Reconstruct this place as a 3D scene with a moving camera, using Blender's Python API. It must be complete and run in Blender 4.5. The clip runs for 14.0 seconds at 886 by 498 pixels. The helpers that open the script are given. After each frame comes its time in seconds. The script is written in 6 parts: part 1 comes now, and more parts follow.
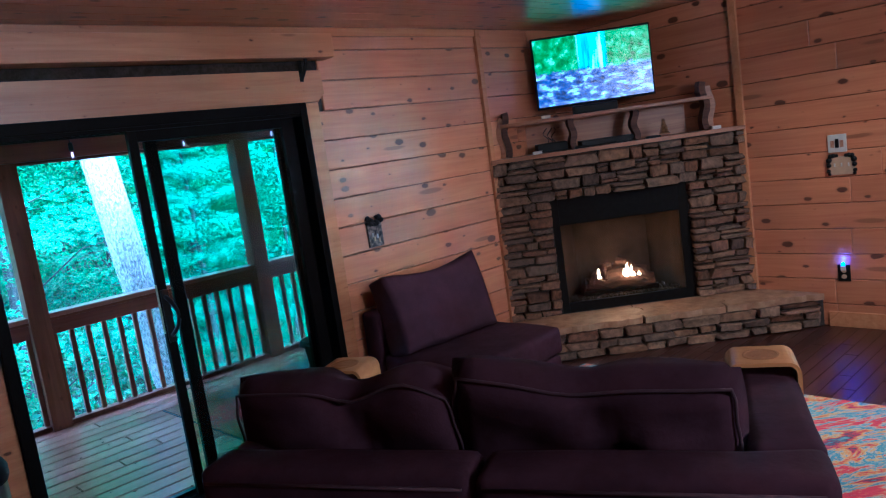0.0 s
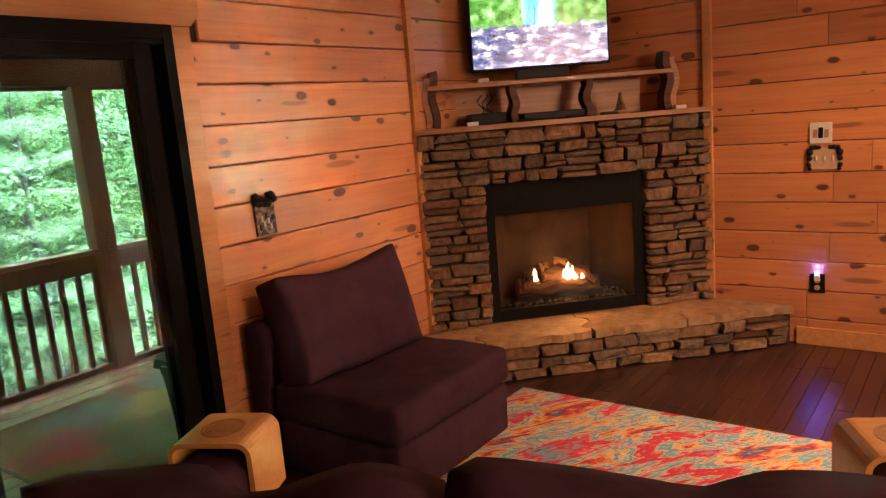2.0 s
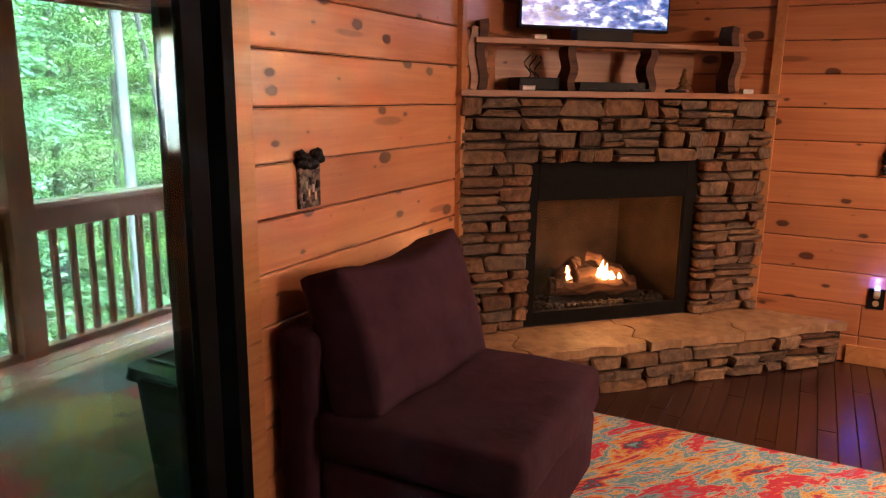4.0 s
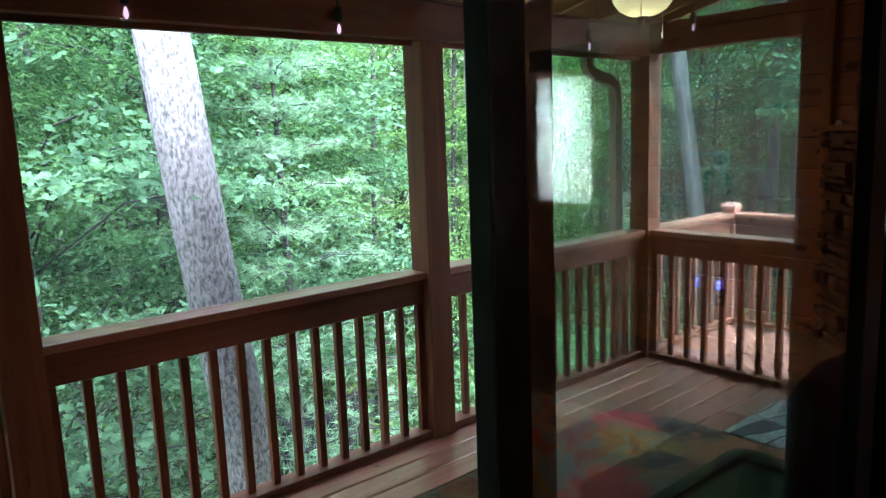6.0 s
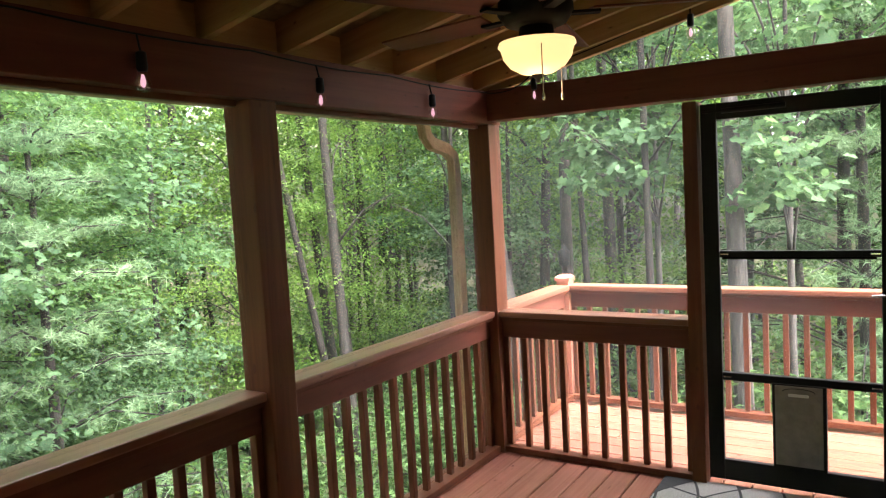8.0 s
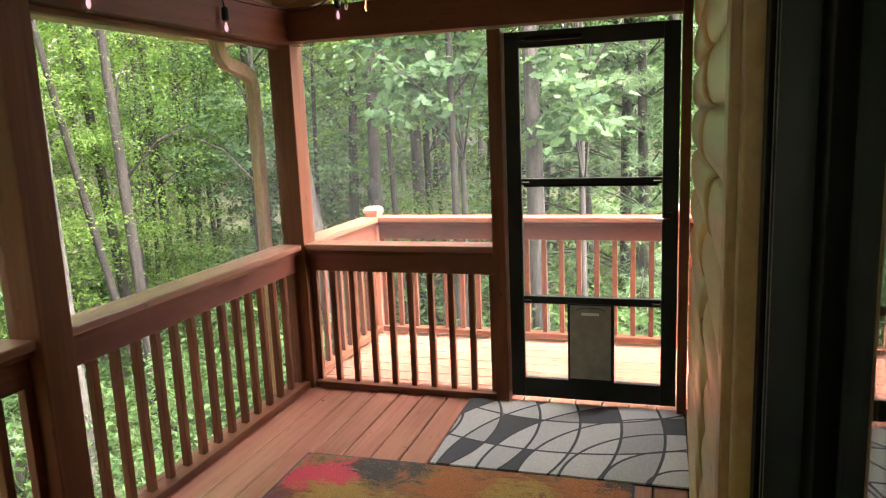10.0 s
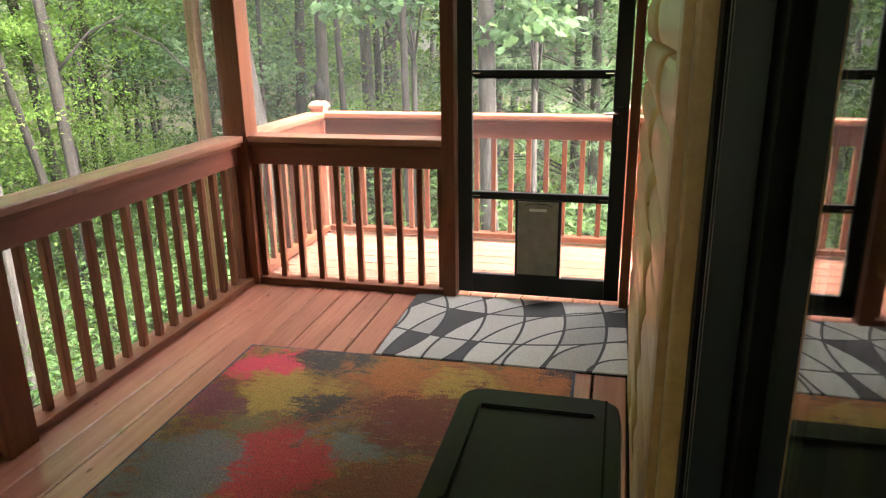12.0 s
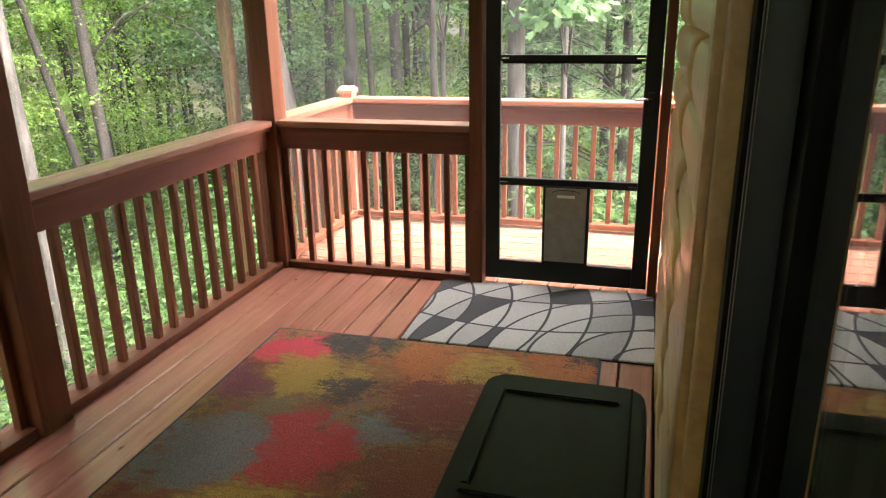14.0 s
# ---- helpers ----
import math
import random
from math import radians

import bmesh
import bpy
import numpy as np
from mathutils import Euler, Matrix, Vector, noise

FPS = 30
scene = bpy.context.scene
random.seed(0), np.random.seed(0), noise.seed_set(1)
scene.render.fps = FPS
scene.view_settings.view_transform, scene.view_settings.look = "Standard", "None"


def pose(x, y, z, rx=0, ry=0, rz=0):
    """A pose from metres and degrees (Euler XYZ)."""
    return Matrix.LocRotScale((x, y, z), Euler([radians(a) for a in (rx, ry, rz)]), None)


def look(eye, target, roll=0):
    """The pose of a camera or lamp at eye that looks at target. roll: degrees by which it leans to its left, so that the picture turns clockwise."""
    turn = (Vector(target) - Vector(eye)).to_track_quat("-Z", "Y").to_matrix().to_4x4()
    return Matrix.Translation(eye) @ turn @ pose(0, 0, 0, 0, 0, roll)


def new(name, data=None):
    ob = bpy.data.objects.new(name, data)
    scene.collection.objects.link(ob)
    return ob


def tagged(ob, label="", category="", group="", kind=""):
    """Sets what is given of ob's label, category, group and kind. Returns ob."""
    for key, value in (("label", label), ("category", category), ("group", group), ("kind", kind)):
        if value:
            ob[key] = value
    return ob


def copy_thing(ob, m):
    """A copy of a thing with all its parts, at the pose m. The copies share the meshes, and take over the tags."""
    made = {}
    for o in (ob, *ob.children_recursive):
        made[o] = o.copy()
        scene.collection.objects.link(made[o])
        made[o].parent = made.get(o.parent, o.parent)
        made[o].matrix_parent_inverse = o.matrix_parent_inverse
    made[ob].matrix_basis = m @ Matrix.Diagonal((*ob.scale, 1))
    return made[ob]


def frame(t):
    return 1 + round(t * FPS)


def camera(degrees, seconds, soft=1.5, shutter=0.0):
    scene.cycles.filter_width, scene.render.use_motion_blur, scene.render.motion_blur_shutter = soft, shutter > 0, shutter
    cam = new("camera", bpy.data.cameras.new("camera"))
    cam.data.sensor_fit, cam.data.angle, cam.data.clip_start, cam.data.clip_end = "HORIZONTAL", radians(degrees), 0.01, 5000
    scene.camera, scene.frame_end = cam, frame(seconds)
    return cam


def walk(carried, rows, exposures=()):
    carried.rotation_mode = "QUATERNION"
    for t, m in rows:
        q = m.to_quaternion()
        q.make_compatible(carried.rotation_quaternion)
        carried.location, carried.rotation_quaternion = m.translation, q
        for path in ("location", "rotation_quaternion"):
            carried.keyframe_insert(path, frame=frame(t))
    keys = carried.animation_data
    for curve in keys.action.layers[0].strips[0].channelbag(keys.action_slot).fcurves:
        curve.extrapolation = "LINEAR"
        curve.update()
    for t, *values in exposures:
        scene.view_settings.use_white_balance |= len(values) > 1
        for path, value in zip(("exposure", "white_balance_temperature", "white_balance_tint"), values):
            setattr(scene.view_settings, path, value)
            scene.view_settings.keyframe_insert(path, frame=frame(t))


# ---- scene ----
cam = camera(62.9, 14.0, soft=1.2)
PATH = [
    (0, (0.201, 0.272, 1.731), (1.551, 1.722, 1.455), -8.2),
    (0.5, (0.29, 0.39, 1.739), (1.375, 2.039, 1.417), -11.9),
    (1, (0.455, 0.766, 1.716), (1.7, 2.278, 1.311), -10.3),
    (1.3, (0.583, 0.922, 1.668), (1.965, 2.304, 1.246), -7.3),
    (1.5, (0.667, 1.011, 1.645), (2.115, 2.328, 1.238), -6.4),
    (2, (0.846, 1.25, 1.64), (2.415, 2.439, 1.284), -4.7),
    (2.2, (0.876, 1.37, 1.625), (2.493, 2.494, 1.279), -4.0),
    (4.5, (1.066, 2.725, 1.556), (2.811, 3.603, 1.125), 1.0),
    (5, (1.076, 2.988, 1.585), (2.627, 4.189, 1.193), -0.1),
    (5.5, (1.112, 3.227, 1.608), (2.461, 4.665, 1.274), -1.3),
    (6, (1.187, 3.537, 1.603), (2.462, 5.045, 1.29), -2.1),
    (6.5, (1.241, 3.777, 1.643), (2.483, 5.312, 1.326), -2.2),
    (7, (1.359, 3.995, 1.624), (2.676, 5.476, 1.36), -2.5),
    (7.2, (1.408, 4.062, 1.622), (2.781, 5.497, 1.38), -3.0),
    (7.3, (1.436, 4.097, 1.62), (2.85, 5.493, 1.391), -3.1),
    (7.5, (1.439, 4.147, 1.625), (2.939, 5.453, 1.417), -2.9),
    (8, (1.473, 4.249, 1.655), (3.158, 5.315, 1.503), -3.2),
    (8.5, (1.564, 4.288, 1.676), (3.368, 5.141, 1.545), -3.3),
    (8.7, (1.573, 4.292, 1.671), (3.399, 5.094, 1.534), -3.1),
    (10.8, (1.61, 4.282, 1.527), (3.487, 4.781, 1.049), -1.5),
    (11, (1.622, 4.275, 1.509), (3.494, 4.764, 1.003), -1.4),
    (11.5, (1.629, 4.27, 1.501), (3.492, 4.74, 0.945), -1.0),
    (12, (1.628, 4.287, 1.494), (3.485, 4.74, 0.906), -0.8),
    (12.5, (1.632, 4.28, 1.489), (3.485, 4.725, 0.884), -0.9),
    (13, (1.633, 4.282, 1.483), (3.49, 4.708, 0.872), -1.0),
    (13.5, (1.636, 4.275, 1.481), (3.492, 4.709, 0.873), -1.1),
    (14, (1.63, 4.285, 1.491), (3.457, 4.808, 0.868), -0.9),
]
EXPOSURES = [(0.0, 6.40, 3200, -3), (0.5, 6.20, 3500, -1), (1.0, 6.30, 4100, 2), (1.5, 6.70, 5200, 14), (2.2, 6.95, 5900, 15), (4.5, 6.95, 5000, 14), (5.0, 6.75, 4900, 7), (5.5, 5.60, 4900, 6), (6.2, 5.30, 5300, 13), (7.0, 5.3, 6400, 21),
             (8.0, 4.87, 6700, 16), (8.7, 4.95, 7100, 18), (11.0, 5.25, 7100, 19), (14.0, 5.32, 7100, 19)]
walk(cam, [(t, look(eye, target, roll)) for t, eye, target, roll in PATH], EXPOSURES)

# ---- world and lights ----
SUN_UP, SUN_ROUND = 58.0, 195.0
world = bpy.data.worlds.new("sky")
scene.world = world
world.use_nodes = True
wn = world.node_tree
sky = wn.nodes.new("ShaderNodeTexSky")
sky.sky_type, sky.sun_disc = "NISHITA", False
sky.sun_elevation, sky.sun_rotation = radians(SUN_UP), radians(SUN_ROUND)
sky.air_density, sky.dust_density, sky.ozone_density = 1.0, 4.0, 0.6
wn.nodes["Background"].inputs["Strength"].default_value = 0.15
haze = wn.nodes.new("ShaderNodeHueSaturation")
haze.inputs["Saturation"].default_value = 0.3
wn.links.new(sky.outputs["Color"], haze.inputs["Color"])
wn.links.new(haze.outputs["Color"], wn.nodes["Background"].inputs["Color"])


def lamp(name, kind, m, energy, colour, **more):
    data = bpy.data.lights.new(name, kind)
    data.energy, data.color = energy, colour
    for key, value in more.items():
        if key == "size":
            data.shape, data.size, data.size_y = "RECTANGLE", value[0], value[1]
        if key == "angle":
            data.angle = value
        if key == "spread":
            data.spread = value
        if key == "radius":
            data.shadow_soft_size = value
    ob = new(name, data)
    ob.matrix_world = m
    return ob


sun_way = Vector((math.sin(radians(SUN_ROUND)) * math.cos(radians(SUN_UP)), math.cos(radians(SUN_ROUND)) * math.cos(radians(SUN_UP)), math.sin(radians(SUN_UP))))
lamp("sun", "SUN", look(sun_way * 50, (0, 0, 0)), 0.22, (1.0, 0.96, 0.89), angle=radians(40))
# two unseen warm lamps added to brighten the room, and the daylight behind the shade of the east window
lamp("room_fill", "AREA", look((4.65, 1.15, 2.52), (4.2, 2.0, 0.0)), 0.32, (1.0, 0.52, 0.24), size=(0.4, 0.4), spread=radians(125))
lamp("south_fill", "AREA", look((2.3, -2.3, 2.5), (2.9, 3.9, 0.6)), 2.4, (1.0, 0.56, 0.30), size=(1.2, 1.2))
lamp("east_window_light", "AREA", look((5.86, 0.69, 1.52), (0.0, 1.2, 1.3)), 13.0, (0.86, 0.93, 1.0), size=(0.56, 0.94))

# ---- materials ----


def material(name):
    m = bpy.data.materials.new(name)
    m.use_nodes = True
    nt = m.node_tree
    return m, nt, nt.nodes["Principled BSDF"]


def node(nt, kind, **sets):
    n = nt.nodes.new(kind)
    for key, value in sets.items():
        n.inputs[key].default_value = value
    return n


def ramp(nt, source, stops):
    r = nt.nodes.new("ShaderNodeValToRGB")
    e = r.color_ramp.elements
    e[0].position, e[0].color = stops[0][0], (*stops[0][1], 1)
    e[1].position, e[1].color = stops[-1][0], (*stops[-1][1], 1)
    for p, c in stops[1:-1]:
        e.new(p).color = (*c, 1)
    nt.links.new(source, r.inputs["Fac"])
    return r.outputs["Color"]


def coords(nt, scale, wander=True):
    tc = nt.nodes.new("ShaderNodeTexCoord")
    out = tc.outputs["Object"]
    if wander:
        oi = nt.nodes.new("ShaderNodeObjectInfo")
        mul = nt.nodes.new("ShaderNodeVectorMath")
        mul.operation = "MULTIPLY_ADD"
        comb = nt.nodes.new("ShaderNodeCombineXYZ")
        for k in range(3):
            nt.links.new(oi.outputs["Random"], comb.inputs[k])
        mul.inputs[1].default_value = (37.0, 11.0, 53.0)
        nt.links.new(comb.outputs[0], mul.inputs[0])
        nt.links.new(out, mul.inputs[2])
        out = mul.outputs[0]
    mp = nt.nodes.new("ShaderNodeMapping")
    mp.inputs["Scale"].default_value = scale
    nt.links.new(out, mp.inputs["Vector"])
    return mp.outputs["Vector"]


def mixed(nt, kind, fac, a, b):
    m = nt.nodes.new("ShaderNodeMix")
    m.data_type, m.blend_type = "RGBA", kind
    for socket, value in ((m.inputs[0], fac), (m.inputs[6], a), (m.inputs[7], b)):
        if isinstance(value, (int, float)):
            socket.default_value = value
        elif isinstance(value, tuple):
            socket.default_value = (*value, 1)
        else:
            nt.links.new(value, socket)
    return m.outputs[2]


def relief(nt, bsdf, height, strength, distance):
    b = nt.nodes.new("ShaderNodeBump")
    b.inputs["Strength"].default_value, b.inputs["Distance"].default_value = strength, distance
    nt.links.new(height, b.inputs["Height"])
    nt.links.new(b.outputs["Normal"], bsdf.inputs["Normal"])


def wood(name, light, dark, rough=0.45, knots=0.0, knot_colour=(0.10, 0.035, 0.012), grain=(1.2, 26, 26), bump=0.15, coat=0.0, tone=0.25, knot_scale=(4.6, 8.5, 1.0), coat_rough=0.25):
    """Grain along the local x axis; knots are dark ellipses with a stained halo."""
    m, nt, bsdf = material(name)
    v = coords(nt, grain)
    n1 = node(nt, "ShaderNodeTexNoise", Scale=1.0, Detail=7.0, Roughness=0.62, Distortion=0.8)
    nt.links.new(v, n1.inputs["Vector"])
    colour = ramp(nt, n1.outputs["Fac"], [(0.32, dark), (0.5, tuple(0.5 * (a + b) for a, b in zip(light, dark))), (0.68, light)])
    big = node(nt, "ShaderNodeTexNoise", Scale=1.0, Detail=3.0)
    nt.links.new(coords(nt, (0.9, 2.0, 2.0)), big.inputs["Vector"])
    shade = ramp(nt, big.outputs["Fac"], [(0.3, (1 - tone,) * 3), (0.7, (1, 1, 1))])
    colour = mixed(nt, "MULTIPLY", 1.0, colour, shade)
    oi = nt.nodes.new("ShaderNodeObjectInfo")
    each = ramp(nt, oi.outputs["Random"], [(0.0, (0.80, 0.78, 0.76)), (0.5, (0.95, 0.95, 0.95)), (1.0, (1.0, 1.0, 1.0))])
    colour = mixed(nt, "MULTIPLY", 1.0, colour, each)
    height = n1.outputs["Fac"]
    if knots:
        warp = node(nt, "ShaderNodeTexNoise", Scale=9.0, Detail=2.0)
        flat = nt.nodes.new("ShaderNodeSeparateXYZ")
        nt.links.new(coords(nt, (1, 1, 1)), flat.inputs[0])
        across = nt.nodes.new("ShaderNodeMath")
        nt.links.new(flat.outputs["Y"], across.inputs[0])
        nt.links.new(flat.outputs["Z"], across.inputs[1])
        sheet = nt.nodes.new("ShaderNodeCombineXYZ")
        nt.links.new(flat.outputs["X"], sheet.inputs[0])
        nt.links.new(across.outputs[0], sheet.inputs[1])
        stretch = nt.nodes.new("ShaderNodeMapping")
        stretch.inputs["Scale"].default_value = knot_scale
        nt.links.new(sheet.outputs[0], stretch.inputs["Vector"])
        base = stretch.outputs["Vector"]
        nt.links.new(base, warp.inputs["Vector"])
        add = nt.nodes.new("ShaderNodeVectorMath")
        add.operation = "MULTIPLY_ADD"
        add.inputs[1].default_value = (0.09, 0.09, 0.09)
        nt.links.new(warp.outputs["Color"], add.inputs[0])
        nt.links.new(base, add.inputs[2])
        vor = node(nt, "ShaderNodeTexVoronoi", Scale=1.0, Randomness=1.0)
        vor.voronoi_dimensions = "2D"
        nt.links.new(add.outputs[0], vor.inputs["Vector"])
        sep = nt.nodes.new("ShaderNodeSeparateColor")
        nt.links.new(vor.outputs["Color"], sep.inputs[0])
        few = nt.nodes.new("ShaderNodeMath")
        few.operation = "POWER"
        few.inputs[1].default_value = 3.0
        nt.links.new(sep.outputs[0], few.inputs[0])
        size = nt.nodes.new("ShaderNodeMath")
        size.operation = "MULTIPLY_ADD"
        size.inputs[1].default_value, size.inputs[2].default_value = 0.19 * knots, -0.012
        nt.links.new(few.outputs[0], size.inputs[0])
        gap = nt.nodes.new("ShaderNodeMath")
        gap.operation = "SUBTRACT"
        nt.links.new(size.outputs[0], gap.inputs[0])
        nt.links.new(vor.outputs["Distance"], gap.inputs[1])
        core = ramp(nt, gap.outputs[0], [(0.0, (0, 0, 0)), (0.018, (0.95, 0.95, 0.95))])
        halo_in = nt.nodes.new("ShaderNodeMath")
        halo_in.inputs[1].default_value = 0.055
        nt.links.new(gap.outputs[0], halo_in.inputs[0])
        halo = ramp(nt, halo_in.outputs[0], [(0.0, (0, 0, 0)), (0.06, (0.5, 0.5, 0.5))])
        colour = mixed(nt, "MIX", halo, colour, tuple(0.45 * c for c in dark))
        slant = nt.nodes.new("ShaderNodeMapping")
        slant.inputs["Rotation"].default_value = (0, 0, radians(52))
        slant.inputs["Scale"].default_value = (2.4, 15.0, 1.0)
        nt.links.new(sheet.outputs[0], slant.inputs["Vector"])
        streak = node(nt, "ShaderNodeTexVoronoi", Scale=1.0, Randomness=1.0)
        streak.voronoi_dimensions = "2D"
        nt.links.new(slant.outputs["Vector"], streak.inputs["Vector"])
        ssep = nt.nodes.new("ShaderNodeSeparateColor")
        nt.links.new(streak.outputs["Color"], ssep.inputs[0])
        ssize = nt.nodes.new("ShaderNodeMath")
        ssize.operation = "MULTIPLY_ADD"
        ssize.inputs[1].default_value, ssize.inputs[2].default_value = 1.3 * knots, -1.0 * knots
        nt.links.new(ssep.outputs[1], ssize.inputs[0])
        sgap = nt.nodes.new("ShaderNodeMath")
        sgap.operation = "SUBTRACT"
        nt.links.new(ssize.outputs[0], sgap.inputs[0])
        nt.links.new(streak.outputs["Distance"], sgap.inputs[1])
        colour = mixed(nt, "MIX", ramp(nt, sgap.outputs[0], [(0.0, (0, 0, 0)), (0.10, (0.7, 0.7, 0.7))]), colour, tuple(0.33 * c for c in dark))
        colour = mixed(nt, "MIX", core, colour, knot_colour)
    nt.links.new(colour, bsdf.inputs["Base Color"])
    bsdf.inputs["Roughness"].default_value = rough
    bsdf.inputs["Coat Weight"].default_value = coat
    bsdf.inputs["Coat Roughness"].default_value = coat_rough
    relief(nt, bsdf, height, bump, 0.002)
    return m


def mottled(name, a, b, scale=20.0, rough=0.6, metal=0.0, bump=0.2, distance=0.003, detail=6.0, stretch=(1, 1, 1), low=0.35, high=0.65, sheen=0.0, coarse=0.2, each=0.0):
    m, nt, bsdf = material(name)
    n1 = node(nt, "ShaderNodeTexNoise", Scale=scale, Detail=detail, Roughness=0.6)
    nt.links.new(coords(nt, stretch), n1.inputs["Vector"])
    colour = ramp(nt, n1.outputs["Fac"], [(low, a), (high, b)])
    n2 = node(nt, "ShaderNodeTexNoise", Scale=scale * 0.12, Detail=3.0)
    nt.links.new(coords(nt, (1, 1, 1)), n2.inputs["Vector"])
    colour = mixed(nt, "MULTIPLY", 1.0, colour, ramp(nt, n2.outputs["Fac"], [(0.3, (1 - coarse,) * 3), (0.7, (1, 1, 1))]))
    if each:
        oi = nt.nodes.new("ShaderNodeObjectInfo")
        colour = mixed(nt, "MULTIPLY", 1.0, colour, ramp(nt, oi.outputs["Random"], [(0.0, (1 - each,) * 3), (0.5, (1 - 0.3 * each, 1 - 0.42 * each, 1 - 0.6 * each)), (1.0, (1, 1, 1))]))
    nt.links.new(colour, bsdf.inputs["Base Color"])
    bsdf.inputs["Roughness"].default_value, bsdf.inputs["Metallic"].default_value = rough, metal
    bsdf.inputs["Sheen Weight"].default_value = sheen
    relief(nt, bsdf, n1.outputs["Fac"], bump, distance)
    return m


def glowing(name, colour, strength):
    m, nt, bsdf = material(name)
    bsdf.inputs["Base Color"].default_value = (*colour, 1)
    bsdf.inputs["Emission Color"].default_value = (*colour, 1)
    bsdf.inputs["Emission Strength"].default_value = strength
    return m


def clear_glass(name, tint=(0.80, 0.86, 0.84), reflect=0.14):
    """Thin pane: straight see-through with a mirror reflection that grows at a grazing angle."""
    m, nt, bsdf = material(name)
    nt.nodes.remove(bsdf)
    out = nt.nodes["Material Output"]
    see = node(nt, "ShaderNodeBsdfTransparent", Color=(*tint, 1))
    gloss = node(nt, "ShaderNodeBsdfGlossy", Color=(1, 1, 1, 1), Roughness=0.0)
    facing = node(nt, "ShaderNodeLayerWeight", Blend=0.5)
    steep = nt.nodes.new("ShaderNodeMath")
    steep.operation = "POWER"
    steep.inputs[1].default_value = 3.6
    nt.links.new(facing.outputs["Facing"], steep.inputs[0])
    mul = nt.nodes.new("ShaderNodeMath")
    mul.operation = "MULTIPLY_ADD"
    mul.inputs[1].default_value, mul.inputs[2].default_value = 0.95, reflect * 0.28
    mul.use_clamp = True
    nt.links.new(steep.outputs[0], mul.inputs[0])
    mx = nt.nodes.new("ShaderNodeMixShader")
    nt.links.new(mul.outputs[0], mx.inputs[0])
    nt.links.new(see.outputs[0], mx.inputs[1])
    nt.links.new(gloss.outputs[0], mx.inputs[2])
    nt.links.new(mx.outputs[0], out.inputs["Surface"])
    return m


def mesh_screen(name, cover=0.06, colour=(0.32, 0.34, 0.33)):
    """Insect screen: threads too fine to see, a partly covering veil."""
    m, nt, bsdf = material(name)
    out = nt.nodes["Material Output"]
    see = node(nt, "ShaderNodeBsdfTransparent")
    dif = node(nt, "ShaderNodeBsdfDiffuse", Color=(*colour, 1))
    nt.nodes.remove(bsdf)
    through_thread = node(nt, "ShaderNodeBsdfTranslucent", Color=(*colour, 1))
    thread = node(nt, "ShaderNodeMixShader", Fac=0.55)
    nt.links.new(dif.outputs[0], thread.inputs[1])
    nt.links.new(through_thread.outputs[0], thread.inputs[2])
    mx = node(nt, "ShaderNodeMixShader", Fac=cover)
    nt.links.new(see.outputs[0], mx.inputs[1])
    nt.links.new(thread.outputs[0], mx.inputs[2])
    nt.links.new(mx.outputs[0], out.inputs["Surface"])
    return m


def foliage(name, a, b, rough=0.55, see_through=0.6):
    m, nt, bsdf = material(name)
    out = nt.nodes["Material Output"]
    geo = nt.nodes.new("ShaderNodeNewGeometry")
    colour = ramp(nt, geo.outputs["Random Per Island"], [(0.0, tuple(0.7 * p for p in a)), (0.5, tuple(0.62 * (p + q) for p, q in zip(a, b))), (1.0, tuple(1.3 * q for q in b))])
    n2 = node(nt, "ShaderNodeTexNoise", Scale=0.6, Detail=3.0)
    nt.links.new(coords(nt, (1, 1, 1)), n2.inputs["Vector"])
    colour = mixed(nt, "MULTIPLY", 1.0, colour, ramp(nt, n2.outputs["Fac"], [(0.34, (0.66, 0.72, 0.72)), (0.66, (1.0, 1.0, 0.94))]))
    nt.links.new(colour, bsdf.inputs["Base Color"])
    bsdf.inputs["Roughness"].default_value = rough
    bsdf.inputs["Specular IOR Level"].default_value = 0.12
    tl = nt.nodes.new("ShaderNodeBsdfTranslucent")
    warm = mixed(nt, "MULTIPLY", 1.0, colour, (1.0, 1.0, 0.75))
    nt.links.new(warm, tl.inputs["Color"])
    mx = node(nt, "ShaderNodeMixShader", Fac=see_through)
    nt.links.new(bsdf.outputs[0], mx.inputs[1])
    nt.links.new(tl.outputs[0], mx.inputs[2])
    nt.links.new(mx.outputs[0], out.inputs["Surface"])
    return m


def paint(name, colour, rough=0.4, metal=0.0, coarse=0.12, shine=0.5):
    m = mottled(name, tuple(0.9 * c for c in colour), colour, 30, rough, metal, 0.05, 0.001, coarse=coarse)
    m.node_tree.nodes["Principled BSDF"].inputs["Specular IOR Level"].default_value = shine
    return m


PINE = wood("pine_plank", (0.70, 0.315, 0.118), (0.55, 0.20, 0.066), 0.5, knots=1.25, knot_colour=(0.085, 0.026, 0.010), coat=1.0, coat_rough=0.31)
PINE_TRIM = wood("pine_trim", (0.68, 0.35, 0.13), (0.54, 0.235, 0.075), 0.4, knots=0.55, coat=0.2)
MANTEL = wood("mantel_wood", (0.48, 0.22, 0.07), (0.28, 0.11, 0.035), 0.42, knots=0.5)
BARK_WOOD = wood("live_edge_wood", (0.14, 0.06, 0.025), (0.05, 0.02, 0.01), 0.7, bump=0.5)
TRAY_WOOD = wood("bent_plywood", (0.66, 0.37, 0.11), (0.55, 0.28, 0.075), 0.28, grain=(1.5, 40, 40), coat=0.4, tone=0.1)
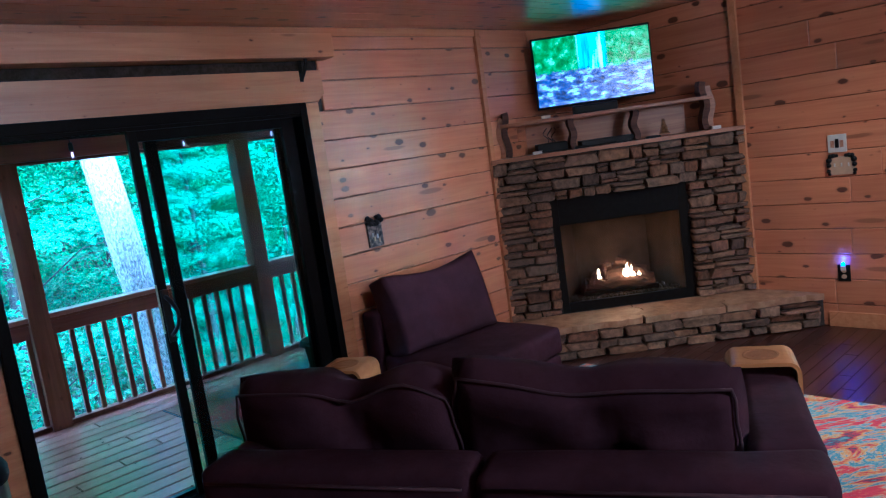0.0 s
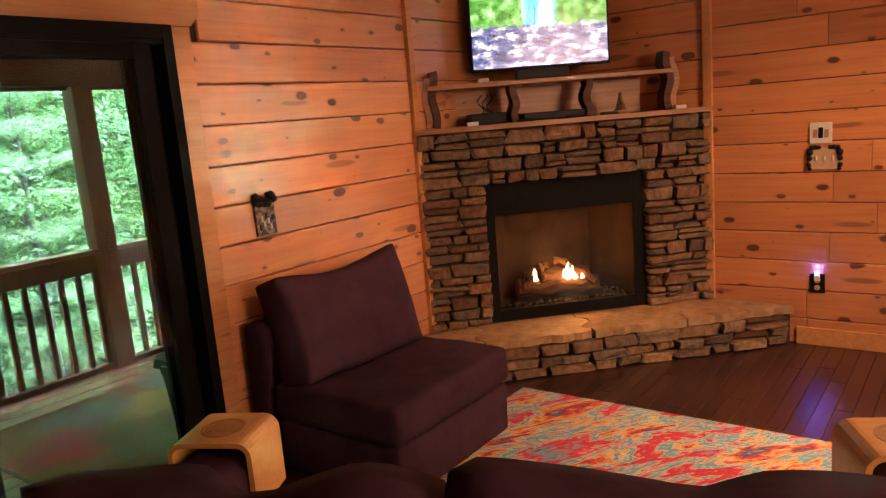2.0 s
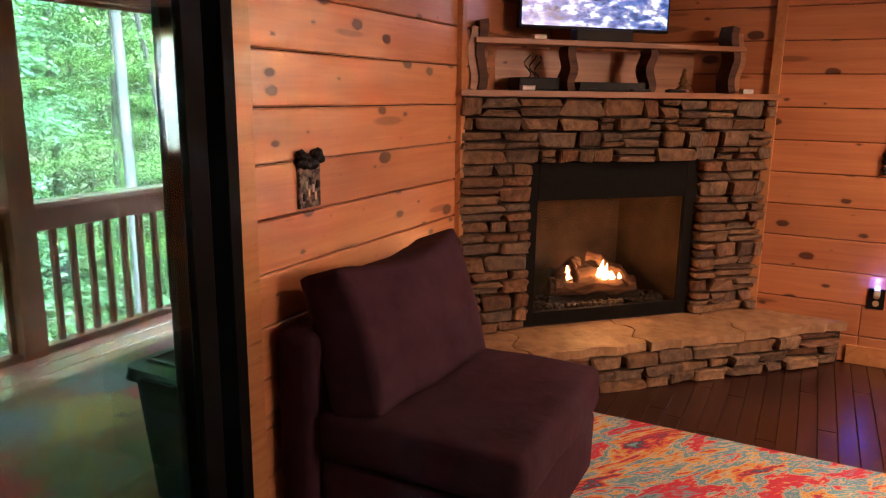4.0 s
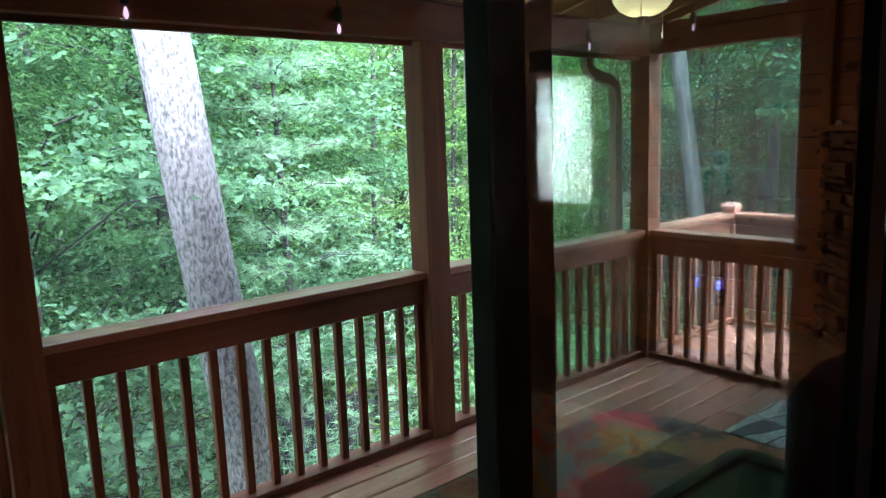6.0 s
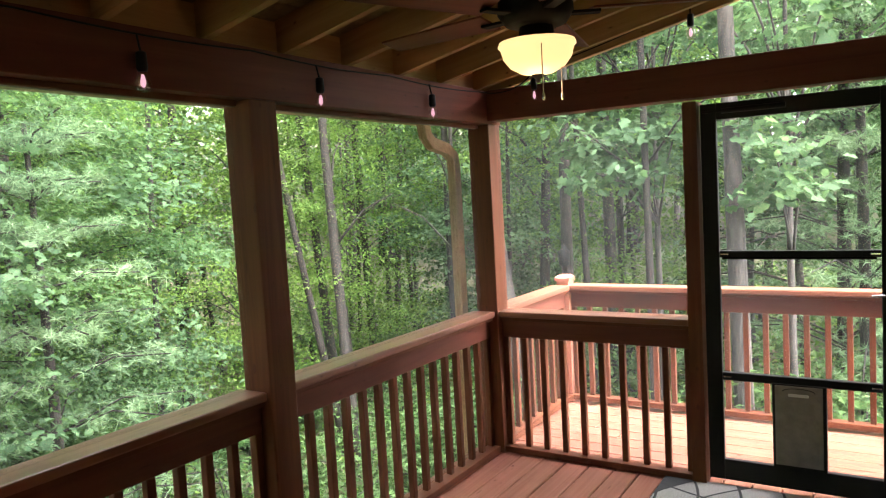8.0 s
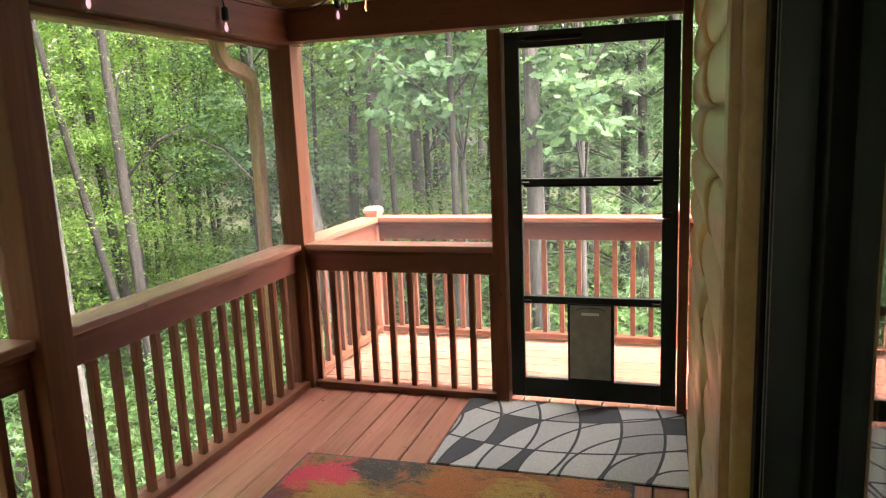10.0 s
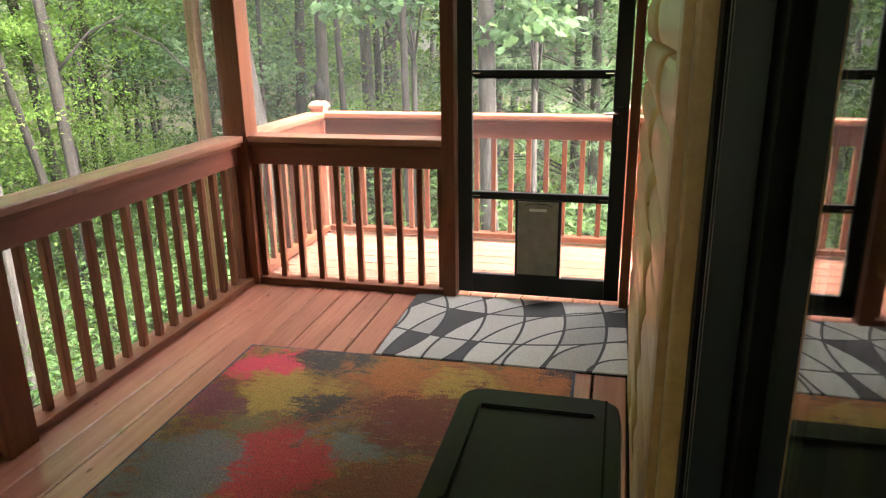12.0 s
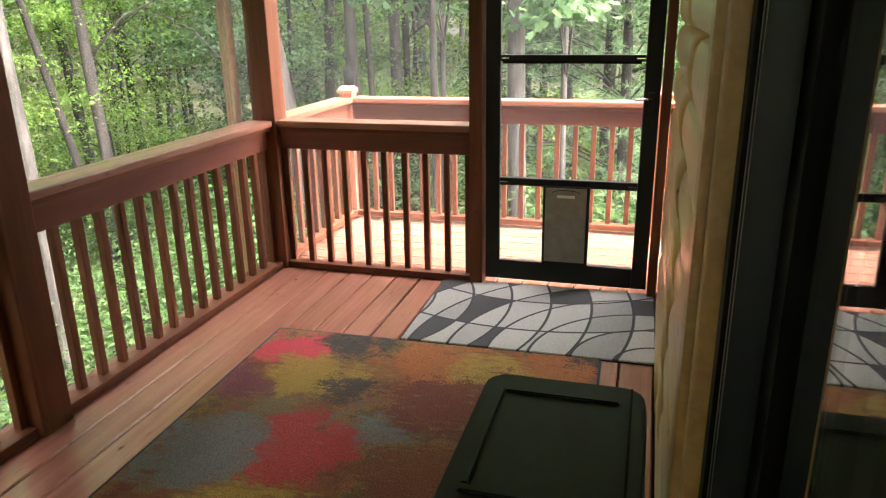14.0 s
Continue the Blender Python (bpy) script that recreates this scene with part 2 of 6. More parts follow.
FLOORWOOD = wood("dark_hardwood", (0.060, 0.022, 0.014), (0.028, 0.010, 0.007), 0.33, grain=(1.0, 18, 18), bump=0.1, coat=0.3)
# lit copy of the porch stain, daylight and sky sheen mixed into its colour
STAIN_LIT = wood("stained_deck_wood_lit", (0.44, 0.185, 0.128), (0.34, 0.13, 0.086), 0.25, knots=0.4, knot_colour=(0.12, 0.035, 0.02), grain=(0.8, 22, 22), bump=0.3, coat=0.3, tone=0.25)
# shaded copy of the same stain, darkened for upright faces under the roof
RAIL_SHADED = wood("stained_rail_wood_shaded", (0.182, 0.060, 0.028), (0.108, 0.032, 0.015), 0.5, knots=0.4, knot_colour=(0.10, 0.03, 0.02), grain=(1.0, 18, 18), bump=0.3)
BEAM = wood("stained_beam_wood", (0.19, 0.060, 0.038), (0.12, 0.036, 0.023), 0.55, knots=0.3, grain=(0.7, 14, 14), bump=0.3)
for stained in (RAIL_SHADED, BEAM):
    stained.node_tree.nodes["Principled BSDF"].inputs["Specular IOR Level"].default_value = 0.2
# the railing stain lightened, daylight on top of the caps put into the colour
CAP_LIT = wood("stained_cap_wood_lit", (0.32, 0.125, 0.078), (0.21, 0.076, 0.045), 0.36, knots=0.35, knot_colour=(0.10, 0.03, 0.02), grain=(0.9, 20, 20), bump=0.3)
RAFTER = wood("raw_rafter_wood", (0.50, 0.30, 0.125), (0.36, 0.19, 0.07), 0.6, knots=0.3, grain=(0.9, 16, 16))
LOG = wood("log_siding_wood", (0.60, 0.40, 0.195), (0.47, 0.295, 0.125), 0.34, knots=0.45, knot_colour=(0.16, 0.07, 0.03), grain=(0.9, 12, 12), coat=0.3, tone=0.15)
CASING = wood("exterior_casing_wood", (0.50, 0.29, 0.12), (0.38, 0.20, 0.075), 0.4, grain=(1.0, 22, 22), coat=0.2)
STONE = mottled("stacked_stone", (0.50, 0.50, 0.50), (1.15, 1.15, 1.15), 3.0, 0.75, 0, 0.5, 0.03, detail=9.0, stretch=(1.8, 1.0, 0.55), coarse=0.45)


def tinted_pieces(m, stops):
    """Multiplies a material's colour by a tone drawn for each piece."""
    nt = m.node_tree
    bsdf = nt.nodes["Principled BSDF"]
    info = nt.nodes.new("ShaderNodeObjectInfo")
    was = bsdf.inputs["Base Color"].links[0].from_socket
    nt.links.new(mixed(nt, "MULTIPLY", 1.0, was, ramp(nt, info.outputs["Random"], stops)), bsdf.inputs["Base Color"])


tinted_pieces(STONE, [(0.0, (0.140, 0.067, 0.029)), (0.2, (0.294, 0.174, 0.082)), (0.36, (0.175, 0.122, 0.082)), (0.52, (0.350, 0.211, 0.099)), (0.66, (0.231, 0.107, 0.041)), (0.8, (0.266, 0.185, 0.116)), (0.92, (0.105, 0.065, 0.039)), (1.0, (0.364, 0.244, 0.129))])
MORTAR = mottled("dark_joint", (0.020, 0.015, 0.010), (0.05, 0.038, 0.028), 40, 0.95)
SLAB = mottled("hearth_slab", (0.32, 0.18, 0.08), (0.56, 0.37, 0.19), 11, 0.55, 0, 0.6, 0.012, coarse=0.35, each=0.15)
VELVET = mottled("plum_velour", (0.040, 0.0165, 0.028), (0.064, 0.028, 0.046), 7, 0.9, 0, 0.35, 0.02, coarse=0.4)
VELVET.node_tree.nodes["Principled BSDF"].inputs["Specular IOR Level"].default_value = 0.15
PIPING = mottled("plum_piping", (0.038, 0.016, 0.024), (0.055, 0.024, 0.036), 30, 0.8)
BLACK = paint("black_metal", (0.006, 0.006, 0.0062), 0.55, shine=0.25)
SOOT = mottled("black_steel_face", (0.003, 0.003, 0.003), (0.006, 0.0055, 0.005), 30, 0.7)
SOOT.node_tree.nodes["Principled BSDF"].inputs["Specular IOR Level"].default_value = 0.15
FIREBRICK = mottled("firebox_panel", (0.06, 0.038, 0.022), (0.14, 0.09, 0.052), 6, 0.85, coarse=0.5)
CHARRED = mottled("ceramic_log", (0.022, 0.012, 0.008), (0.16, 0.08, 0.042), 22, 0.9, 0, 0.8, 0.02, stretch=(0.3, 1, 1))
EMBER = mottled("lava_rock", (0.012, 0.010, 0.009), (0.09, 0.075, 0.06), 70, 0.9, 0, 0.9, 0.02)
BRONZE = paint("dark_bronze_aluminium", (0.0021, 0.0025, 0.0026), 0.55, shine=0.1)
TRACK = paint("track_grey", (0.014, 0.021, 0.024), 0.4, shine=0.3)
GLASS = clear_glass("door_glass", reflect=0.06)
FIREGLASS = clear_glass("fireplace_glass", (0.80, 0.76, 0.70), 0.06)
SCREEN = mesh_screen("insect_screen")
WHITE = paint("white_plastic", (0.72, 0.70, 0.66), 0.4)
CREAM = paint("cream_enamel", (0.55, 0.40, 0.24), 0.5)
STEEL = mottled("brushed_steel", (0.42, 0.42, 0.43), (0.60, 0.60, 0.61), 60, 0.28, 1.0, 0.05, 0.001, stretch=(1, 1, 0.05))
CHROME = paint("chrome", (0.62, 0.62, 0.62), 0.18, 1.0)
TOTE = mottled("dark_green_plastic", (0.004, 0.0075, 0.006), (0.007, 0.012, 0.009), 90, 0.5, 0, 0.12, 0.001, coarse=0.2)
TOTE.node_tree.nodes["Principled BSDF"].inputs["Specular IOR Level"].default_value = 0.3
RED = paint("red_enamel", (0.36, 0.012, 0.02), 0.35)
LEAF_A = foliage("broad_leaf", (0.049, 0.100, 0.037), (0.080, 0.147, 0.055))
LEAF_B = foliage("yellow_green_leaf", (0.090, 0.165, 0.040), (0.142, 0.232, 0.058))
LEAF_C = foliage("bluish_leaf", (0.060, 0.116, 0.062), (0.088, 0.155, 0.080))
NEEDLE = foliage("pine_needle", (0.11, 0.185, 0.105), (0.18, 0.27, 0.155), 0.6, 0.4)
BARK = mottled("grey_bark", (0.017, 0.0155, 0.0135), (0.058, 0.052, 0.046), 12, 0.95, 0, 1.0, 0.03, stretch=(1, 1, 0.22), coarse=0.3)
PALEBARK = mottled("lichened_pale_bark", (0.043, 0.038, 0.0365), (0.165, 0.150, 0.146), 46, 0.95, 0, 1.0, 0.03, stretch=(1, 1, 0.5), low=0.38, high=0.58, coarse=0.15)
DARKBARK = mottled("dark_bark", (0.008, 0.0068, 0.0055), (0.025, 0.021, 0.0175), 14, 0.95, 0, 1.0, 0.03, stretch=(1, 1, 0.2))
SOIL = mottled("forest_floor", (0.035, 0.060, 0.018), (0.115, 0.100, 0.055), 2.2, 0.95, 0, 0.5, 0.05, coarse=0.4)
FIBRE = mottled("roof_sheathing", (0.16, 0.10, 0.045), (0.26, 0.17, 0.08), 22, 0.8)


def picture_material():
    """The lit screen: a waterfall over rocks between green banks."""
    m, nt, bsdf = material("screen_picture")
    tc = nt.nodes.new("ShaderNodeTexCoord")
    sep = nt.nodes.new("ShaderNodeSeparateXYZ")
    nt.links.new(tc.outputs["Object"], sep.inputs[0])
    fine = node(nt, "ShaderNodeTexNoise", Scale=17.0, Detail=8.0, Roughness=0.72)
    nt.links.new(tc.outputs["Object"], fine.inputs["Vector"])
    leafy = ramp(nt, fine.outputs["Fac"], [(0.32, (0.004, 0.02, 0.004)), (0.46, (0.03, 0.16, 0.012)), (0.58, (0.15, 0.34, 0.07)), (0.72, (0.50, 0.70, 0.40))])
    rocks = node(nt, "ShaderNodeTexNoise", Scale=12.0, Detail=8.0, Roughness=0.72)
    mp = node(nt, "ShaderNodeMapping")
    mp.inputs["Scale"].default_value = (0.8, 1, 1.8)
    nt.links.new(tc.outputs["Object"], mp.inputs["Vector"])
    nt.links.new(mp.outputs[0], rocks.inputs["Vector"])
    stream = ramp(nt, rocks.outputs["Fac"], [(0.38, (0.006, 0.010, 0.02)), (0.48, (0.05, 0.085, 0.20)), (0.53, (0.22, 0.14, 0.10)), (0.57, (0.42, 0.55, 0.82)), (0.66, (0.95, 0.97, 1))])
    falls = node(nt, "ShaderNodeTexNoise", Scale=14.0, Detail=4.0)
    mq = node(nt, "ShaderNodeMapping")
    mq.inputs["Scale"].default_value = (1.6, 1, 0.15)
    nt.links.new(tc.outputs["Object"], mq.inputs["Vector"])
    nt.links.new(mq.outputs[0], falls.inputs["Vector"])
    water = ramp(nt, falls.outputs["Fac"], [(0.35, (0.02, 0.16, 0.42)), (0.5, (0.15, 0.60, 0.95)), (0.65, (0.85, 0.97, 1.0))])
    wob = nt.nodes.new("ShaderNodeMath")
    wob.operation = "MULTIPLY_ADD"
    wob.inputs[1].default_value = 0.16
    nt.links.new(fine.outputs["Fac"], wob.inputs[0])
    nt.links.new(sep.outputs["Z"], wob.inputs[2])
    low = ramp(nt, wob.outputs[0], [(0.065, (1, 1, 1)), (0.085, (0, 0, 0))])
    side = nt.nodes.new("ShaderNodeMath")
    side.operation = "ABSOLUTE"
    nt.links.new(sep.outputs["X"], side.inputs[0])
    mid = ramp(nt, side.outputs[0], [(0.085, (1, 1, 1)), (0.12, (0, 0, 0))])
    colour = mixed(nt, "MIX", mid, leafy, water)
    colour = mixed(nt, "MIX", low, colour, stream)
    nt.links.new(colour, bsdf.inputs["Emission Color"])
    bsdf.inputs["Emission Strength"].default_value = 0.024
    bsdf.inputs["Base Color"].default_value = (0.01, 0.01, 0.01, 1)
    bsdf.inputs["Roughness"].default_value = 0.25
    return m


def streaked_rug():
    """Indoor rug: diagonal painterly streaks of red, blue, yellow and white."""
    m, nt, bsdf = material("streaked_rug")
    tc = nt.nodes.new("ShaderNodeTexCoord")
    turn = nt.nodes.new("ShaderNodeMapping")
    turn.inputs["Rotation"].default_value = (0, 0, radians(38))
    nt.links.new(tc.outputs["Object"], turn.inputs["Vector"])
    mp = nt.nodes.new("ShaderNodeMapping")
    mp.inputs["Scale"].default_value = (2.2, 7.0, 1)
    nt.links.new(turn.outputs[0], mp.inputs["Vector"])
    n1 = node(nt, "ShaderNodeTexNoise", Scale=0.85, Detail=11.0, Roughness=0.70, Distortion=0.5)
    nt.links.new(mp.outputs[0], n1.inputs["Vector"])
    colour = ramp(nt, n1.outputs["Fac"], [(0.30, (0.05, 0.06, 0.16)), (0.36, (0.20, 0.44, 0.55)), (0.405, (0.55, 0.03, 0.07)), (0.45, (0.66, 0.04, 0.08)), (0.462, (0.66, 0.30, 0.08)), (0.476, (0.60, 0.60, 0.56)), (0.487, (0.20, 0.46, 0.58)), (0.515, (0.10, 0.30, 0.44)), (0.528, (0.58, 0.60, 0.58)), (0.543, (0.70, 0.50, 0.12)), (0.572, (0.66, 0.22, 0.05)), (0.59, (0.56, 0.03, 0.08)), (0.63, (0.04, 0.05, 0.12)), (0.67, (0.22, 0.44, 0.54))])
    pile = node(nt, "ShaderNodeTexNoise", Scale=260.0, Detail=2.0)
    nt.links.new(tc.outputs["Object"], pile.inputs["Vector"])
    colour = mixed(nt, "MULTIPLY", 1.0, colour, ramp(nt, pile.outputs["Fac"], [(0.3, (0.7, 0.7, 0.7)), (0.7, (1, 1, 1))]))
    nt.links.new(colour, bsdf.inputs["Base Color"])
    bsdf.inputs["Roughness"].default_value = 0.95
    relief(nt, bsdf, pile.outputs["Fac"], 0.5, 0.004)
    return m


def painted_rug():
    """Porch rug: worn patches of red, rust, olive gold and grey, scratched along the weave."""
    m, nt, bsdf = material("painterly_outdoor_rug")
    tc = nt.nodes.new("ShaderNodeTexCoord")
    warp = node(nt, "ShaderNodeTexNoise", Scale=3.2, Detail=9.0, Roughness=0.72)
    nt.links.new(tc.outputs["Object"], warp.inputs["Vector"])
    cen = nt.nodes.new("ShaderNodeVectorMath")
    cen.operation = "SUBTRACT"
    cen.inputs[1].default_value = (0.5, 0.5, 0.5)
    nt.links.new(warp.outputs["Color"], cen.inputs[0])
    add = nt.nodes.new("ShaderNodeVectorMath")
    add.operation = "MULTIPLY_ADD"
    add.inputs[1].default_value = (0.75, 0.85, 0)
    nt.links.new(cen.outputs[0], add.inputs[0])
    nt.links.new(tc.outputs["Object"], add.inputs[2])
    scr = node(nt, "ShaderNodeTexNoise", Scale=1.0, Detail=8.0, Roughness=0.78)
    mp = nt.nodes.new("ShaderNodeMapping")
    mp.inputs["Scale"].default_value = (46, 8, 1)
    nt.links.new(tc.outputs["Object"], mp.inputs["Vector"])
    nt.links.new(mp.outputs[0], scr.inputs["Vector"])
    base = ramp(nt, warp.outputs["Fac"], [(0.36, (0.14, 0.028, 0.016)), (0.46, (0.23, 0.075, 0.026)), (0.53, (0.25, 0.13, 0.028)), (0.6, (0.09, 0.07, 0.035)), (0.68, (0.24, 0.045, 0.03))])
    red, pink, grey, gold, rust, dark, olive, plum = (0.44, 0.026, 0.034), (0.74, 0.045, 0.10), (0.15, 0.155, 0.155), (0.38, 0.24, 0.04), (0.40, 0.12, 0.028), (0.035, 0.035, 0.038), (0.15, 0.13, 0.055), (0.20, 0.045, 0.075)
    colour = base
    spots = ((0.95, 0.55, 0.24, pink), (1.08, 0.30, 0.20, dark), (0.74, 0.42, 0.26, gold), (0.98, -0.02, 0.30, rust), (0.62, 0.24, 0.17, dark), (0.92, -0.27, 0.22, gold), (0.68, -0.22, 0.30, (0.17, 0.03, 0.02)),
             (0.22, 0.22, 0.30, red), (0.43, 0.0, 0.18, grey), (0.15, 0.58, 0.32, grey), (0.60, 0.72, 0.18, plum), (1.05, -0.58, 0.26, rust), (1.14, -0.72, 0.13, dark), (0.18, -0.22, 0.26, (0.20, 0.05, 0.02)), (0.45, 0.48, 0.18, olive),
             (-0.25, 0.3, 0.32, gold), (-0.6, -0.2, 0.36, olive), (-0.5, 0.5, 0.3, grey), (-0.9, 0.1, 0.3, red), (-0.2, -0.5, 0.3, dark), (-1.0, -0.5, 0.25, rust))
    speck = node(nt, "ShaderNodeTexNoise", Scale=170.0, Detail=2.0)
    nt.links.new(tc.outputs["Object"], speck.inputs["Vector"])
    grit = nt.nodes.new("ShaderNodeMath")
    grit.operation = "MULTIPLY_ADD"
    grit.inputs[1].default_value = 0.42
    nt.links.new(speck.outputs["Fac"], grit.inputs[0])
    nt.links.new(scr.outputs["Fac"], grit.inputs[2])
    for x, y, r, c in spots:
        dist = nt.nodes.new("ShaderNodeVectorMath")
        dist.operation = "DISTANCE"
        dist.inputs[1].default_value = (x, y, 0)
        nt.links.new(add.outputs[0], dist.inputs[0])
        rag = nt.nodes.new("ShaderNodeMath")
        rag.operation = "MULTIPLY_ADD"
        rag.inputs[1].default_value = 0.62
        nt.links.new(grit.outputs[0], rag.inputs[0])
        nt.links.new(dist.outputs["Value"], rag.inputs[2])
        colour = mixed(nt, "MIX", ramp(nt, rag.outputs[0], [(r * 0.80 + 0.41, (0.9, 0.9, 0.9)), (r * 0.85 + 0.425, (0, 0, 0))]), colour, c)
    colour = mixed(nt, "MIX", ramp(nt, scr.outputs["Fac"], [(0.60, (0, 0, 0)), (0.68, (0.6, 0.6, 0.6))]), colour, (0.36, 0.31, 0.22))
    colour = mixed(nt, "MIX", ramp(nt, scr.outputs["Fac"], [(0.33, (0.75, 0.75, 0.75)), (0.41, (0, 0, 0))]), colour, (0.03, 0.028, 0.03))
    colour = mixed(nt, "MULTIPLY", 1.0, colour, ramp(nt, speck.outputs["Fac"], [(0.36, (0.55, 0.55, 0.57)), (0.6, (1.12, 1.12, 1.12))]))
    thread = node(nt, "ShaderNodeTexWave", Scale=80.0, Distortion=1.2, Detail=2.0)
    nt.links.new(tc.outputs["Object"], thread.inputs["Vector"])
    colour = mixed(nt, "MULTIPLY", 0.65, colour, ramp(nt, thread.outputs["Color"], [(0.2, (0.55, 0.55, 0.55)), (0.8, (1, 1, 1))]))
    nt.links.new(colour, bsdf.inputs["Base Color"])
    bsdf.inputs["Roughness"].default_value = 0.85
    relief(nt, bsdf, thread.outputs["Fac"], 0.4, 0.003)
    return m


def arched_mat():
    """Door mat: light grey field crossed by dark arcs, some cells between them filled dark."""
    m, nt, bsdf = material("grey_arc_mat")
    tc = nt.nodes.new("ShaderNodeTexCoord")
    lines, cells = [], []
    for cx, cy, step, rim in ((-0.46, -0.60, 0.19, 0.05), (0.05, 1.20, 0.21, 0.045), (1.25, 0.05, 0.36, 0.03)):
        dist = nt.nodes.new("ShaderNodeVectorMath")
        dist.operation = "DISTANCE"
        dist.inputs[1].default_value = (cx, cy, 0)
        nt.links.new(tc.outputs["Object"], dist.inputs[0])
        div = nt.nodes.new("ShaderNodeMath")
        div.operation = "DIVIDE"
        div.inputs[1].default_value = step
        nt.links.new(dist.outputs["Value"], div.inputs[0])
        fr = nt.nodes.new("ShaderNodeMath")
        fr.operation = "FRACT"
        nt.links.new(div.outputs[0], fr.inputs[0])
        lines.append(ramp(nt, fr.outputs[0], [(0.0, (0, 0, 0)), (rim * 1.3, (0, 0, 0)), (rim * 1.7, (1, 1, 1))]))
        fl = nt.nodes.new("ShaderNodeMath")
        fl.operation = "FLOOR"
        nt.links.new(div.outputs[0], fl.inputs[0])
        cells.append(fl.outputs[0])
    comb = nt.nodes.new("ShaderNodeCombineXYZ")
    for k in range(3):
        nt.links.new(cells[k], comb.inputs[k])
    cell = nt.nodes.new("ShaderNodeTexWhiteNoise")
    nt.links.new(comb.outputs[0], cell.inputs["Vector"])
    fill = ramp(nt, cell.outputs["Value"], [(0.0, (0.055, 0.055, 0.06)), (0.22, (0.055, 0.055, 0.06)), (0.24, (0.40, 0.39, 0.37)), (0.6, (0.47, 0.45, 0.42)), (0.63, (0.29, 0.285, 0.275)), (1.0, (0.40, 0.39, 0.37))])
    colour = fill
    for line in lines:
        colour = mixed(nt, "MIX", line, (0.045, 0.045, 0.05), colour)
    pile = node(nt, "ShaderNodeTexNoise", Scale=150.0, Detail=3.0)
    nt.links.new(tc.outputs["Object"], pile.inputs["Vector"])
    colour = mixed(nt, "MULTIPLY", 1.0, colour, ramp(nt, pile.outputs["Fac"], [(0.3, (0.6, 0.6, 0.6)), (0.7, (1, 1, 1))]))
    nt.links.new(colour, bsdf.inputs["Base Color"])
    bsdf.inputs["Roughness"].default_value = 0.95
    relief(nt, bsdf, pile.outputs["Fac"], 0.5, 0.003)
    return m


# ---- building helpers ----


def part(name, bm, mat, parent=None, label="", smooth=False):
    me = bpy.data.meshes.new(name)
    bm.normal_update()
    if smooth:
        for f in bm.faces:
            f.smooth = True
    bm.to_mesh(me)
    bm.free()
    me.materials.append(mat)
    ob = new(name, me)
    ob.parent = parent
    if label:
        ob["label"] = label
    return ob


def thing(name, label, category, at=(0, 0, 0), turn=0.0, group="", kind=""):
    ob = new(name)
    ob.matrix_world = pose(*at, 0, 0, turn)
    ob.empty_display_size = 0.1
    return tagged(ob, label, category, group, kind)


def box(bm, x0, x1, y0, y1, z0, z1, m=None):
    vs = [bm.verts.new((x, y, z)) for x in (x0, x1) for y in (y0, y1) for z in (z0, z1)]
    if m is not None:
        for v in vs:
            v.co = m @ v.co
    for q in ((0, 1, 3, 2), (4, 6, 7, 5), (0, 4, 5, 1), (2, 3, 7, 6), (0, 2, 6, 4), (1, 5, 7, 3)):
        bm.faces.new([vs[i] for i in q])
    return bm


def slab(x0, x1, y0, y1, z0, z1, bevel=0.0, segments=2):
    bm = bmesh.new()
    box(bm, x0, x1, y0, y1, z0, z1)
    if bevel:
        bmesh.ops.bevel(bm, geom=bm.edges[:], offset=bevel, segments=segments, profile=0.6, affect="EDGES")
    return bm


def rod(a, b, r0, r1=None, sides=10, bm=None):
    bm = bm or bmesh.new()
    a, b = Vector(a), Vector(b)
    r1 = r0 if r1 is None else r1
    q = (b - a).to_track_quat("Z", "Y").to_matrix()
    rings = []
    for p, r in ((a, r0), (b, r1)):
        rings.append([bm.verts.new(p + q @ Vector((r * math.cos(2 * math.pi * k / sides), r * math.sin(2 * math.pi * k / sides), 0))) for k in range(sides)])
    for k in range(sides):
        bm.faces.new((rings[0][k], rings[0][(k + 1) % sides], rings[1][(k + 1) % sides], rings[1][k]))
    bm.faces.new(rings[0][::-1])
    bm.faces.new(rings[1])
    return bm


def lathe(profile, sides=24, at=(0, 0, 0), bm=None):
    bm = bm or bmesh.new()
    rings = []
    for r, z in profile:
        rings.append([bm.verts.new((at[0] + r * math.cos(2 * math.pi * k / sides), at[1] + r * math.sin(2 * math.pi * k / sides), at[2] + z)) for k in range(sides)])
    for i in range(len(rings) - 1):
        for k in range(sides):
            bm.faces.new((rings[i][k], rings[i][(k + 1) % sides], rings[i + 1][(k + 1) % sides], rings[i + 1][k]))
    bm.faces.new(rings[0][::-1])
    bm.faces.new(rings[-1])
    return bm


def sweep(points, w, h, bm=None):
    """A bar of section w x h along points that lie in the local xz plane (w across y)."""
    bm = bm or bmesh.new()
    pts = [Vector(p) for p in points]
    rings = []
    for i, p in enumerate(pts):
        d = (pts[min(i + 1, len(pts) - 1)] - pts[max(i - 1, 0)]).normalized()
        side = Vector((-d.z, 0, d.x))
        rings.append([bm.verts.new(p + Vector((0, sy * w / 2, 0)) + side * (sz * h / 2)) for sy, sz in ((-1, -1), (1, -1), (1, 1), (-1, 1))])
    for a, b in zip(rings, rings[1:]):
        for k in range(4):
            bm.faces.new((a[k], a[(k + 1) % 4], b[(k + 1) % 4], b[k]))
    bm.faces.new(rings[0][::-1])
    bm.faces.new(rings[-1])
    return bm


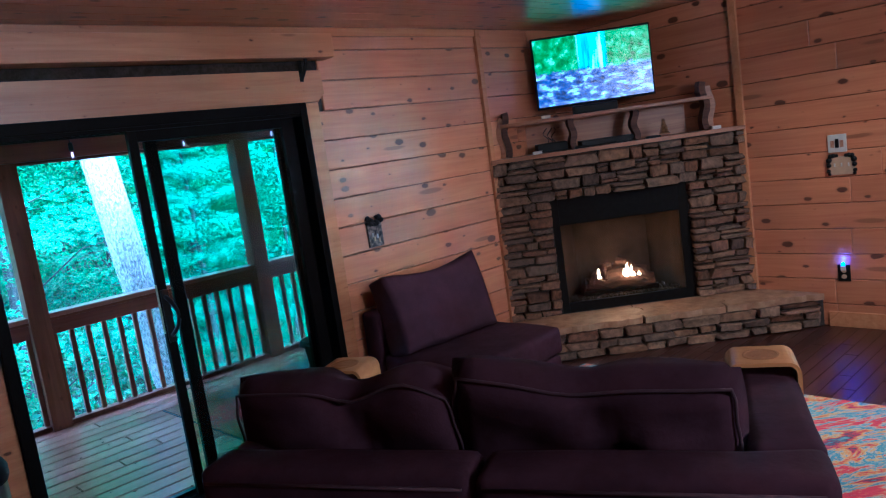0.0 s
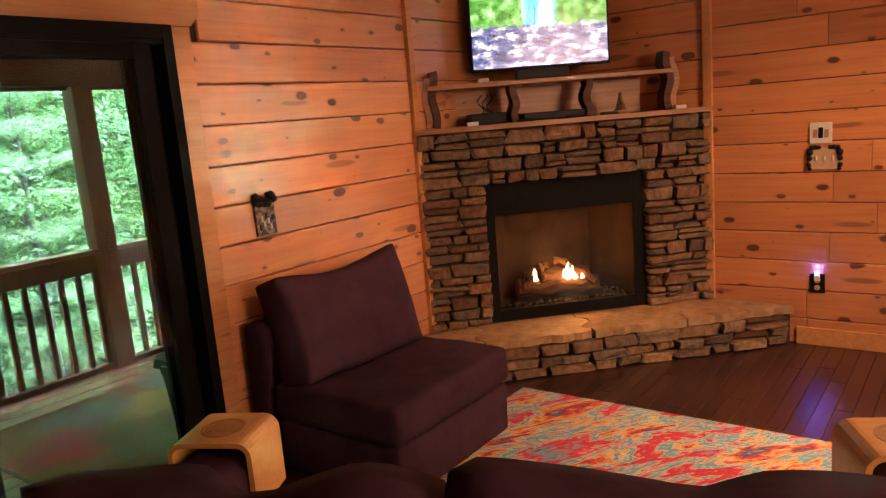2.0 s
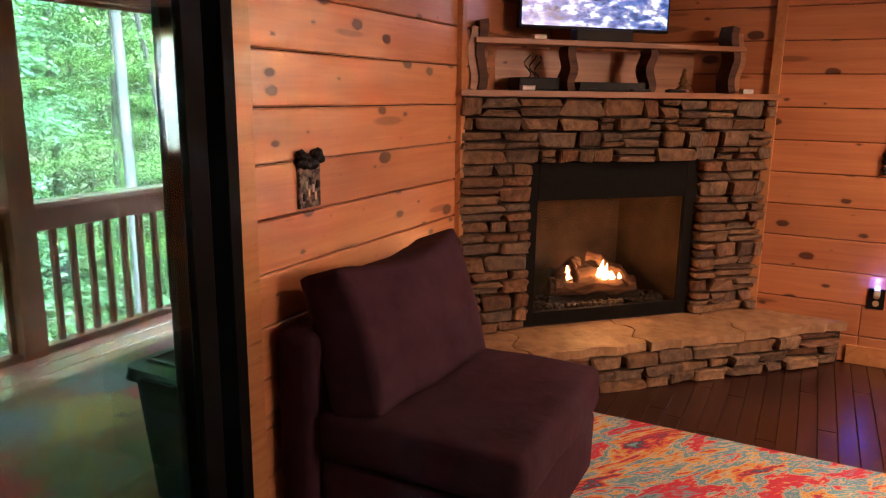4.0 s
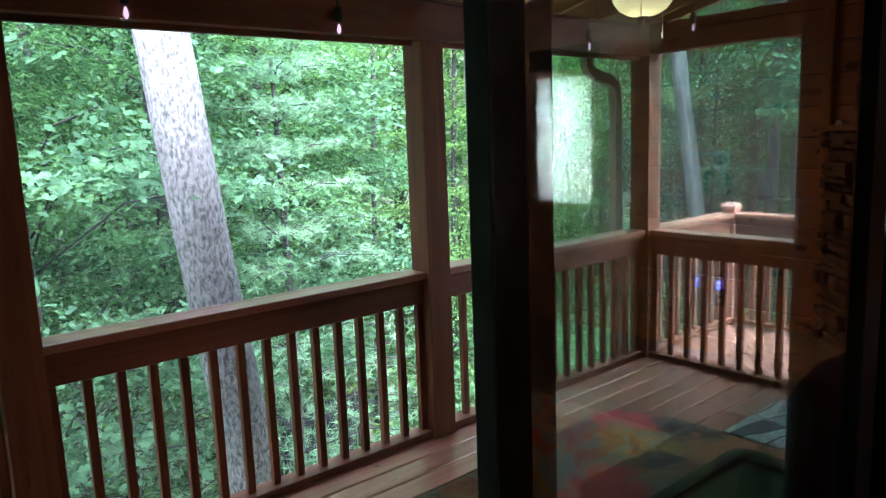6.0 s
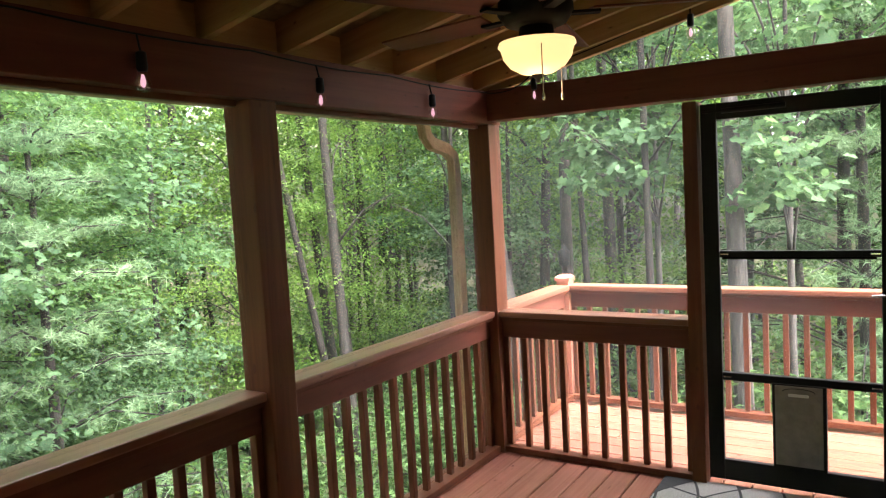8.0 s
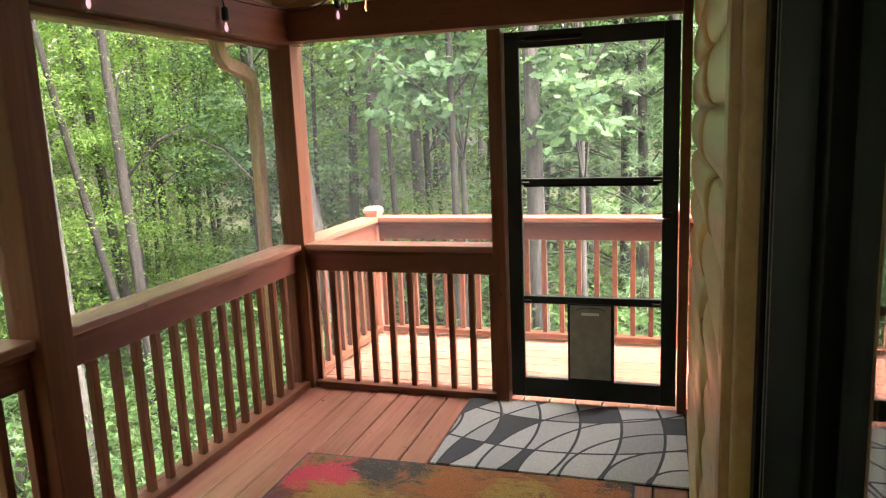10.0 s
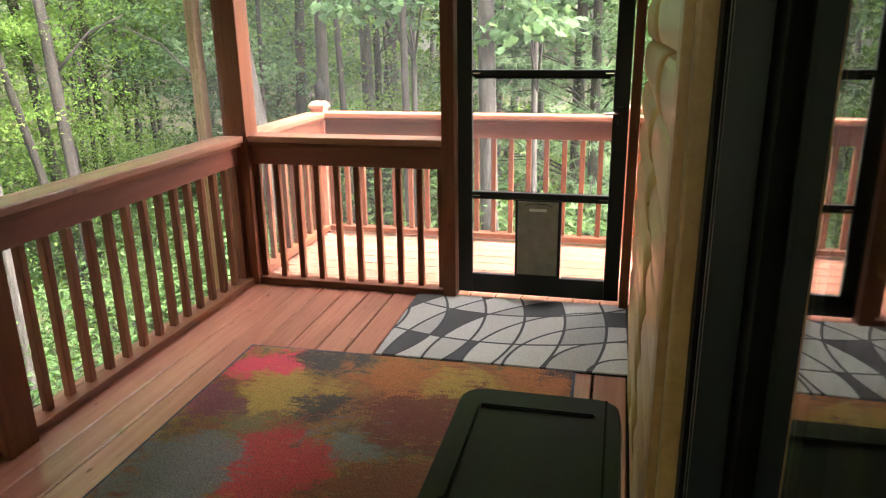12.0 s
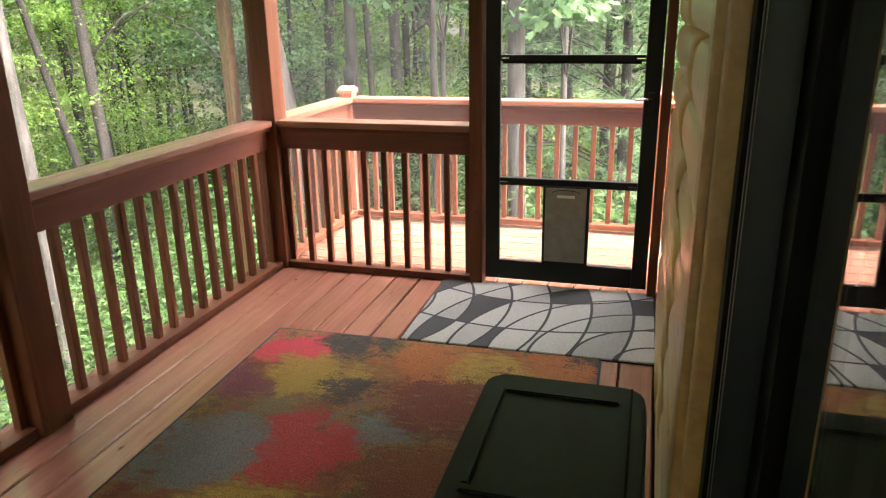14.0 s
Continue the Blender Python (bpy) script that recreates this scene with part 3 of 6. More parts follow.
def tube(points, r, sides=8, bm=None):
    bm = bm or bmesh.new()
    pts = [Vector(p) for p in points]
    rings = []
    for i, p in enumerate(pts):
        d = (pts[min(i + 1, len(pts) - 1)] - pts[max(i - 1, 0)]).normalized()
        q = d.to_track_quat("Z", "Y").to_matrix()
        rr = r(i / (len(pts) - 1)) if callable(r) else r
        rings.append([bm.verts.new(p + q @ Vector((rr * math.cos(2 * math.pi * k / sides), rr * math.sin(2 * math.pi * k / sides), 0))) for k in range(sides)])
    for a, b in zip(rings, rings[1:]):
        for k in range(sides):
            bm.faces.new((a[k], a[(k + 1) % sides], b[(k + 1) % sides], b[k]))
    bm.faces.new(rings[0][::-1])
    bm.faces.new(rings[-1])
    return bm


def pillow(w, d, h, puff=0.35, lumps=0.012, seed=0, nx=14, ny=10, crease=None):
    """A stuffed cushion lying flat, w x d, h thick, seamed round its middle."""
    bm = bmesh.new()
    rows = {}
    for side in (1, -1):
        for i in range(nx + 1):
            for j in range(ny + 1):
                u, v = 2 * i / nx - 1, 2 * j / ny - 1
                edge = i in (0, nx) or j in (0, ny)
                if side == -1 and edge:
                    rows[(side, i, j)] = rows[(1, i, j)]
                    continue
                k = max(0.0, 1 - abs(u) ** 4) ** 0.5 * max(0.0, 1 - abs(v) ** 4) ** 0.5
                pinch = 1 - 0.06 * (u * v) ** 2
                z = side * h / 2 * (puff * k + (1 - puff) * min(1.0, 3.2 * k))
                p = Vector((u * w / 2 * pinch, v * d / 2 * pinch, z))
                n = noise.noise(Vector((u * 2.1 + seed, v * 2.1, side * 1.7 + seed * 0.3)))
                p.z += n * lumps * 3 * k
                if crease:
                    p.z -= side * crease * math.exp(-((u - 0.25 + 0.3 * v) / 0.13) ** 2) * k
                rows[(side, i, j)] = bm.verts.new(p)
        for i in range(nx):
            for j in range(ny):
                q = [rows[(side, i, j)], rows[(side, i + 1, j)], rows[(side, i + 1, j + 1)], rows[(side, i, j + 1)]]
                bm.faces.new(q if side == 1 else q[::-1])
    return bm


def cushion_slump(p, w, h, seed):
    """How a boxed cushion sags: the top dips between its corners, one corner is pulled up."""
    u, v = 2 * p.x / w, 2 * p.y / h
    q = p.copy()
    q.y += max(0.0, v) * (0.045 * max(0.0, u) ** 4 - 0.022 * (1 - u * u))
    q.x *= 1 - 0.03 * (1 - abs(v))
    q += Vector((noise.noise(p * 5 + Vector((seed, 0, 0))), noise.noise(p * 5 + Vector((0, seed, 0))), noise.noise(p * 5 + Vector((0, 0, seed))))) * 0.022
    return q


def cushion_rim(w, h, z, seed):
    ring = [(-1 + k / 8, -1) for k in range(16)] + [(1, -1 + k / 6) for k in range(12)] + [(1 - k / 8, 1) for k in range(16)] + [(-1, 1 - k / 6) for k in range(13)]
    return [cushion_slump(Vector((a * (w / 2 - 0.012), b * (h / 2 - 0.012), z)), w, h, seed) for a, b in ring]


def box_cushion(w, h, t, seed):
    """A boxed cushion lying flat: two puffed faces and a band between them."""
    bm = slab(-w / 2, w / 2, -h / 2, h / 2, -t / 2, t / 2, 0.03, 3)
    bmesh.ops.subdivide_edges(bm, edges=[e for e in bm.edges if e.calc_length() > 0.3], cuts=13, use_grid_fill=True)
    for vert in bm.verts:
        p = vert.co.copy()
        k = max(0.0, 1 - (2 * p.x / w) ** 2) * max(0.0, 1 - (2 * p.y / h) ** 2)
        p.z *= 1 + 0.62 * k ** 0.6
        p.z += 0.006 * math.sin(26 * p.x + 16 * p.y) * k
        vert.co = cushion_slump(p, w, h, seed)
    return bm


# ---- structure: the room ----
FLOOR, CEIL, NORTH, EAST = 0.05, 2.56, 4.04, 5.69
WEST, SOUTH, PITCH = -2.6, -3.2, 0.184


def setting(name, label, category):
    return tagged(new(name), label, category, kind="structure")


floor = tagged(part("floor", slab(WEST, EAST + 0.1, SOUTH, NORTH + 0.1, -0.15, FLOOR - 0.012), MORTAR), "dark stained hardwood plank floor of the living room", "floor", kind="structure")
ceiling_bm = slab(WEST, EAST + 0.1, SOUTH, NORTH + 0.1, CEIL + 0.02, CEIL + 0.15)
for i in range(52):
    y0 = SOUTH + 0.14 * i
    if y0 < NORTH - 0.02:
        box(ceiling_bm, WEST, EAST, y0 + 0.003, min(y0 + 0.137, NORTH), CEIL, CEIL + 0.021)
ceiling = tagged(part("ceiling", ceiling_bm, PINE), "knotty pine board ceiling", "ceiling", kind="structure")
wall_north = setting("wall_north", "wall of horizontal knotty pine boards with log siding outside", "wall")
for a, b, z0, z1 in ((WEST, 0.89, -0.15, 2.9), (2.719, EAST + 0.16, -0.15, 2.9), (0.89, 2.719, 2.11, 2.9)):
    part("wall_core", slab(a, b, NORTH + 0.016, 4.139, z0, z1), MORTAR, wall_north)
wall_east = setting("wall_east", "wall of horizontal knotty pine boards beside the fireplace", "wall")
for a, b, z0, z1 in ((SOUTH, 0.39, -0.15, 2.7), (0.99, NORTH + 0.016, -0.15, 2.7), (0.39, 0.99, -0.15, 1.02), (0.39, 0.99, 2.01, 2.7)):
    part("wall_core", slab(EAST + 0.016, EAST + 0.16, a, b, z0, z1), MORTAR, wall_east)
part("floor_filler", slab(0.80, EAST, SOUTH, 0.78, FLOOR - 0.0115, FLOOR - 0.003), FLOORWOOD, floor)
tagged(part("wall_south", slab(WEST, EAST + 0.1, SOUTH - 0.15, SOUTH, -0.15, 2.7), PINE), "plain pine wall closing the room", "wall", kind="structure")
tagged(part("wall_west", slab(WEST - 0.15, WEST, SOUTH, 4.139, -0.15, 2.9), PINE), "plain pine wall closing the room", "wall", kind="structure")

# unseen wall, added with the longer porch to cut light from the west
tagged(part("wall_wing", slab(-5.5, WEST - 0.15, 4.0, 4.139, -0.15, 2.9), LOG), "unseen log wall added along the porch to hold back west light", "wall", kind="structure")

# slider casing, header and ledge inside
trim = setting("trim", "pine casing boards round the sliding door and up the corners", "trim")
part("casing_board", slab(0.79, 0.888, NORTH - 0.018, NORTH + 0.02, FLOOR, 2.11, 0.004), PINE_TRIM, trim)
part("casing_board", slab(2.72, 2.832, NORTH - 0.018, NORTH + 0.02, FLOOR, 2.11, 0.004), PINE_TRIM, trim)
hb = bmesh.new()
prof = [(0.74, 2.16), (0.79, 2.112), (2.832, 2.112), (2.882, 2.16), (2.882, 2.30), (0.74, 2.30)]
vs = [[hb.verts.new((x, y, z)) for x, z in prof] for y in (NORTH - 0.024, NORTH + 0.012)]
hb.faces.new(vs[0])
hb.faces.new(vs[1][::-1])
for k in range(6):
    hb.faces.new((vs[0][k], vs[1][k], vs[1][(k + 1) % 6], vs[0][(k + 1) % 6]))
part("header_board", hb, PINE_TRIM, trim)
part("top_board", slab(WEST, 4.33, NORTH - 0.02, NORTH + 0.014, 2.505, CEIL - 0.002, 0.003), PINE_TRIM, trim)
part("corner_board", slab(4.315, 4.365, NORTH - 0.028, NORTH + 0.012, FLOOR + 0.25, CEIL - 0.002, 0.005), PINE_TRIM, trim)
part("corner_board", slab(EAST - 0.028, EAST + 0.012, 2.66, 2.715, FLOOR + 0.25, CEIL - 0.002, 0.005), PINE_TRIM, trim)
part("baseboard", slab(EAST - 0.016, EAST + 0.014, SOUTH, 2.16, FLOOR, FLOOR + 0.11, 0.004), PINE_TRIM, trim)
ledge = thing("wall_ledge", "long pine ledge on black iron brackets above the sliding door", "shelf", (0, 0, 0))
part("board", slab(-1.2, 2.93, NORTH - 0.13, NORTH - 0.003, 2.36, 2.50, 0.006), PINE_TRIM, ledge)
for x in (0.93, 2.735):
    bm = slab(x - 0.012, x + 0.012, NORTH - 0.031, NORTH - 0.025, 2.235, 2.358)
    br = part("bracket", sweep([(NORTH - 0.028 - 0.07 * math.sin(k * math.pi / 12), 0, 2.25 + 0.018 * k) for k in range(7)], 0.018, 0.014, bm), BLACK, ledge, "black wrought iron bracket")
    me = br.data
    for v in me.vertices:
        if abs(v.co.y) < 0.02:
            v.co = (x + v.co.y, v.co.x, v.co.z)

# ---- sliding glass door ----
door = tagged(new("door_1"), "dark bronze sliding glass door, slid half open", "sliding door", kind="structure")
for nm, b in (("jamb", (0.89, 0.945, 3.985, 4.16, 0.03, 2.11)), ("jamb", (2.67, 2.718, 3.985, 4.163, 0.03, 2.11)), ("head", (0.945, 2.67, 3.985, 4.16, 2.05, 2.11))):
    part(nm, slab(*b, 0.004), BRONZE, door)
for x in (2.605, 2.638):
    part("track_rib", slab(x, x + 0.012, 4.112, 4.158, 0.05, 2.05), TRACK, door)
for y in (3.99, 4.04, 4.07, 4.125, 4.148):
    part("head_rib", slab(0.95, 2.668, y, y + 0.008, 2.03, 2.051), BRONZE, door)
part("sill", slab(0.945, 2.67, 3.975, 4.18, 0.02, 0.062, 0.004), TRACK, door, "dark grey aluminium sill with tracks")
for y in (4.013, 4.095):
    part("sill_rib", slab(0.95, 2.668, y, y + 0.006, 0.061, 0.082), TRACK, door)


def glazed_panel(name, x0, x1, yc, label, wa, wb):
    p = part(name, slab(x0, x0 + wa, yc - 0.016, yc + 0.016, 0.075, 2.045, 0.003), BRONZE, door, label)
    part("stile", slab(x1 - wb, x1, yc - 0.016, yc + 0.016, 0.075, 2.045, 0.003), BRONZE, p)
    part("top_rail", slab(x0 + wa, x1 - wb, yc - 0.016, yc + 0.016, 1.975, 2.045, 0.003), BRONZE, p)
    part("bottom_rail", slab(x0 + wa, x1 - wb, yc - 0.016, yc + 0.016, 0.075, 0.17, 0.003), BRONZE, p)
    g = part("pane", slab(x0 + wa - 0.005, x1 - wb + 0.005, yc - 0.002, yc + 0.002, 0.165, 1.98), GLASS, p, "clear reflecting glass pane")
    g.visible_shadow = False
    return p


glazed_panel("fixed_panel", 1.750, 2.67, 4.094, "fixed glass panel", 0.062, 0.135)
slider = glazed_panel("sliding_panel", 1.638, 2.61, 4.016, "sliding glass panel with a pull handle", 0.048, 0.075)
hx, hy = 1.664, 3.999
part("lock_plate", slab(hx - 0.02, hx + 0.02, hy - 0.01, hy, 0.93, 1.21, 0.003), BLACK, slider)
bm = tube([(hx + 0.03 * math.sin(k * math.pi / 10), hy - 0.005 - 0.055 * math.sin(k * math.pi / 10) ** 0.6, 0.965 + 0.021 * k) for k in range(11)], 0.011, 10)
part("pull_handle", bm, BLACK, slider, "black curved pull handle", True)
part("edge_label", slab(1.635, 1.638, 4.006, 4.026, 0.98, 1.24), mottled("worn_label", (0.30, 0.34, 0.06), (0.70, 0.68, 0.55), 30, 0.6), slider, "worn yellow and silver latch strip")
out_casing = setting("trim_outside", "honey coloured wooden casing round the sliding door outside", "trim")
for b in ((0.77, 0.888, 4.141, 4.186, 0.0, 2.11), (2.72, 2.768, 4.141, 4.190, 0.0, 2.11), (2.77, 2.84, 4.141, 4.206, 0.0, 2.19), (0.77, 2.768, 4.141, 4.186, 2.112, 2.19)):
    part("casing_board", slab(*b, 0.005), CASING, out_casing)

# ---- porch structure ----
PY0, PY1, PX0, PX1 = 6.37, 6.515, 5.42, 5.565
TOPRAIL, BEAM0, BEAM1 = 0.905, 2.065, 2.265
ROOFS = 0.21


def roof_z(y):
    return BEAM1 + ROOFS * (6.43 - y)


porch_floor = setting("porch_floor", "reddish stained plank floor of the screened porch", "floor")
# west of x = -2.6 the deck is an unseen extension that keeps light out
part("joist_deck", slab(-5.4, 5.56, 4.14, 6.56, -0.2, -0.036), DARKBARK, porch_floor)
tagged(part("rim_board", slab(-5.4, 5.6, 6.56, 6.60, -0.26, -0.01, 0.004), RAIL_SHADED, porch_floor))

# the two westmost posts belong to the added, unseen porch end
posts = [(-4.325, -4.18), (-2.375, -2.23), (-0.41, -0.265), (1.56, 1.705), (3.485, 3.63), (PX0, PX1)]
for a, b in posts:
    p = thing("porch_post", "square reddish stained wooden porch post", "post", ((a + b) / 2, (PY0 + PY1) / 2, 0), group="porch posts")
    bm = slab(0, BEAM0 - 0.002, -0.0725, 0.0725, -0.0725, 0.0725, 0.006)
    o = part("shaft", bm, RAIL_SHADED, p)
    o.rotation_euler = (0, radians(-90), 0)
p = thing("porch_post", "slim reddish stained post beside the screen door", "post", (5.49, 5.178, 0), group="porch posts")
o = part("shaft", slab(0, BEAM0 - 0.002, -0.07, 0.07, -0.037, 0.037, 0.005), RAIL_SHADED, p)
o.matrix_basis = pose(0, 0, 0, 0, -90, 0) @ pose(0, 0, 0, 90, 0, 0)
p = thing("porch_post", "slim reddish stained post against the log wall", "post", (5.49, 4.21, 0), group="porch posts")
o = part("shaft", slab(0, 2.72, -0.07, 0.07, -0.024, 0.024, 0.005), RAIL_SHADED, p)
o.matrix_basis = pose(0, 0, 0, 0, -90, 0) @ pose(0, 0, 0, 90, 0, 0)


def long_beam(name, label, x0, x1, y0, y1, z0, z1, along, mat):
    t = thing(name, label, "beam", ((x0 + x1) / 2, (y0 + y1) / 2, z0))
    lx, ly = (x1 - x0, y1 - y0) if along == "x" else (y1 - y0, x1 - x0)
    o = part("timber", slab(-lx / 2, lx / 2, -ly / 2, ly / 2, 0, z1 - z0, 0.006), mat, t)
    if along == "y":
        o.rotation_euler = (0, 0, radians(90))
    return t


long_beam("porch_beam", "dark reddish header beam over the porch posts", -5.4, 5.60, 6.38, 6.52, BEAM0, BEAM1, "x", BEAM)
long_beam("porch_beam", "dark reddish header beam over the screen door", 5.425, 5.56, 4.185, 6.378, 2.08, BEAM1, "y", BEAM)
long_beam("beam_strip", "thin reddish strip holding the screens under the beam", -2.6, PX0, 6.44, 6.475, 2.04, BEAM0, "x", RAIL_SHADED)
for i in range(27):
    x = 5.389 - 0.4115 * i
    if x < -5.3:
        break
    r = thing("rafter", "unpainted yellow-brown rafter under the porch roof", "rafter", (x, 6.95, roof_z(6.95)), group="porch rafters")
    o = part("timber", slab(0, 2.88, -0.019, 0.019, 0, 0.14, 0.003), RAFTER, r)
    o.rotation_euler = (0, math.atan(ROOFS), radians(-90))
    o.matrix_basis = pose(0, 0, 0, 0, 0, -90) @ pose(0, 0, 0, 0, -math.degrees(math.atan(ROOFS)), 0)
    if x > -2:
        blk = thing("rafter_block", "yellow-brown blocking board between rafters on the beam", "blocking", (x - 0.206, 6.45, BEAM1 + 0.001), group="rafter blocks")
        part("board", slab(-0.186, 0.186, -0.018, 0.018, 0, 0.135, 0.002), RAFTER, blk)
edge = thing("rafter", "end rafter along the open gable of the porch", "rafter", (5.565, 6.95, roof_z(6.95)), group="porch rafters")
o = part("timber", slab(0, 2.88, -0.019, 0.019, -0.01, 0.14, 0.003), RAFTER, edge)
o.matrix_basis = pose(0, 0, 0, 0, 0, -90) @ pose(0, 0, 0, 0, -math.degrees(math.atan(ROOFS)), 0)
roof = tagged(new("porch_roof"), "sloping board roof over the porch", "roof", kind="structure")
# roof runs on over the added west end to block sky light
bm = bmesh.new()
for i in range(15):
    s0, s1 = 4.1 + 0.2 * i, 4.1 + 0.2 * i + 0.195
    if s1 > 7.15:
        break
    vs = [bm.verts.new((x, y, roof_z(y) + 0.1435 + k)) for x in (-5.5, 5.85) for y in (s0, s1) for k in (0, 0.025)]
    for q in ((0, 1, 3, 2), (4, 6, 7, 5), (0, 4, 5, 1), (2, 3, 7, 6), (0, 2, 6, 4), (1, 5, 7, 3)):
        bm.faces.new([vs[j] for j in q])
part("sheathing", bm, FIBRE, roof)
part("shingle_deck", (lambda b: b)(box(bmesh.new(), -5.5, 5.85, 4.0, 7.15, 0, 0.02, Matrix(((1, 0, 0, 0), (0, 1, 0, 0), (0, -ROOFS, 1, roof_z(0) + 0.18), (0, 0, 0, 1))))), SOOT, roof)


def screen_sheet(name, corners, label):
    bm = bmesh.new()
    c = [Vector(p) for p in corners]
    n = (c[1] - c[0]).cross(c[2] - c[1]).normalized() * 0.0008
    f = [bm.verts.new(p - n) for p in c]
    g = [bm.verts.new(p + n) for p in c]
    bm.faces.new(f[::-1])
    bm.faces.new(g)
    ob = tagged(part(name, bm, SCREEN), label, "insect screen", kind="structure")
    ob.visible_shadow = False
    return ob


for (a, b), (c, d) in zip(posts, posts[1:]):
    screen_sheet("porch_screen", ((b, 6.478, 0.0), (c, 6.478, 0.0), (c, 6.478, BEAM0), (b, 6.478, BEAM0)), "fine grey insect screen between porch posts")
screen_sheet("porch_screen", ((5.525, 5.215, 0.0), (5.525, 6.37, 0.0), (5.525, 6.37, 2.08), (5.525, 5.215, 2.08)), "fine grey insect screen between porch posts")
screen_sheet("porch_screen", ((5.525, 4.235, BEAM1), (5.525, 6.40, BEAM1), (5.525, 4.235, roof_z(4.235))), "triangular insect screen in the porch gable")


def railing(name, label, start, end, inward, group):
    """A rail between two posts: cap, under board, bottom rail, balusters. inward: +1 if the inside is on the left of start to end."""
    a, b = Vector((*start, 0)), Vector((*end, 0))
    length = (b - a).length
    t = thing(name, label, "railing", (a.x, a.y, a.z), math.degrees(math.atan2(b.y - a.y, b.x - a.x)), group=group)
    s = inward
    def band(nm, y0, y1, z0, z1, bev, mat=RAIL_SHADED):
        return part(nm, slab(0.001, length - 0.001, min(s * y0, s * y1), max(s * y0, s * y1), z0, z1, bev), mat, t)
    # cap colour holds light from above, under board colour the shade below it
    band("cap", -0.09, 0.062, 0.868, TOPRAIL, 0.008, CAP_LIT)
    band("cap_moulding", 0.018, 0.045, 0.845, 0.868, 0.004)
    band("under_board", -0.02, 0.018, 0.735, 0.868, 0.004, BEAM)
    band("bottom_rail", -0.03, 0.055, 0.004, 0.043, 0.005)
    n = max(2, round(length / 0.127))
    first = None
    for i in range(n + 1):
        x = 0.02 + (length - 0.04) * i / n
        if first is None:
            o = part("baluster", slab(0, 0.692, -0.0175, 0.0175, -0.0175, 0.0175, 0.003, 1), RAIL_SHADED, t)
            first = o.data
        else:
            o = new("baluster", first)
            o.parent = t
        o.matrix_basis = pose(x, 0.0, 0.043, 0, -90, 0)
    return t


for (a, b), (c, d) in zip(posts, posts[1:]):
    railing("porch_railing", "reddish stained porch railing with square balusters", (b, 6.45), (c, 6.45), -1, "porch railings")
railing("porch_railing", "reddish stained porch railing beside the screen door", (5.49, PY0), (5.49, 5.215), -1, "porch railings")

# railing of the added west end, out of view
railing("porch_railing", "reddish stained porch railing with square balusters", (-5.4, 6.45), (posts[0][0], 6.45), -1, "porch railings")

# ---- east deck ----
DECKZ, DX = -0.03, 6.74
deck = setting("deck", "open plank deck beyond the screen door", "deck")
part("deck_frame", slab(5.565, DX + 0.08, 1.6, 6.60, -0.3, DECKZ - 0.036), DARKBARK, deck)
for x, y in ((DX, 6.47), (DX, 4.2), (DX, 2.4)):
    p = thing("deck_post", "square reddish stained deck post with a chamfered cap", "post", (x, y, DECKZ), group="deck posts")
    # open-air posts take the lit copy of the stain
    o = part("shaft", slab(0, 0.955, -0.05, 0.05, -0.05, 0.05, 0.005), STAIN_LIT, p)
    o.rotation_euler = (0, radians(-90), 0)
    part("cap", lathe([(0.085, 0.955), (0.085, 0.98), (0.05, 1.005)], 4), STAIN_LIT, p).rotation_euler = (0, 0, radians(45))


def deck_rail(start, end):
    t = railing("deck_railing", "reddish stained railing round the open deck", start, end, -1, "deck railings")
    t.location.z = DECKZ + 0.02
    return t


deck_rail((DX, 6.42), (DX, 4.25))
deck_rail((DX, 4.15), (DX, 2.45))
deck_rail((5.58, 6.47), (DX - 0.05, 6.47))

# ---- screen door ----
sd = tagged(new("door_2"), "black metal screen door with a pet flap, shut", "screen door", kind="structure")
dx0, dx1 = 5.475, 5.51
for nm, b in (("stile", (5.055, 5.135, 0.03, 2.045)), ("stile", (4.24, 4.32, 0.03, 2.045)), ("top_rail", (4.32, 5.055, 1.96, 2.045)), ("bottom_rail", (4.32, 5.055, 0.03, 0.142)),
              ("mid_rail", (4.32, 5.055, 1.238, 1.272)), ("mid_rail", (4.32, 5.055, 0.578, 0.62))):
    part(nm, slab(dx0, dx1, b[0], b[1], b[2], b[3], 0.004), BLACK, sd)
part("rail_gasket", slab(dx0 - 0.006, dx0, 4.34, 5.04, 1.228, 1.242, 0.002), SOOT, sd, "ragged black seal under the rail")
for y in (4.345, 5.03):
    for z in (0.598, 1.255):
        part("screw_clip", slab(dx0 - 0.004, dx0, y - 0.02, y + 0.02, z - 0.004, z + 0.004, 0.001), CHROME, sd)
pet = part("pet_flap", slab(dx0 - 0.012, dx1 + 0.004, 4.562, 4.812, 0.142, 0.585, 0.004), BLACK, sd, "black framed pet flap")
part("flap_panel", slab(dx0 - 0.018, dx0 - 0.011, 4.578, 4.798, 0.16, 0.578, 0.002), mottled("smoked_vinyl", (0.19, 0.17, 0.145), (0.25, 0.225, 0.195), 20, 0.35), pet, "smoky grey vinyl flap")
part("pull_strip", slab(dx0 - 0.024, dx0 - 0.018, 4.64, 4.735, 0.525, 0.54, 0.002), WHITE, pet, "white pull strip")
part("flap_arch", tube([(dx0 - 0.02, 4.687 + 0.075 * math.cos(k * math.pi / 8), 0.55 + 0.018 * math.sin(k * math.pi / 8)) for k in range(9)], 0.002, 5), BLACK, pet)
part("closer", rod((dx0 - 0.03, 5.02, 2.0), (dx0 - 0.03, 4.72, 2.0), 0.014, sides=12), BLACK, sd, "black pneumatic door closer", True)
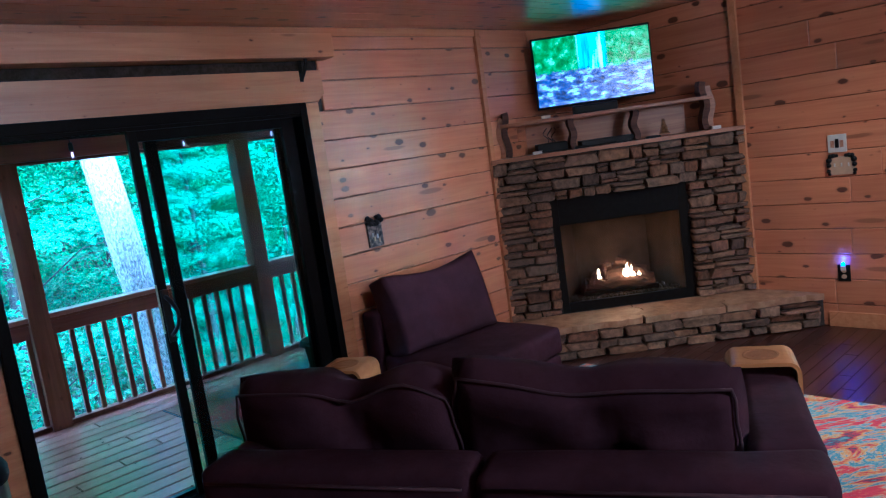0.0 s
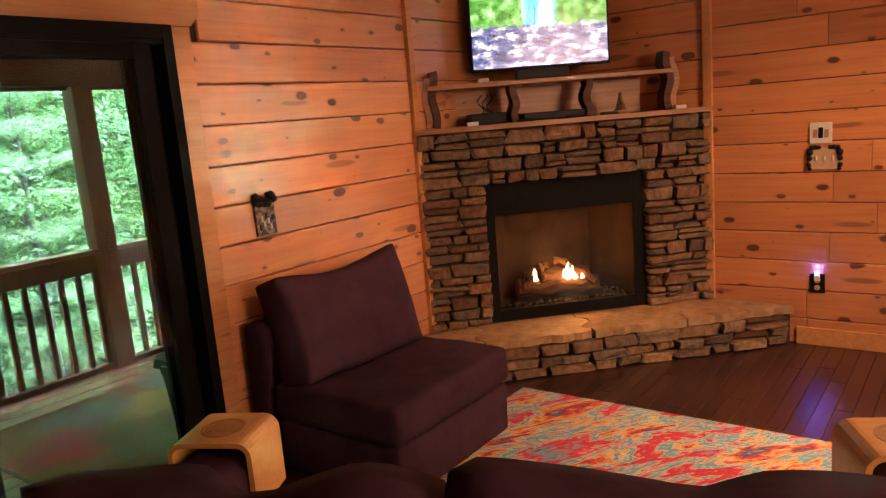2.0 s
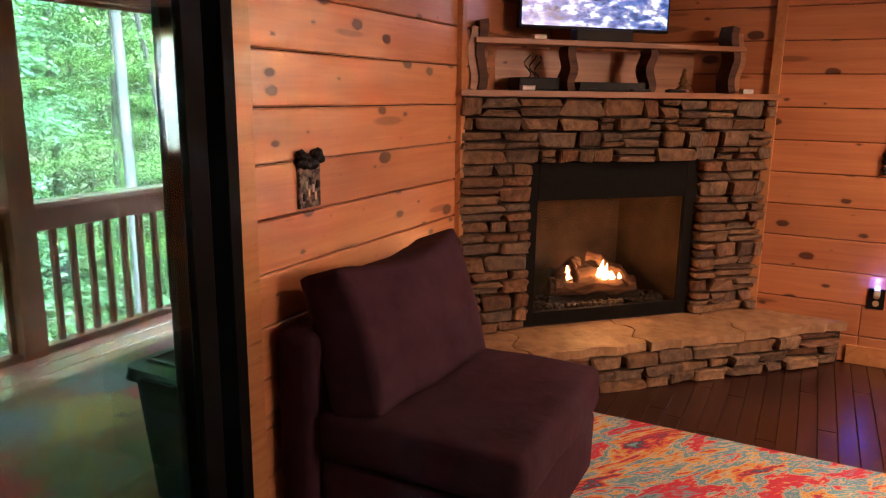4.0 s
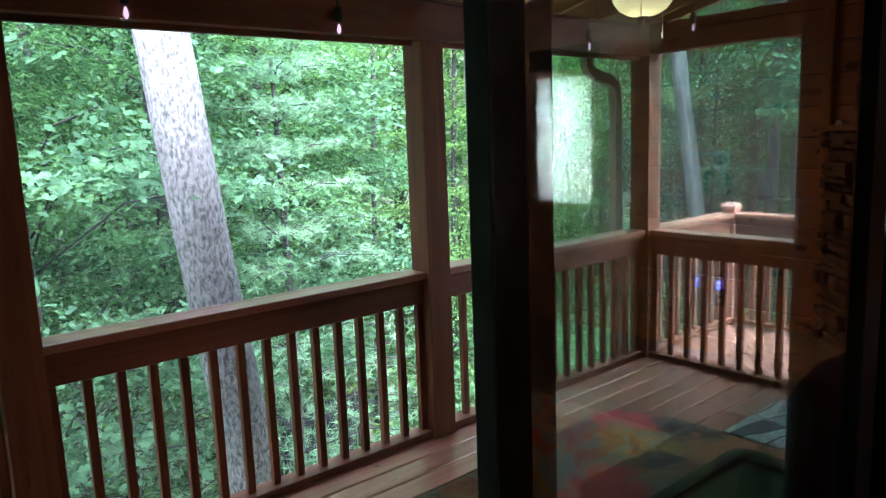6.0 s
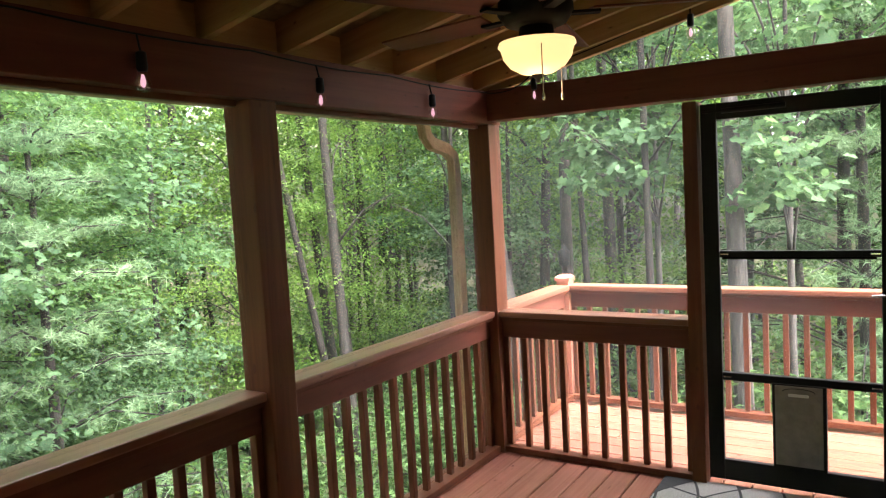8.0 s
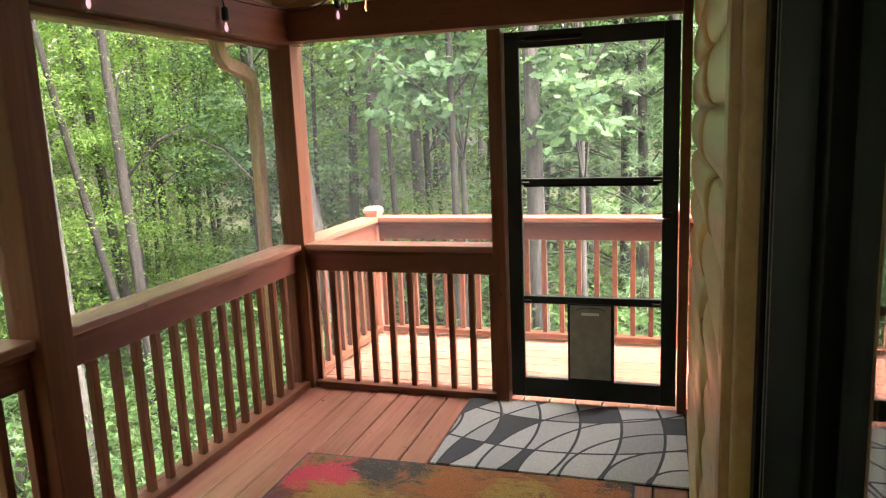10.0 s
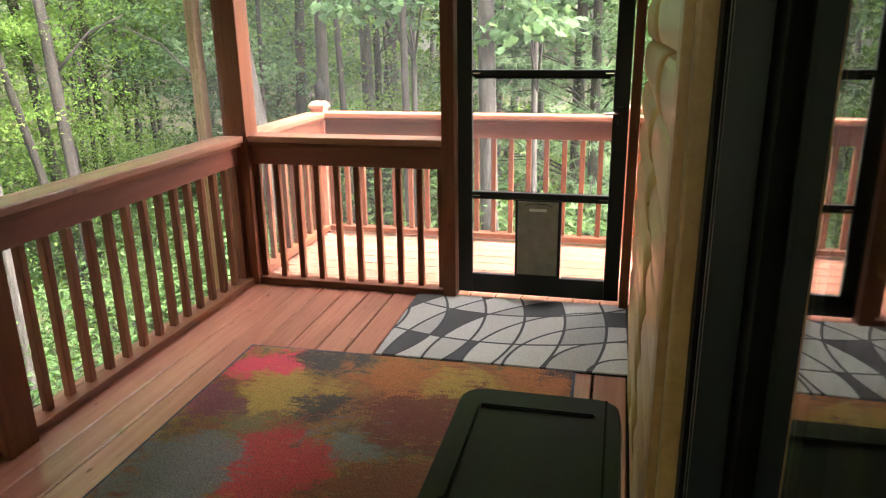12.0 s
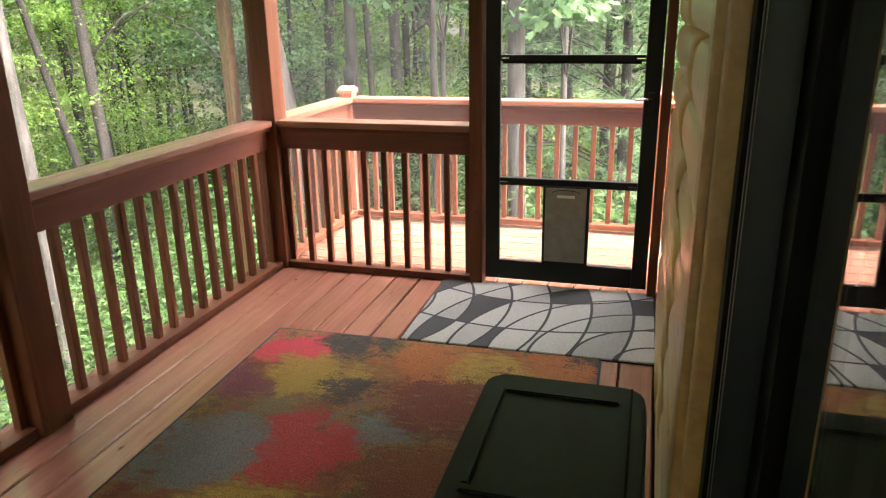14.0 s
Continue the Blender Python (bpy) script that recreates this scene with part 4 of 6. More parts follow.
part("closer_arm", rod((dx0 - 0.03, 5.12, 2.0), (dx0 - 0.03, 5.02, 2.0), 0.006), BLACK, sd)
part("latch", slab(dx0 - 0.03, dx0, 4.27, 4.295, 1.0, 1.09, 0.004), BLACK, sd)
part("latch_lever", tube([(dx0 - 0.03, 4.285, 1.06), (dx0 - 0.045, 4.30, 1.06), (dx0 - 0.045, 4.36, 1.055)], 0.006, 8), CHROME, sd, "silver lever")
part("strike", slab(dx0 - 0.055, dx0 - 0.04, 4.212, 4.232, 1.03, 1.10, 0.003), CHROME, sd)
for z0, z1 in ((0.142, 0.578), (0.62, 1.238), (1.272, 1.96)):
    bm = slab(dx1 - 0.012, dx1 - 0.0105, 4.32, 5.055, z0, z1)
    o = part("mesh", bm, SCREEN, sd, "fine screen mesh")
    o.visible_shadow = False

# ---- east window with a drawn shade ----
win = tagged(new("window_1"), "small window with a drawn cream shade", "window", kind="structure")
for b in ((0.33, 0.39, 0.96, 2.07), (0.99, 1.05, 0.96, 2.07), (0.39, 0.99, 2.01, 2.07), (0.39, 0.99, 0.96, 1.02)):
    part("window_casing", slab(EAST - 0.02, EAST + 0.1, b[0], b[1], b[2], b[3], 0.003), PINE_TRIM, win)
m, nt, bsdf = material("cream_shade")
tl = node(nt, "ShaderNodeBsdfTranslucent", Color=(0.42, 0.40, 0.34, 1))
mx = node(nt, "ShaderNodeMixShader", Fac=0.6)
bsdf.inputs["Base Color"].default_value = (0.75, 0.70, 0.58, 1)
nt.links.new(bsdf.outputs[0], mx.inputs[1])
nt.links.new(tl.outputs[0], mx.inputs[2])
nt.links.new(mx.outputs[0], nt.nodes["Material Output"].inputs["Surface"])
part("shade", slab(EAST + 0.03, EAST + 0.032, 0.39, 0.99, 1.02, 2.01), m, win, "cream fabric shade")
part("pane", slab(EAST + 0.08, EAST + 0.083, 0.39, 0.99, 1.02, 2.01), GLASS, win).visible_shadow = False

# ---- fireplace in the corner ----
fp = thing("fireplace", "corner fireplace of stacked brown fieldstone with a lit gas fire", "fireplace", (4.33, NORTH, FLOOR), -45)
W, OX0, OX1, OZ0, OZ1, FH = 1.92, 0.417, 1.466, 0.255, 1.165, 1.49
for ring, z0, z1 in (([(0.03, 0.03), (OX0, 0.03), (OX0, 0.38), (0.38, 0.38)], 0, FH), ([(OX1, 0.03), (W - 0.03, 0.03), (W - 0.38, 0.38), (OX1, 0.38)], 0, FH),
                      ([(OX0, 0.03), (OX1, 0.03), (OX1, 0.38), (OX0, 0.38)], OZ1, FH), ([(OX0, 0.03), (OX1, 0.03), (OX1, 0.38), (OX0, 0.38)], 0, OZ0)):
    bm = bmesh.new()
    lo = [bm.verts.new((x, y, z0)) for x, y in ring]
    hi = [bm.verts.new((x, y, z1)) for x, y in ring]
    bm.faces.new(lo[::-1])
    bm.faces.new(hi)
    for k in range(4):
        bm.faces.new((lo[k], lo[(k + 1) % 4], hi[(k + 1) % 4], hi[k]))
    part("masonry_core", bm, MORTAR, fp, "dark recessed joints")
part("side_strip", slab(-0.02, 0.004, -0.01, 0.1, 0.25, FH + 0.01, 0.003), MORTAR, fp)
hearth_bm = bmesh.new()
hv = [(-0.34, -0.345), (W + 0.36 - 0.02, -0.345), (W, 0.02), (0, 0.02)]
lo = [hearth_bm.verts.new((x, y, 0)) for x, y in hv]
hi = [hearth_bm.verts.new((x, y, 0.205)) for x, y in hv]
hearth_bm.faces.new(lo[::-1])
hearth_bm.faces.new(hi)
for k in range(4):
    hearth_bm.faces.new((lo[k], lo[(k + 1) % 4], hi[(k + 1) % 4], hi[k]))
part("hearth_core", hearth_bm, MORTAR, fp)
rng = random.Random(11)
cuts = [-0.42, 0.28, 0.95, 1.55, W + 0.34]
for k in range(4):
    bm = bmesh.new()
    x0, x1 = cuts[k] + 0.004, cuts[k + 1] - 0.004
    top, bot = [], []
    ring = []
    for i in range(13):
        x = x0 + (x1 - x0) * i / 12
        ring.append((x + 0.02 * math.sin(i), -0.385 + rng.uniform(-0.014, 0.014)))
    for i in range(7):
        ring.append((x1 - 0.05 * math.sin(i * 1.1 + k) * (0 < i < 6), -0.36 + 0.385 * (i + 0.5) / 7))
    ring.append((x1, 0.025))
    ring.append((x0, 0.025))
    for i in range(7):
        ring.append((x0 - 0.05 * math.sin((6 - i) * 1.1 + k - 1) * (0 < i < 6) * (k > 0), 0.025 - 0.385 * (i + 0.5) / 7))
    if k == 0:
        ring = [(max(x, y + 0.003), y) for x, y in ring]
    if k == 3:
        ring = [(min(x, W - 0.006 - y * 0.93), y) for x, y in ring]
    vt = [bm.verts.new((x, y, 0.252 + rng.uniform(-0.002, 0.002))) for x, y in ring]
    vb = [bm.verts.new((x, y, 0.206)) for x, y in ring]
    bm.faces.new(vt)
    bm.faces.new(vb[::-1])
    for i in range(len(ring)):
        bm.faces.new((vb[i], vb[(i + 1) % len(ring)], vt[(i + 1) % len(ring)], vt[i]))
    part("hearth_slab", bm, SLAB, fp, "buff flagstone slab")

STONES = []
for s in range(12):
    bm = slab(-0.5, 0.5, -0.5, 0.5, -0.5, 0.5, 0.13, 2)
    for v in bm.verts:
        v.co += Vector((noise.noise(v.co * 2.3 + Vector((s * 3.1, 0, 0))), 1.6 * noise.noise(v.co * 2.3 + Vector((0, s * 3.1, 5))), noise.noise(v.co * 2.3 + Vector((7, 0, s * 3.1))))) * 0.19
    me = bpy.data.meshes.new("stone")
    bm.to_mesh(me)
    bm.free()
    me.materials.append(STONE)
    STONES.append(me)


def stone_course(parent, x0, x1, z0, z1, depth_y, rng, spread=(0.09, 0.26)):
    x = x0
    while x < x1 - 0.01:
        w = min(rng.uniform(*spread), x1 - x)
        if x1 - x - w < 0.06:
            w = x1 - x
        split = (z1 - z0) > 0.066 and rng.random() < 0.42
        cut = z0 + (z1 - z0) * rng.uniform(0.38, 0.62)
        for a, b in ((z0, cut), (cut, z1)) if split else ((z0, z1),):
            o = new("stone", STONES[rng.randrange(12)])
            o.parent = parent
            o.matrix_basis = Matrix.LocRotScale((x + w / 2, depth_y + rng.uniform(-0.03, 0.014), (a + b) / 2 + rng.uniform(-0.003, 0.003)), Euler((0, rng.uniform(-0.07, 0.07) * min(1.0, 0.1 / w), 0)), (w - 0.011, 0.085, b - a - 0.010))
        x += w


rng = random.Random(4)
z = OZ0
while z < FH - 0.005:
    h = min(rng.uniform(0.042, 0.092), FH - z)
    if FH - z - h < 0.04:
        h = FH - z
    if z + h <= OZ1 + 0.02:
        stone_course(fp, 0.0, OX0, z, z + h, 0.028, rng)
        stone_course(fp, OX1, W, z, z + h, 0.028, rng)
    else:
        stone_course(fp, 0.0, W, max(z, OZ0), z + h, 0.028, rng)
    z += h
z = 0.0
for h in (0.066, 0.060, 0.078):
    stone_course(fp, -0.33, W + 0.30, z, z + h, -0.342, rng, (0.12, 0.30))
    z += h
gx0, gx1, gz0, gz1 = OX0 + 0.055, OX1 - 0.07, OZ0 + 0.075, OZ1 - 0.215
for b in ((OX0, gx0, 0.03, 0.06, OZ0, OZ1), (gx1, OX1, 0.03, 0.06, OZ0, OZ1), (gx0, gx1, 0.03, 0.06, gz1, OZ1), (gx0, gx1, 0.03, 0.06, OZ0, gz0)):
    part("steel_face", slab(*b, 0.003), SOOT, fp, "black steel fireplace face")
part("fire_glass", slab(gx0, gx1, 0.062, 0.065, gz0, gz1), FIREGLASS, fp, "clear fire glass").visible_shadow = False
fb = bmesh.new()
bx0, bx1, by = gx0 + 0.16, gx1 - 0.16, 0.46
quad = lambda *p: fb.faces.new([fb.verts.new(q) for q in p])
quad((bx0, by, gz0 - 0.03), (bx1, by, gz0 - 0.03), (bx1, by, gz1 + 0.1), (bx0, by, gz1 + 0.1))
quad((gx0 - 0.02, 0.07, gz0 - 0.03), (bx0, by, gz0 - 0.03), (bx0, by, gz1 + 0.1), (gx0 - 0.02, 0.07, gz1 + 0.1))
quad((bx1, by, gz0 - 0.03), (gx1 + 0.02, 0.07, gz0 - 0.03), (gx1 + 0.02, 0.07, gz1 + 0.1), (bx1, by, gz1 + 0.1))
quad((gx0 - 0.02, 0.07, gz1 + 0.1), (bx0, by, gz1 + 0.1), (bx1, by, gz1 + 0.1), (gx1 + 0.02, 0.07, gz1 + 0.1))
part("firebox", fb, FIREBRICK, fp, "tan refractory firebox panels")
part("firebox_floor", slab(gx0 - 0.02, gx1 + 0.02, 0.07, by, gz0 - 0.05, gz0 - 0.028), SOOT, fp)
gravel = bmesh.new()
rng = random.Random(9)
for i in range(260):
    x, y, s = rng.uniform(gx0 + 0.03, gx1 - 0.03), rng.uniform(0.085, 0.30), rng.uniform(0.008, 0.02)
    bmesh.ops.create_icosphere(gravel, subdivisions=1, radius=s, matrix=pose(x, y, gz0 - 0.022 + s * 0.5 + 0.02 * rng.random(), rng.uniform(0, 90), rng.uniform(0, 90), 0))
tagged(part("lava_gravel", gravel, EMBER, fp, "dark lava gravel"), kind="stuff")
cx = (gx0 + gx1) / 2 - 0.02
zb = gz0 + 0.02


def fire_log(a, b, r, seed):
    pts = [Vector(a).lerp(Vector(b), k / 8) + Vector((0, 0.012 * math.sin(k + seed), 0.014 * math.sin(1.7 * k + seed))) for k in range(9)]
    bm = tube(pts, lambda u: r * (1 + 0.12 * math.sin(9 * u + seed)), 9)
    for v in bm.verts:
        v.co += Vector((0, 1, 1)) * 0.012 * noise.noise(v.co * 30 + Vector((seed, 0, 0)))
    return part("ceramic_log", bm, CHARRED, fp, "charred ceramic log")


fire_log((cx - 0.28, 0.20, zb + 0.06), (cx + 0.28, 0.18, zb + 0.05), 0.055, 1)
fire_log((cx - 0.22, 0.30, zb + 0.10), (cx + 0.24, 0.28, zb + 0.11), 0.05, 2)
fire_log((cx - 0.26, 0.16, zb + 0.09), (cx - 0.05, 0.30, zb + 0.20), 0.034, 3)
fire_log((cx + 0.24, 0.15, zb + 0.08), (cx + 0.02, 0.30, zb + 0.24), 0.032, 4)
fire_log((cx - 0.12, 0.15, zb + 0.12), (cx - 0.13, 0.22, zb + 0.21), 0.026, 5)
part("grate", slab(cx - 0.3, cx + 0.3, 0.14, 0.155, zb - 0.02, zb + 0.03, 0.004), SOOT, fp)
FLAME = glowing("flame", (1.0, 0.46, 0.12), 0.5)
for x, y, s, h in ((-0.155, 0.19, 0.034, 0.085), (-0.125, 0.21, 0.026, 0.11), (-0.18, 0.18, 0.02, 0.05), (0.075, 0.20, 0.036, 0.10), (0.11, 0.21, 0.03, 0.075), (0.045, 0.19, 0.024, 0.06), (0.05, 0.13, 0.03, 0.042), (0.10, 0.13, 0.036, 0.05), (0.15, 0.13, 0.024, 0.035)):
    bm = lathe([(s * 0.35, 0), (s * 0.62, h * 0.2), (s * 0.5, h * 0.45), (s * 0.25, h * 0.75), (0.001, h)], 10, (0, 0, 0))
    for v in bm.verts:
        v.co.y *= 0.45
        v.co.x += 0.25 * s * math.sin(v.co.z * 45 + x * 30) * v.co.z / h
        v.co += Vector((cx + x, y, zb + 0.11))
    part("flame", bm, FLAME, fp, "small orange gas flame", True)

# mantel board, shelf, television and what stands there
mantel = thing("mantel_shelf", "rustic two-tier wooden mantel shelf with bark-edged uprights", "shelf", (4.33, NORTH, FLOOR), -45)
bm = bmesh.new()
mv = [(-0.0, -0.055), (W, -0.055), (W - 0.005, 0.02), (W / 2, 0.90), (0.005, 0.02)]
lo = [bm.verts.new((x, y, FH + 0.004)) for x, y in mv]
hi = [bm.verts.new((x, y, FH + 0.034)) for x, y in mv]
bm.faces.new(lo[::-1])
bm.faces.new(hi)
for k in range(5):
    bm.faces.new((lo[k], lo[(k + 1) % 5], hi[(k + 1) % 5], hi[k]))
part("mantel_board", bm, MANTEL, mantel)
part("shelf_board", slab(0.11, 1.74, 0.05, 0.21, 1.755, 1.783, 0.004), MANTEL, mantel)
part("back_board", slab(0.3, 1.62, 0.325, 0.345, FH + 0.035, 1.752, 0.002), MANTEL, mantel)
for x, z1, lean in ((0.15, 1.87, 0.012), (0.66, 1.754, -0.01), (1.14, 1.754, 0.012), (1.68, 1.89, -0.016)):
    pts = [(x + lean * math.sin(k * 0.9), 0, FH + 0.036 + (z1 - FH - 0.036) * k / 10) for k in range(11)]
    bm = sweep(pts, 0.11, 0.045)
    for v in bm.verts:
        v.co.y += 0.12
        v.co.x += 0.008 * noise.noise(v.co * 14)
    part("upright", bm, BARK_WOOD, mantel, "bark-edged upright")
    if x in (0.15, 1.68):
        bm = sweep([(px + (0.045 if x > 1 else -0.045), 0, pz) for px, _, pz in pts[:10]], 0.10, 0.04)
        for v in bm.verts:
            v.co.y += 0.125
        part("upright", bm, MANTEL, mantel)
TVZ = 2.185 - FLOOR
tv = thing("television", "flat black television showing a waterfall, mounted in the corner", "television", (5.19, 3.61, FLOOR), -45)
part("housing", slab(-0.468, 0.468, -0.012, 0.03, TVZ - 0.277, TVZ + 0.277, 0.006), BLACK, tv)
part("screen", slab(-0.455, 0.455, -0.0155, -0.013, -0.26, 0.26), picture_material(), tv, "lit screen with a waterfall and rocks").location = (0, 0, TVZ)
part("mount_arm", slab(-0.05, 0.05, 0.03, 0.46, TVZ - 0.05, TVZ + 0.05, 0.004), BLACK, tv)


def shelf_item(name, label, category, x, y, z):
    return thing(name, label, category, (4.33 + 0.70711 * (x + y), NORTH + 0.70711 * (y - x), FLOOR + z), -45)


t = shelf_item("soundbar", "small black soundbar on the upper shelf", "speaker", 0.86, 0.13, 1.784)
part("cabinet", slab(-0.17, 0.17, -0.035, 0.035, 0, 0.062, 0.008), BLACK, t)
part("foot", slab(-0.1, 0.1, -0.03, 0.03, -0.0, 0.004), SOOT, t)
t = shelf_item("media_box", "flat black media player on the mantel", "electronics", 0.93, 0.18, FH + 0.0345)
part("case", slab(-0.21, 0.21, -0.09, 0.09, 0.004, 0.05, 0.006), BLACK, t)
part("foot", slab(-0.19, 0.19, -0.08, 0.08, 0, 0.005), SOOT, t)
t = shelf_item("game_console", "black box with trailing cables on the mantel", "electronics", 0.50, 0.2, FH + 0.0345)
part("case", slab(-0.12, 0.12, -0.08, 0.08, 0, 0.07, 0.01), BLACK, t)
for k in range(3):
    part("cable", tube([(0.03 * k - 0.03 + 0.02 * math.sin(j + k), 0.02, 0.06 + 0.018 * j) for j in range(8)], 0.004, 6), BLACK, t)
for x in (0.70, 1.02, 1.24):
    t = shelf_item("remote_control", "black remote control lying on the mantel", "remote", x, -0.02, FH + 0.0345)
    part("body", slab(-0.055, 0.055, -0.02, 0.02, 0, 0.016, 0.006), BLACK, t)
    part("button_pad", slab(-0.04, 0.03, -0.012, 0.012, 0.015, 0.0185, 0.001), SOOT, t)
t = shelf_item("tree_ornament", "small brown tree-shaped ornament", "ornament", 1.35, 0.06, FH + 0.0345)
bm = lathe([(0.05, 0), (0.05, 0.01), (0.012, 0.012)], 12)
part("base", bm, MANTEL, t)
for k in range(4):
    part("tier", lathe([(0.048 - 0.01 * k, 0.02 + 0.026 * k), (0.012, 0.05 + 0.026 * k), (0.004, 0.055 + 0.026 * k)], 7), mottled("aged_gold", (0.16, 0.09, 0.03), (0.38, 0.24, 0.09), 40, 0.5, 0.4), t)
for x, y, z in ((0.47, 0.09, 1.784), (1.72, 0.0, FH + 0.0345), (0.36, -0.03, FH + 0.0345)):
    t = shelf_item("small_box", "small white plastic box", "box", x, y, z)
    part("case", slab(-0.035, 0.035, -0.02, 0.02, 0, 0.02, 0.004), WHITE, t)
    part("lid", slab(-0.036, 0.036, -0.021, 0.021, 0.02, 0.024, 0.002), WHITE, t)


# ---- furniture of the room ----
SOFA = pose(1.09, 2.58, FLOOR, 0, 0, -62.6)


def upholstered(name, b, parent, bevel=0.045, lump=0.008, seed=0, label=""):
    bm = slab(*b, bevel, 3)
    bmesh.ops.subdivide_edges(bm, edges=[e for e in bm.edges if e.calc_length() > 0.22], cuts=4, use_grid_fill=True)
    for v in bm.verts:
        v.co += Vector((noise.noise(v.co * 4 + Vector((seed, 0, 0))), noise.noise(v.co * 4 + Vector((0, seed, 3))), noise.noise(v.co * 4 + Vector((5, 0, seed))))) * lump
    return part(name, bm, VELVET, parent, label, True)


def piping(parent, pts, r=0.006):
    return part("piping", tube(pts, r, 6), PIPING, parent, "raised seam piping", True)


sofa = thing("sofa", "dark plum velour sofa seen from behind with loose back cushions", "sofa", (1.09, 2.58, FLOOR), -62.6)
SW, SD = 1.92, 1.06
upholstered("back_frame", (0.0, 0.955, 0.0, 0.2, 0.02, 0.745), sofa, seed=1)
upholstered("back_frame", (0.965, SW, 0.0, 0.2, 0.02, 0.745), sofa, seed=2)
upholstered("arm", (0.0, 0.2, 0.2, SD, 0.02, 0.735), sofa, seed=3)
upholstered("arm", (SW - 0.2, SW, 0.2, SD, 0.02, 0.735), sofa, seed=4)
upholstered("seat_base", (0.2, SW - 0.2, 0.2, SD, 0.02, 0.26), sofa, seed=5)
for k in range(2):
    x0 = 0.205 + 0.757 * k
    upholstered("seat_cushion", (x0, x0 + 0.75, 0.2, SD + 0.01, 0.265, 0.45), sofa, 0.05, 0.012, 6 + k)
for k, (x, w, tilt, rise) in enumerate(((0.43, 0.90, 14, 0.715), (1.27, 0.92, 17, 0.725))):
    c = part("back_cushion", pillow(w, 0.50, 0.24, 0.55, 0.014, 3 + 7 * k, 18, 12, 0.05 if k == 0 else 0.03), VELVET, sofa, "slumped plum back cushion", True)
    for v in c.data.vertices:
        u, up = 2 * v.co.x / w, max(0.0, 4 * v.co.y)
        v.co.y += up * (0.05 * math.exp(-((u - 0.62) / 0.28) ** 2) - 0.03 * math.exp(-((u - 0.1) / 0.2) ** 2) if k == 0 else 0.035 * u * u - 0.025 * math.exp(-((u + 0.15) / 0.3) ** 2))
    c.matrix_basis = pose(x, 0.36, rise, 90 + tilt, 2.5 if k == 0 else 4.0, 0)
    edge = [(-1 + k / 8, -1) for k in range(16)] + [(1, -1 + k / 6) for k in range(12)] + [(1 - k / 8, 1) for k in range(16)] + [(-1, 1 - k / 6) for k in range(13)]
    piping(c, [(u * w / 2 * (0.935 - 0.06 * (u * v) ** 2) + 0.004 * math.sin(9 * v), v * 0.25 * (0.90 - 0.06 * (u * v) ** 2) + max(0.0, v) * (0.05 * math.exp(-((u - 0.62) / 0.28) ** 2) - 0.03 * math.exp(-((u - 0.1) / 0.2) ** 2) if w < 0.91 else 0.035 * u * u - 0.025 * math.exp(-((u + 0.15) / 0.3) ** 2)), 0.083) for u, v in edge], 0.006)
for y in (0.0,):
    piping(sofa, [(0.04, -0.003, 0.70), (0.5, -0.005, 0.702), (0.93, -0.003, 0.70)])
    piping(sofa, [(0.99, -0.003, 0.70), (1.4, -0.005, 0.702), (SW - 0.04, -0.003, 0.70)])


def arm_tray(x, y):
    m = SOFA @ Vector((x, y, 0))
    t = thing("arm_tray", "bent light wood tray draped over the sofa arm", "tray", (m.x, m.y, FLOOR + 0.738), -62.6, group="sofa arm trays")
    w, d, drop, th = 0.225, 0.20, 0.15, 0.014
    pts = [(-w / 2, 0, -drop), (-w / 2, 0, -0.02)]
    pts += [(-w / 2 + 0.035 - 0.035 * math.cos(a), 0, 0.012 + 0.035 * math.sin(a)) for a in [k * math.pi / 12 for k in range(7)]]
    pts += [(w / 2 - 0.035 + 0.035 * math.sin(a), 0, 0.012 + 0.035 * math.cos(a)) for a in [k * math.pi / 12 for k in range(7)]]
    pts += [(w / 2, 0, -0.02), (w / 2, 0, -drop)]
    part("bent_board", sweep(pts, d, th), TRAY_WOOD, t)
    part("ring_mark", lathe([(0.062, 0.0535), (0.062, 0.0555), (0.054, 0.0556), (0.053, 0.0542)], 28), mottled("burnt_ring", (0.30, 0.14, 0.04), (0.40, 0.20, 0.06), 30, 0.4), t, "round burnt-in ring")
    bm = bmesh.new()
    for k in range(5):
        box(bm, -0.03 + 0.014 * k, -0.022 + 0.014 * k, -0.025 + 0.006 * (k % 2), 0.02 + 0.005 * (k % 3), 0.0535, 0.0552)
    part("motif", bm, mottled("burnt_motif", (0.30, 0.14, 0.04), (0.40, 0.20, 0.06), 30, 0.4), t, "burnt-in motif bars")
    return t


arm_tray(0.105, 0.94)
arm_tray(SW - 0.11, 0.86)

chair = thing("armless_chair", "dark plum velour armless chair with a loose cushion", "chair", (2.88, 3.10, FLOOR))
upholstered("seat_base", (0.02, 0.87, 0.015, 0.75, 0.02, 0.27), chair, 0.03, 0.006, 12)
upholstered("seat_cushion", (0.0, 0.89, 0.0, 0.75, 0.272, 0.45), chair, 0.045, 0.012, 13)
upholstered("back_frame", (-0.005, 0.86, 0.75, 0.918, 0.02, 0.715), chair, 0.05, 0.008, 14)
c = part("back_cushion", box_cushion(0.80, 0.50, 0.20, 21), VELVET, chair, "loose upright plum back cushion", True)
c.matrix_basis = pose(0.425, 0.655, 0.675, 70, 1.5, -2)
for face in (0.088, -0.088):
    piping(c, cushion_rim(0.80, 0.50, face, 21), 0.006)

RUGIN = streaked_rug()
rug = thing("area_rug", "low pile rug streaked in red, blue, yellow and white", "rug", (3.12, 2.02, FLOOR + 0.001))
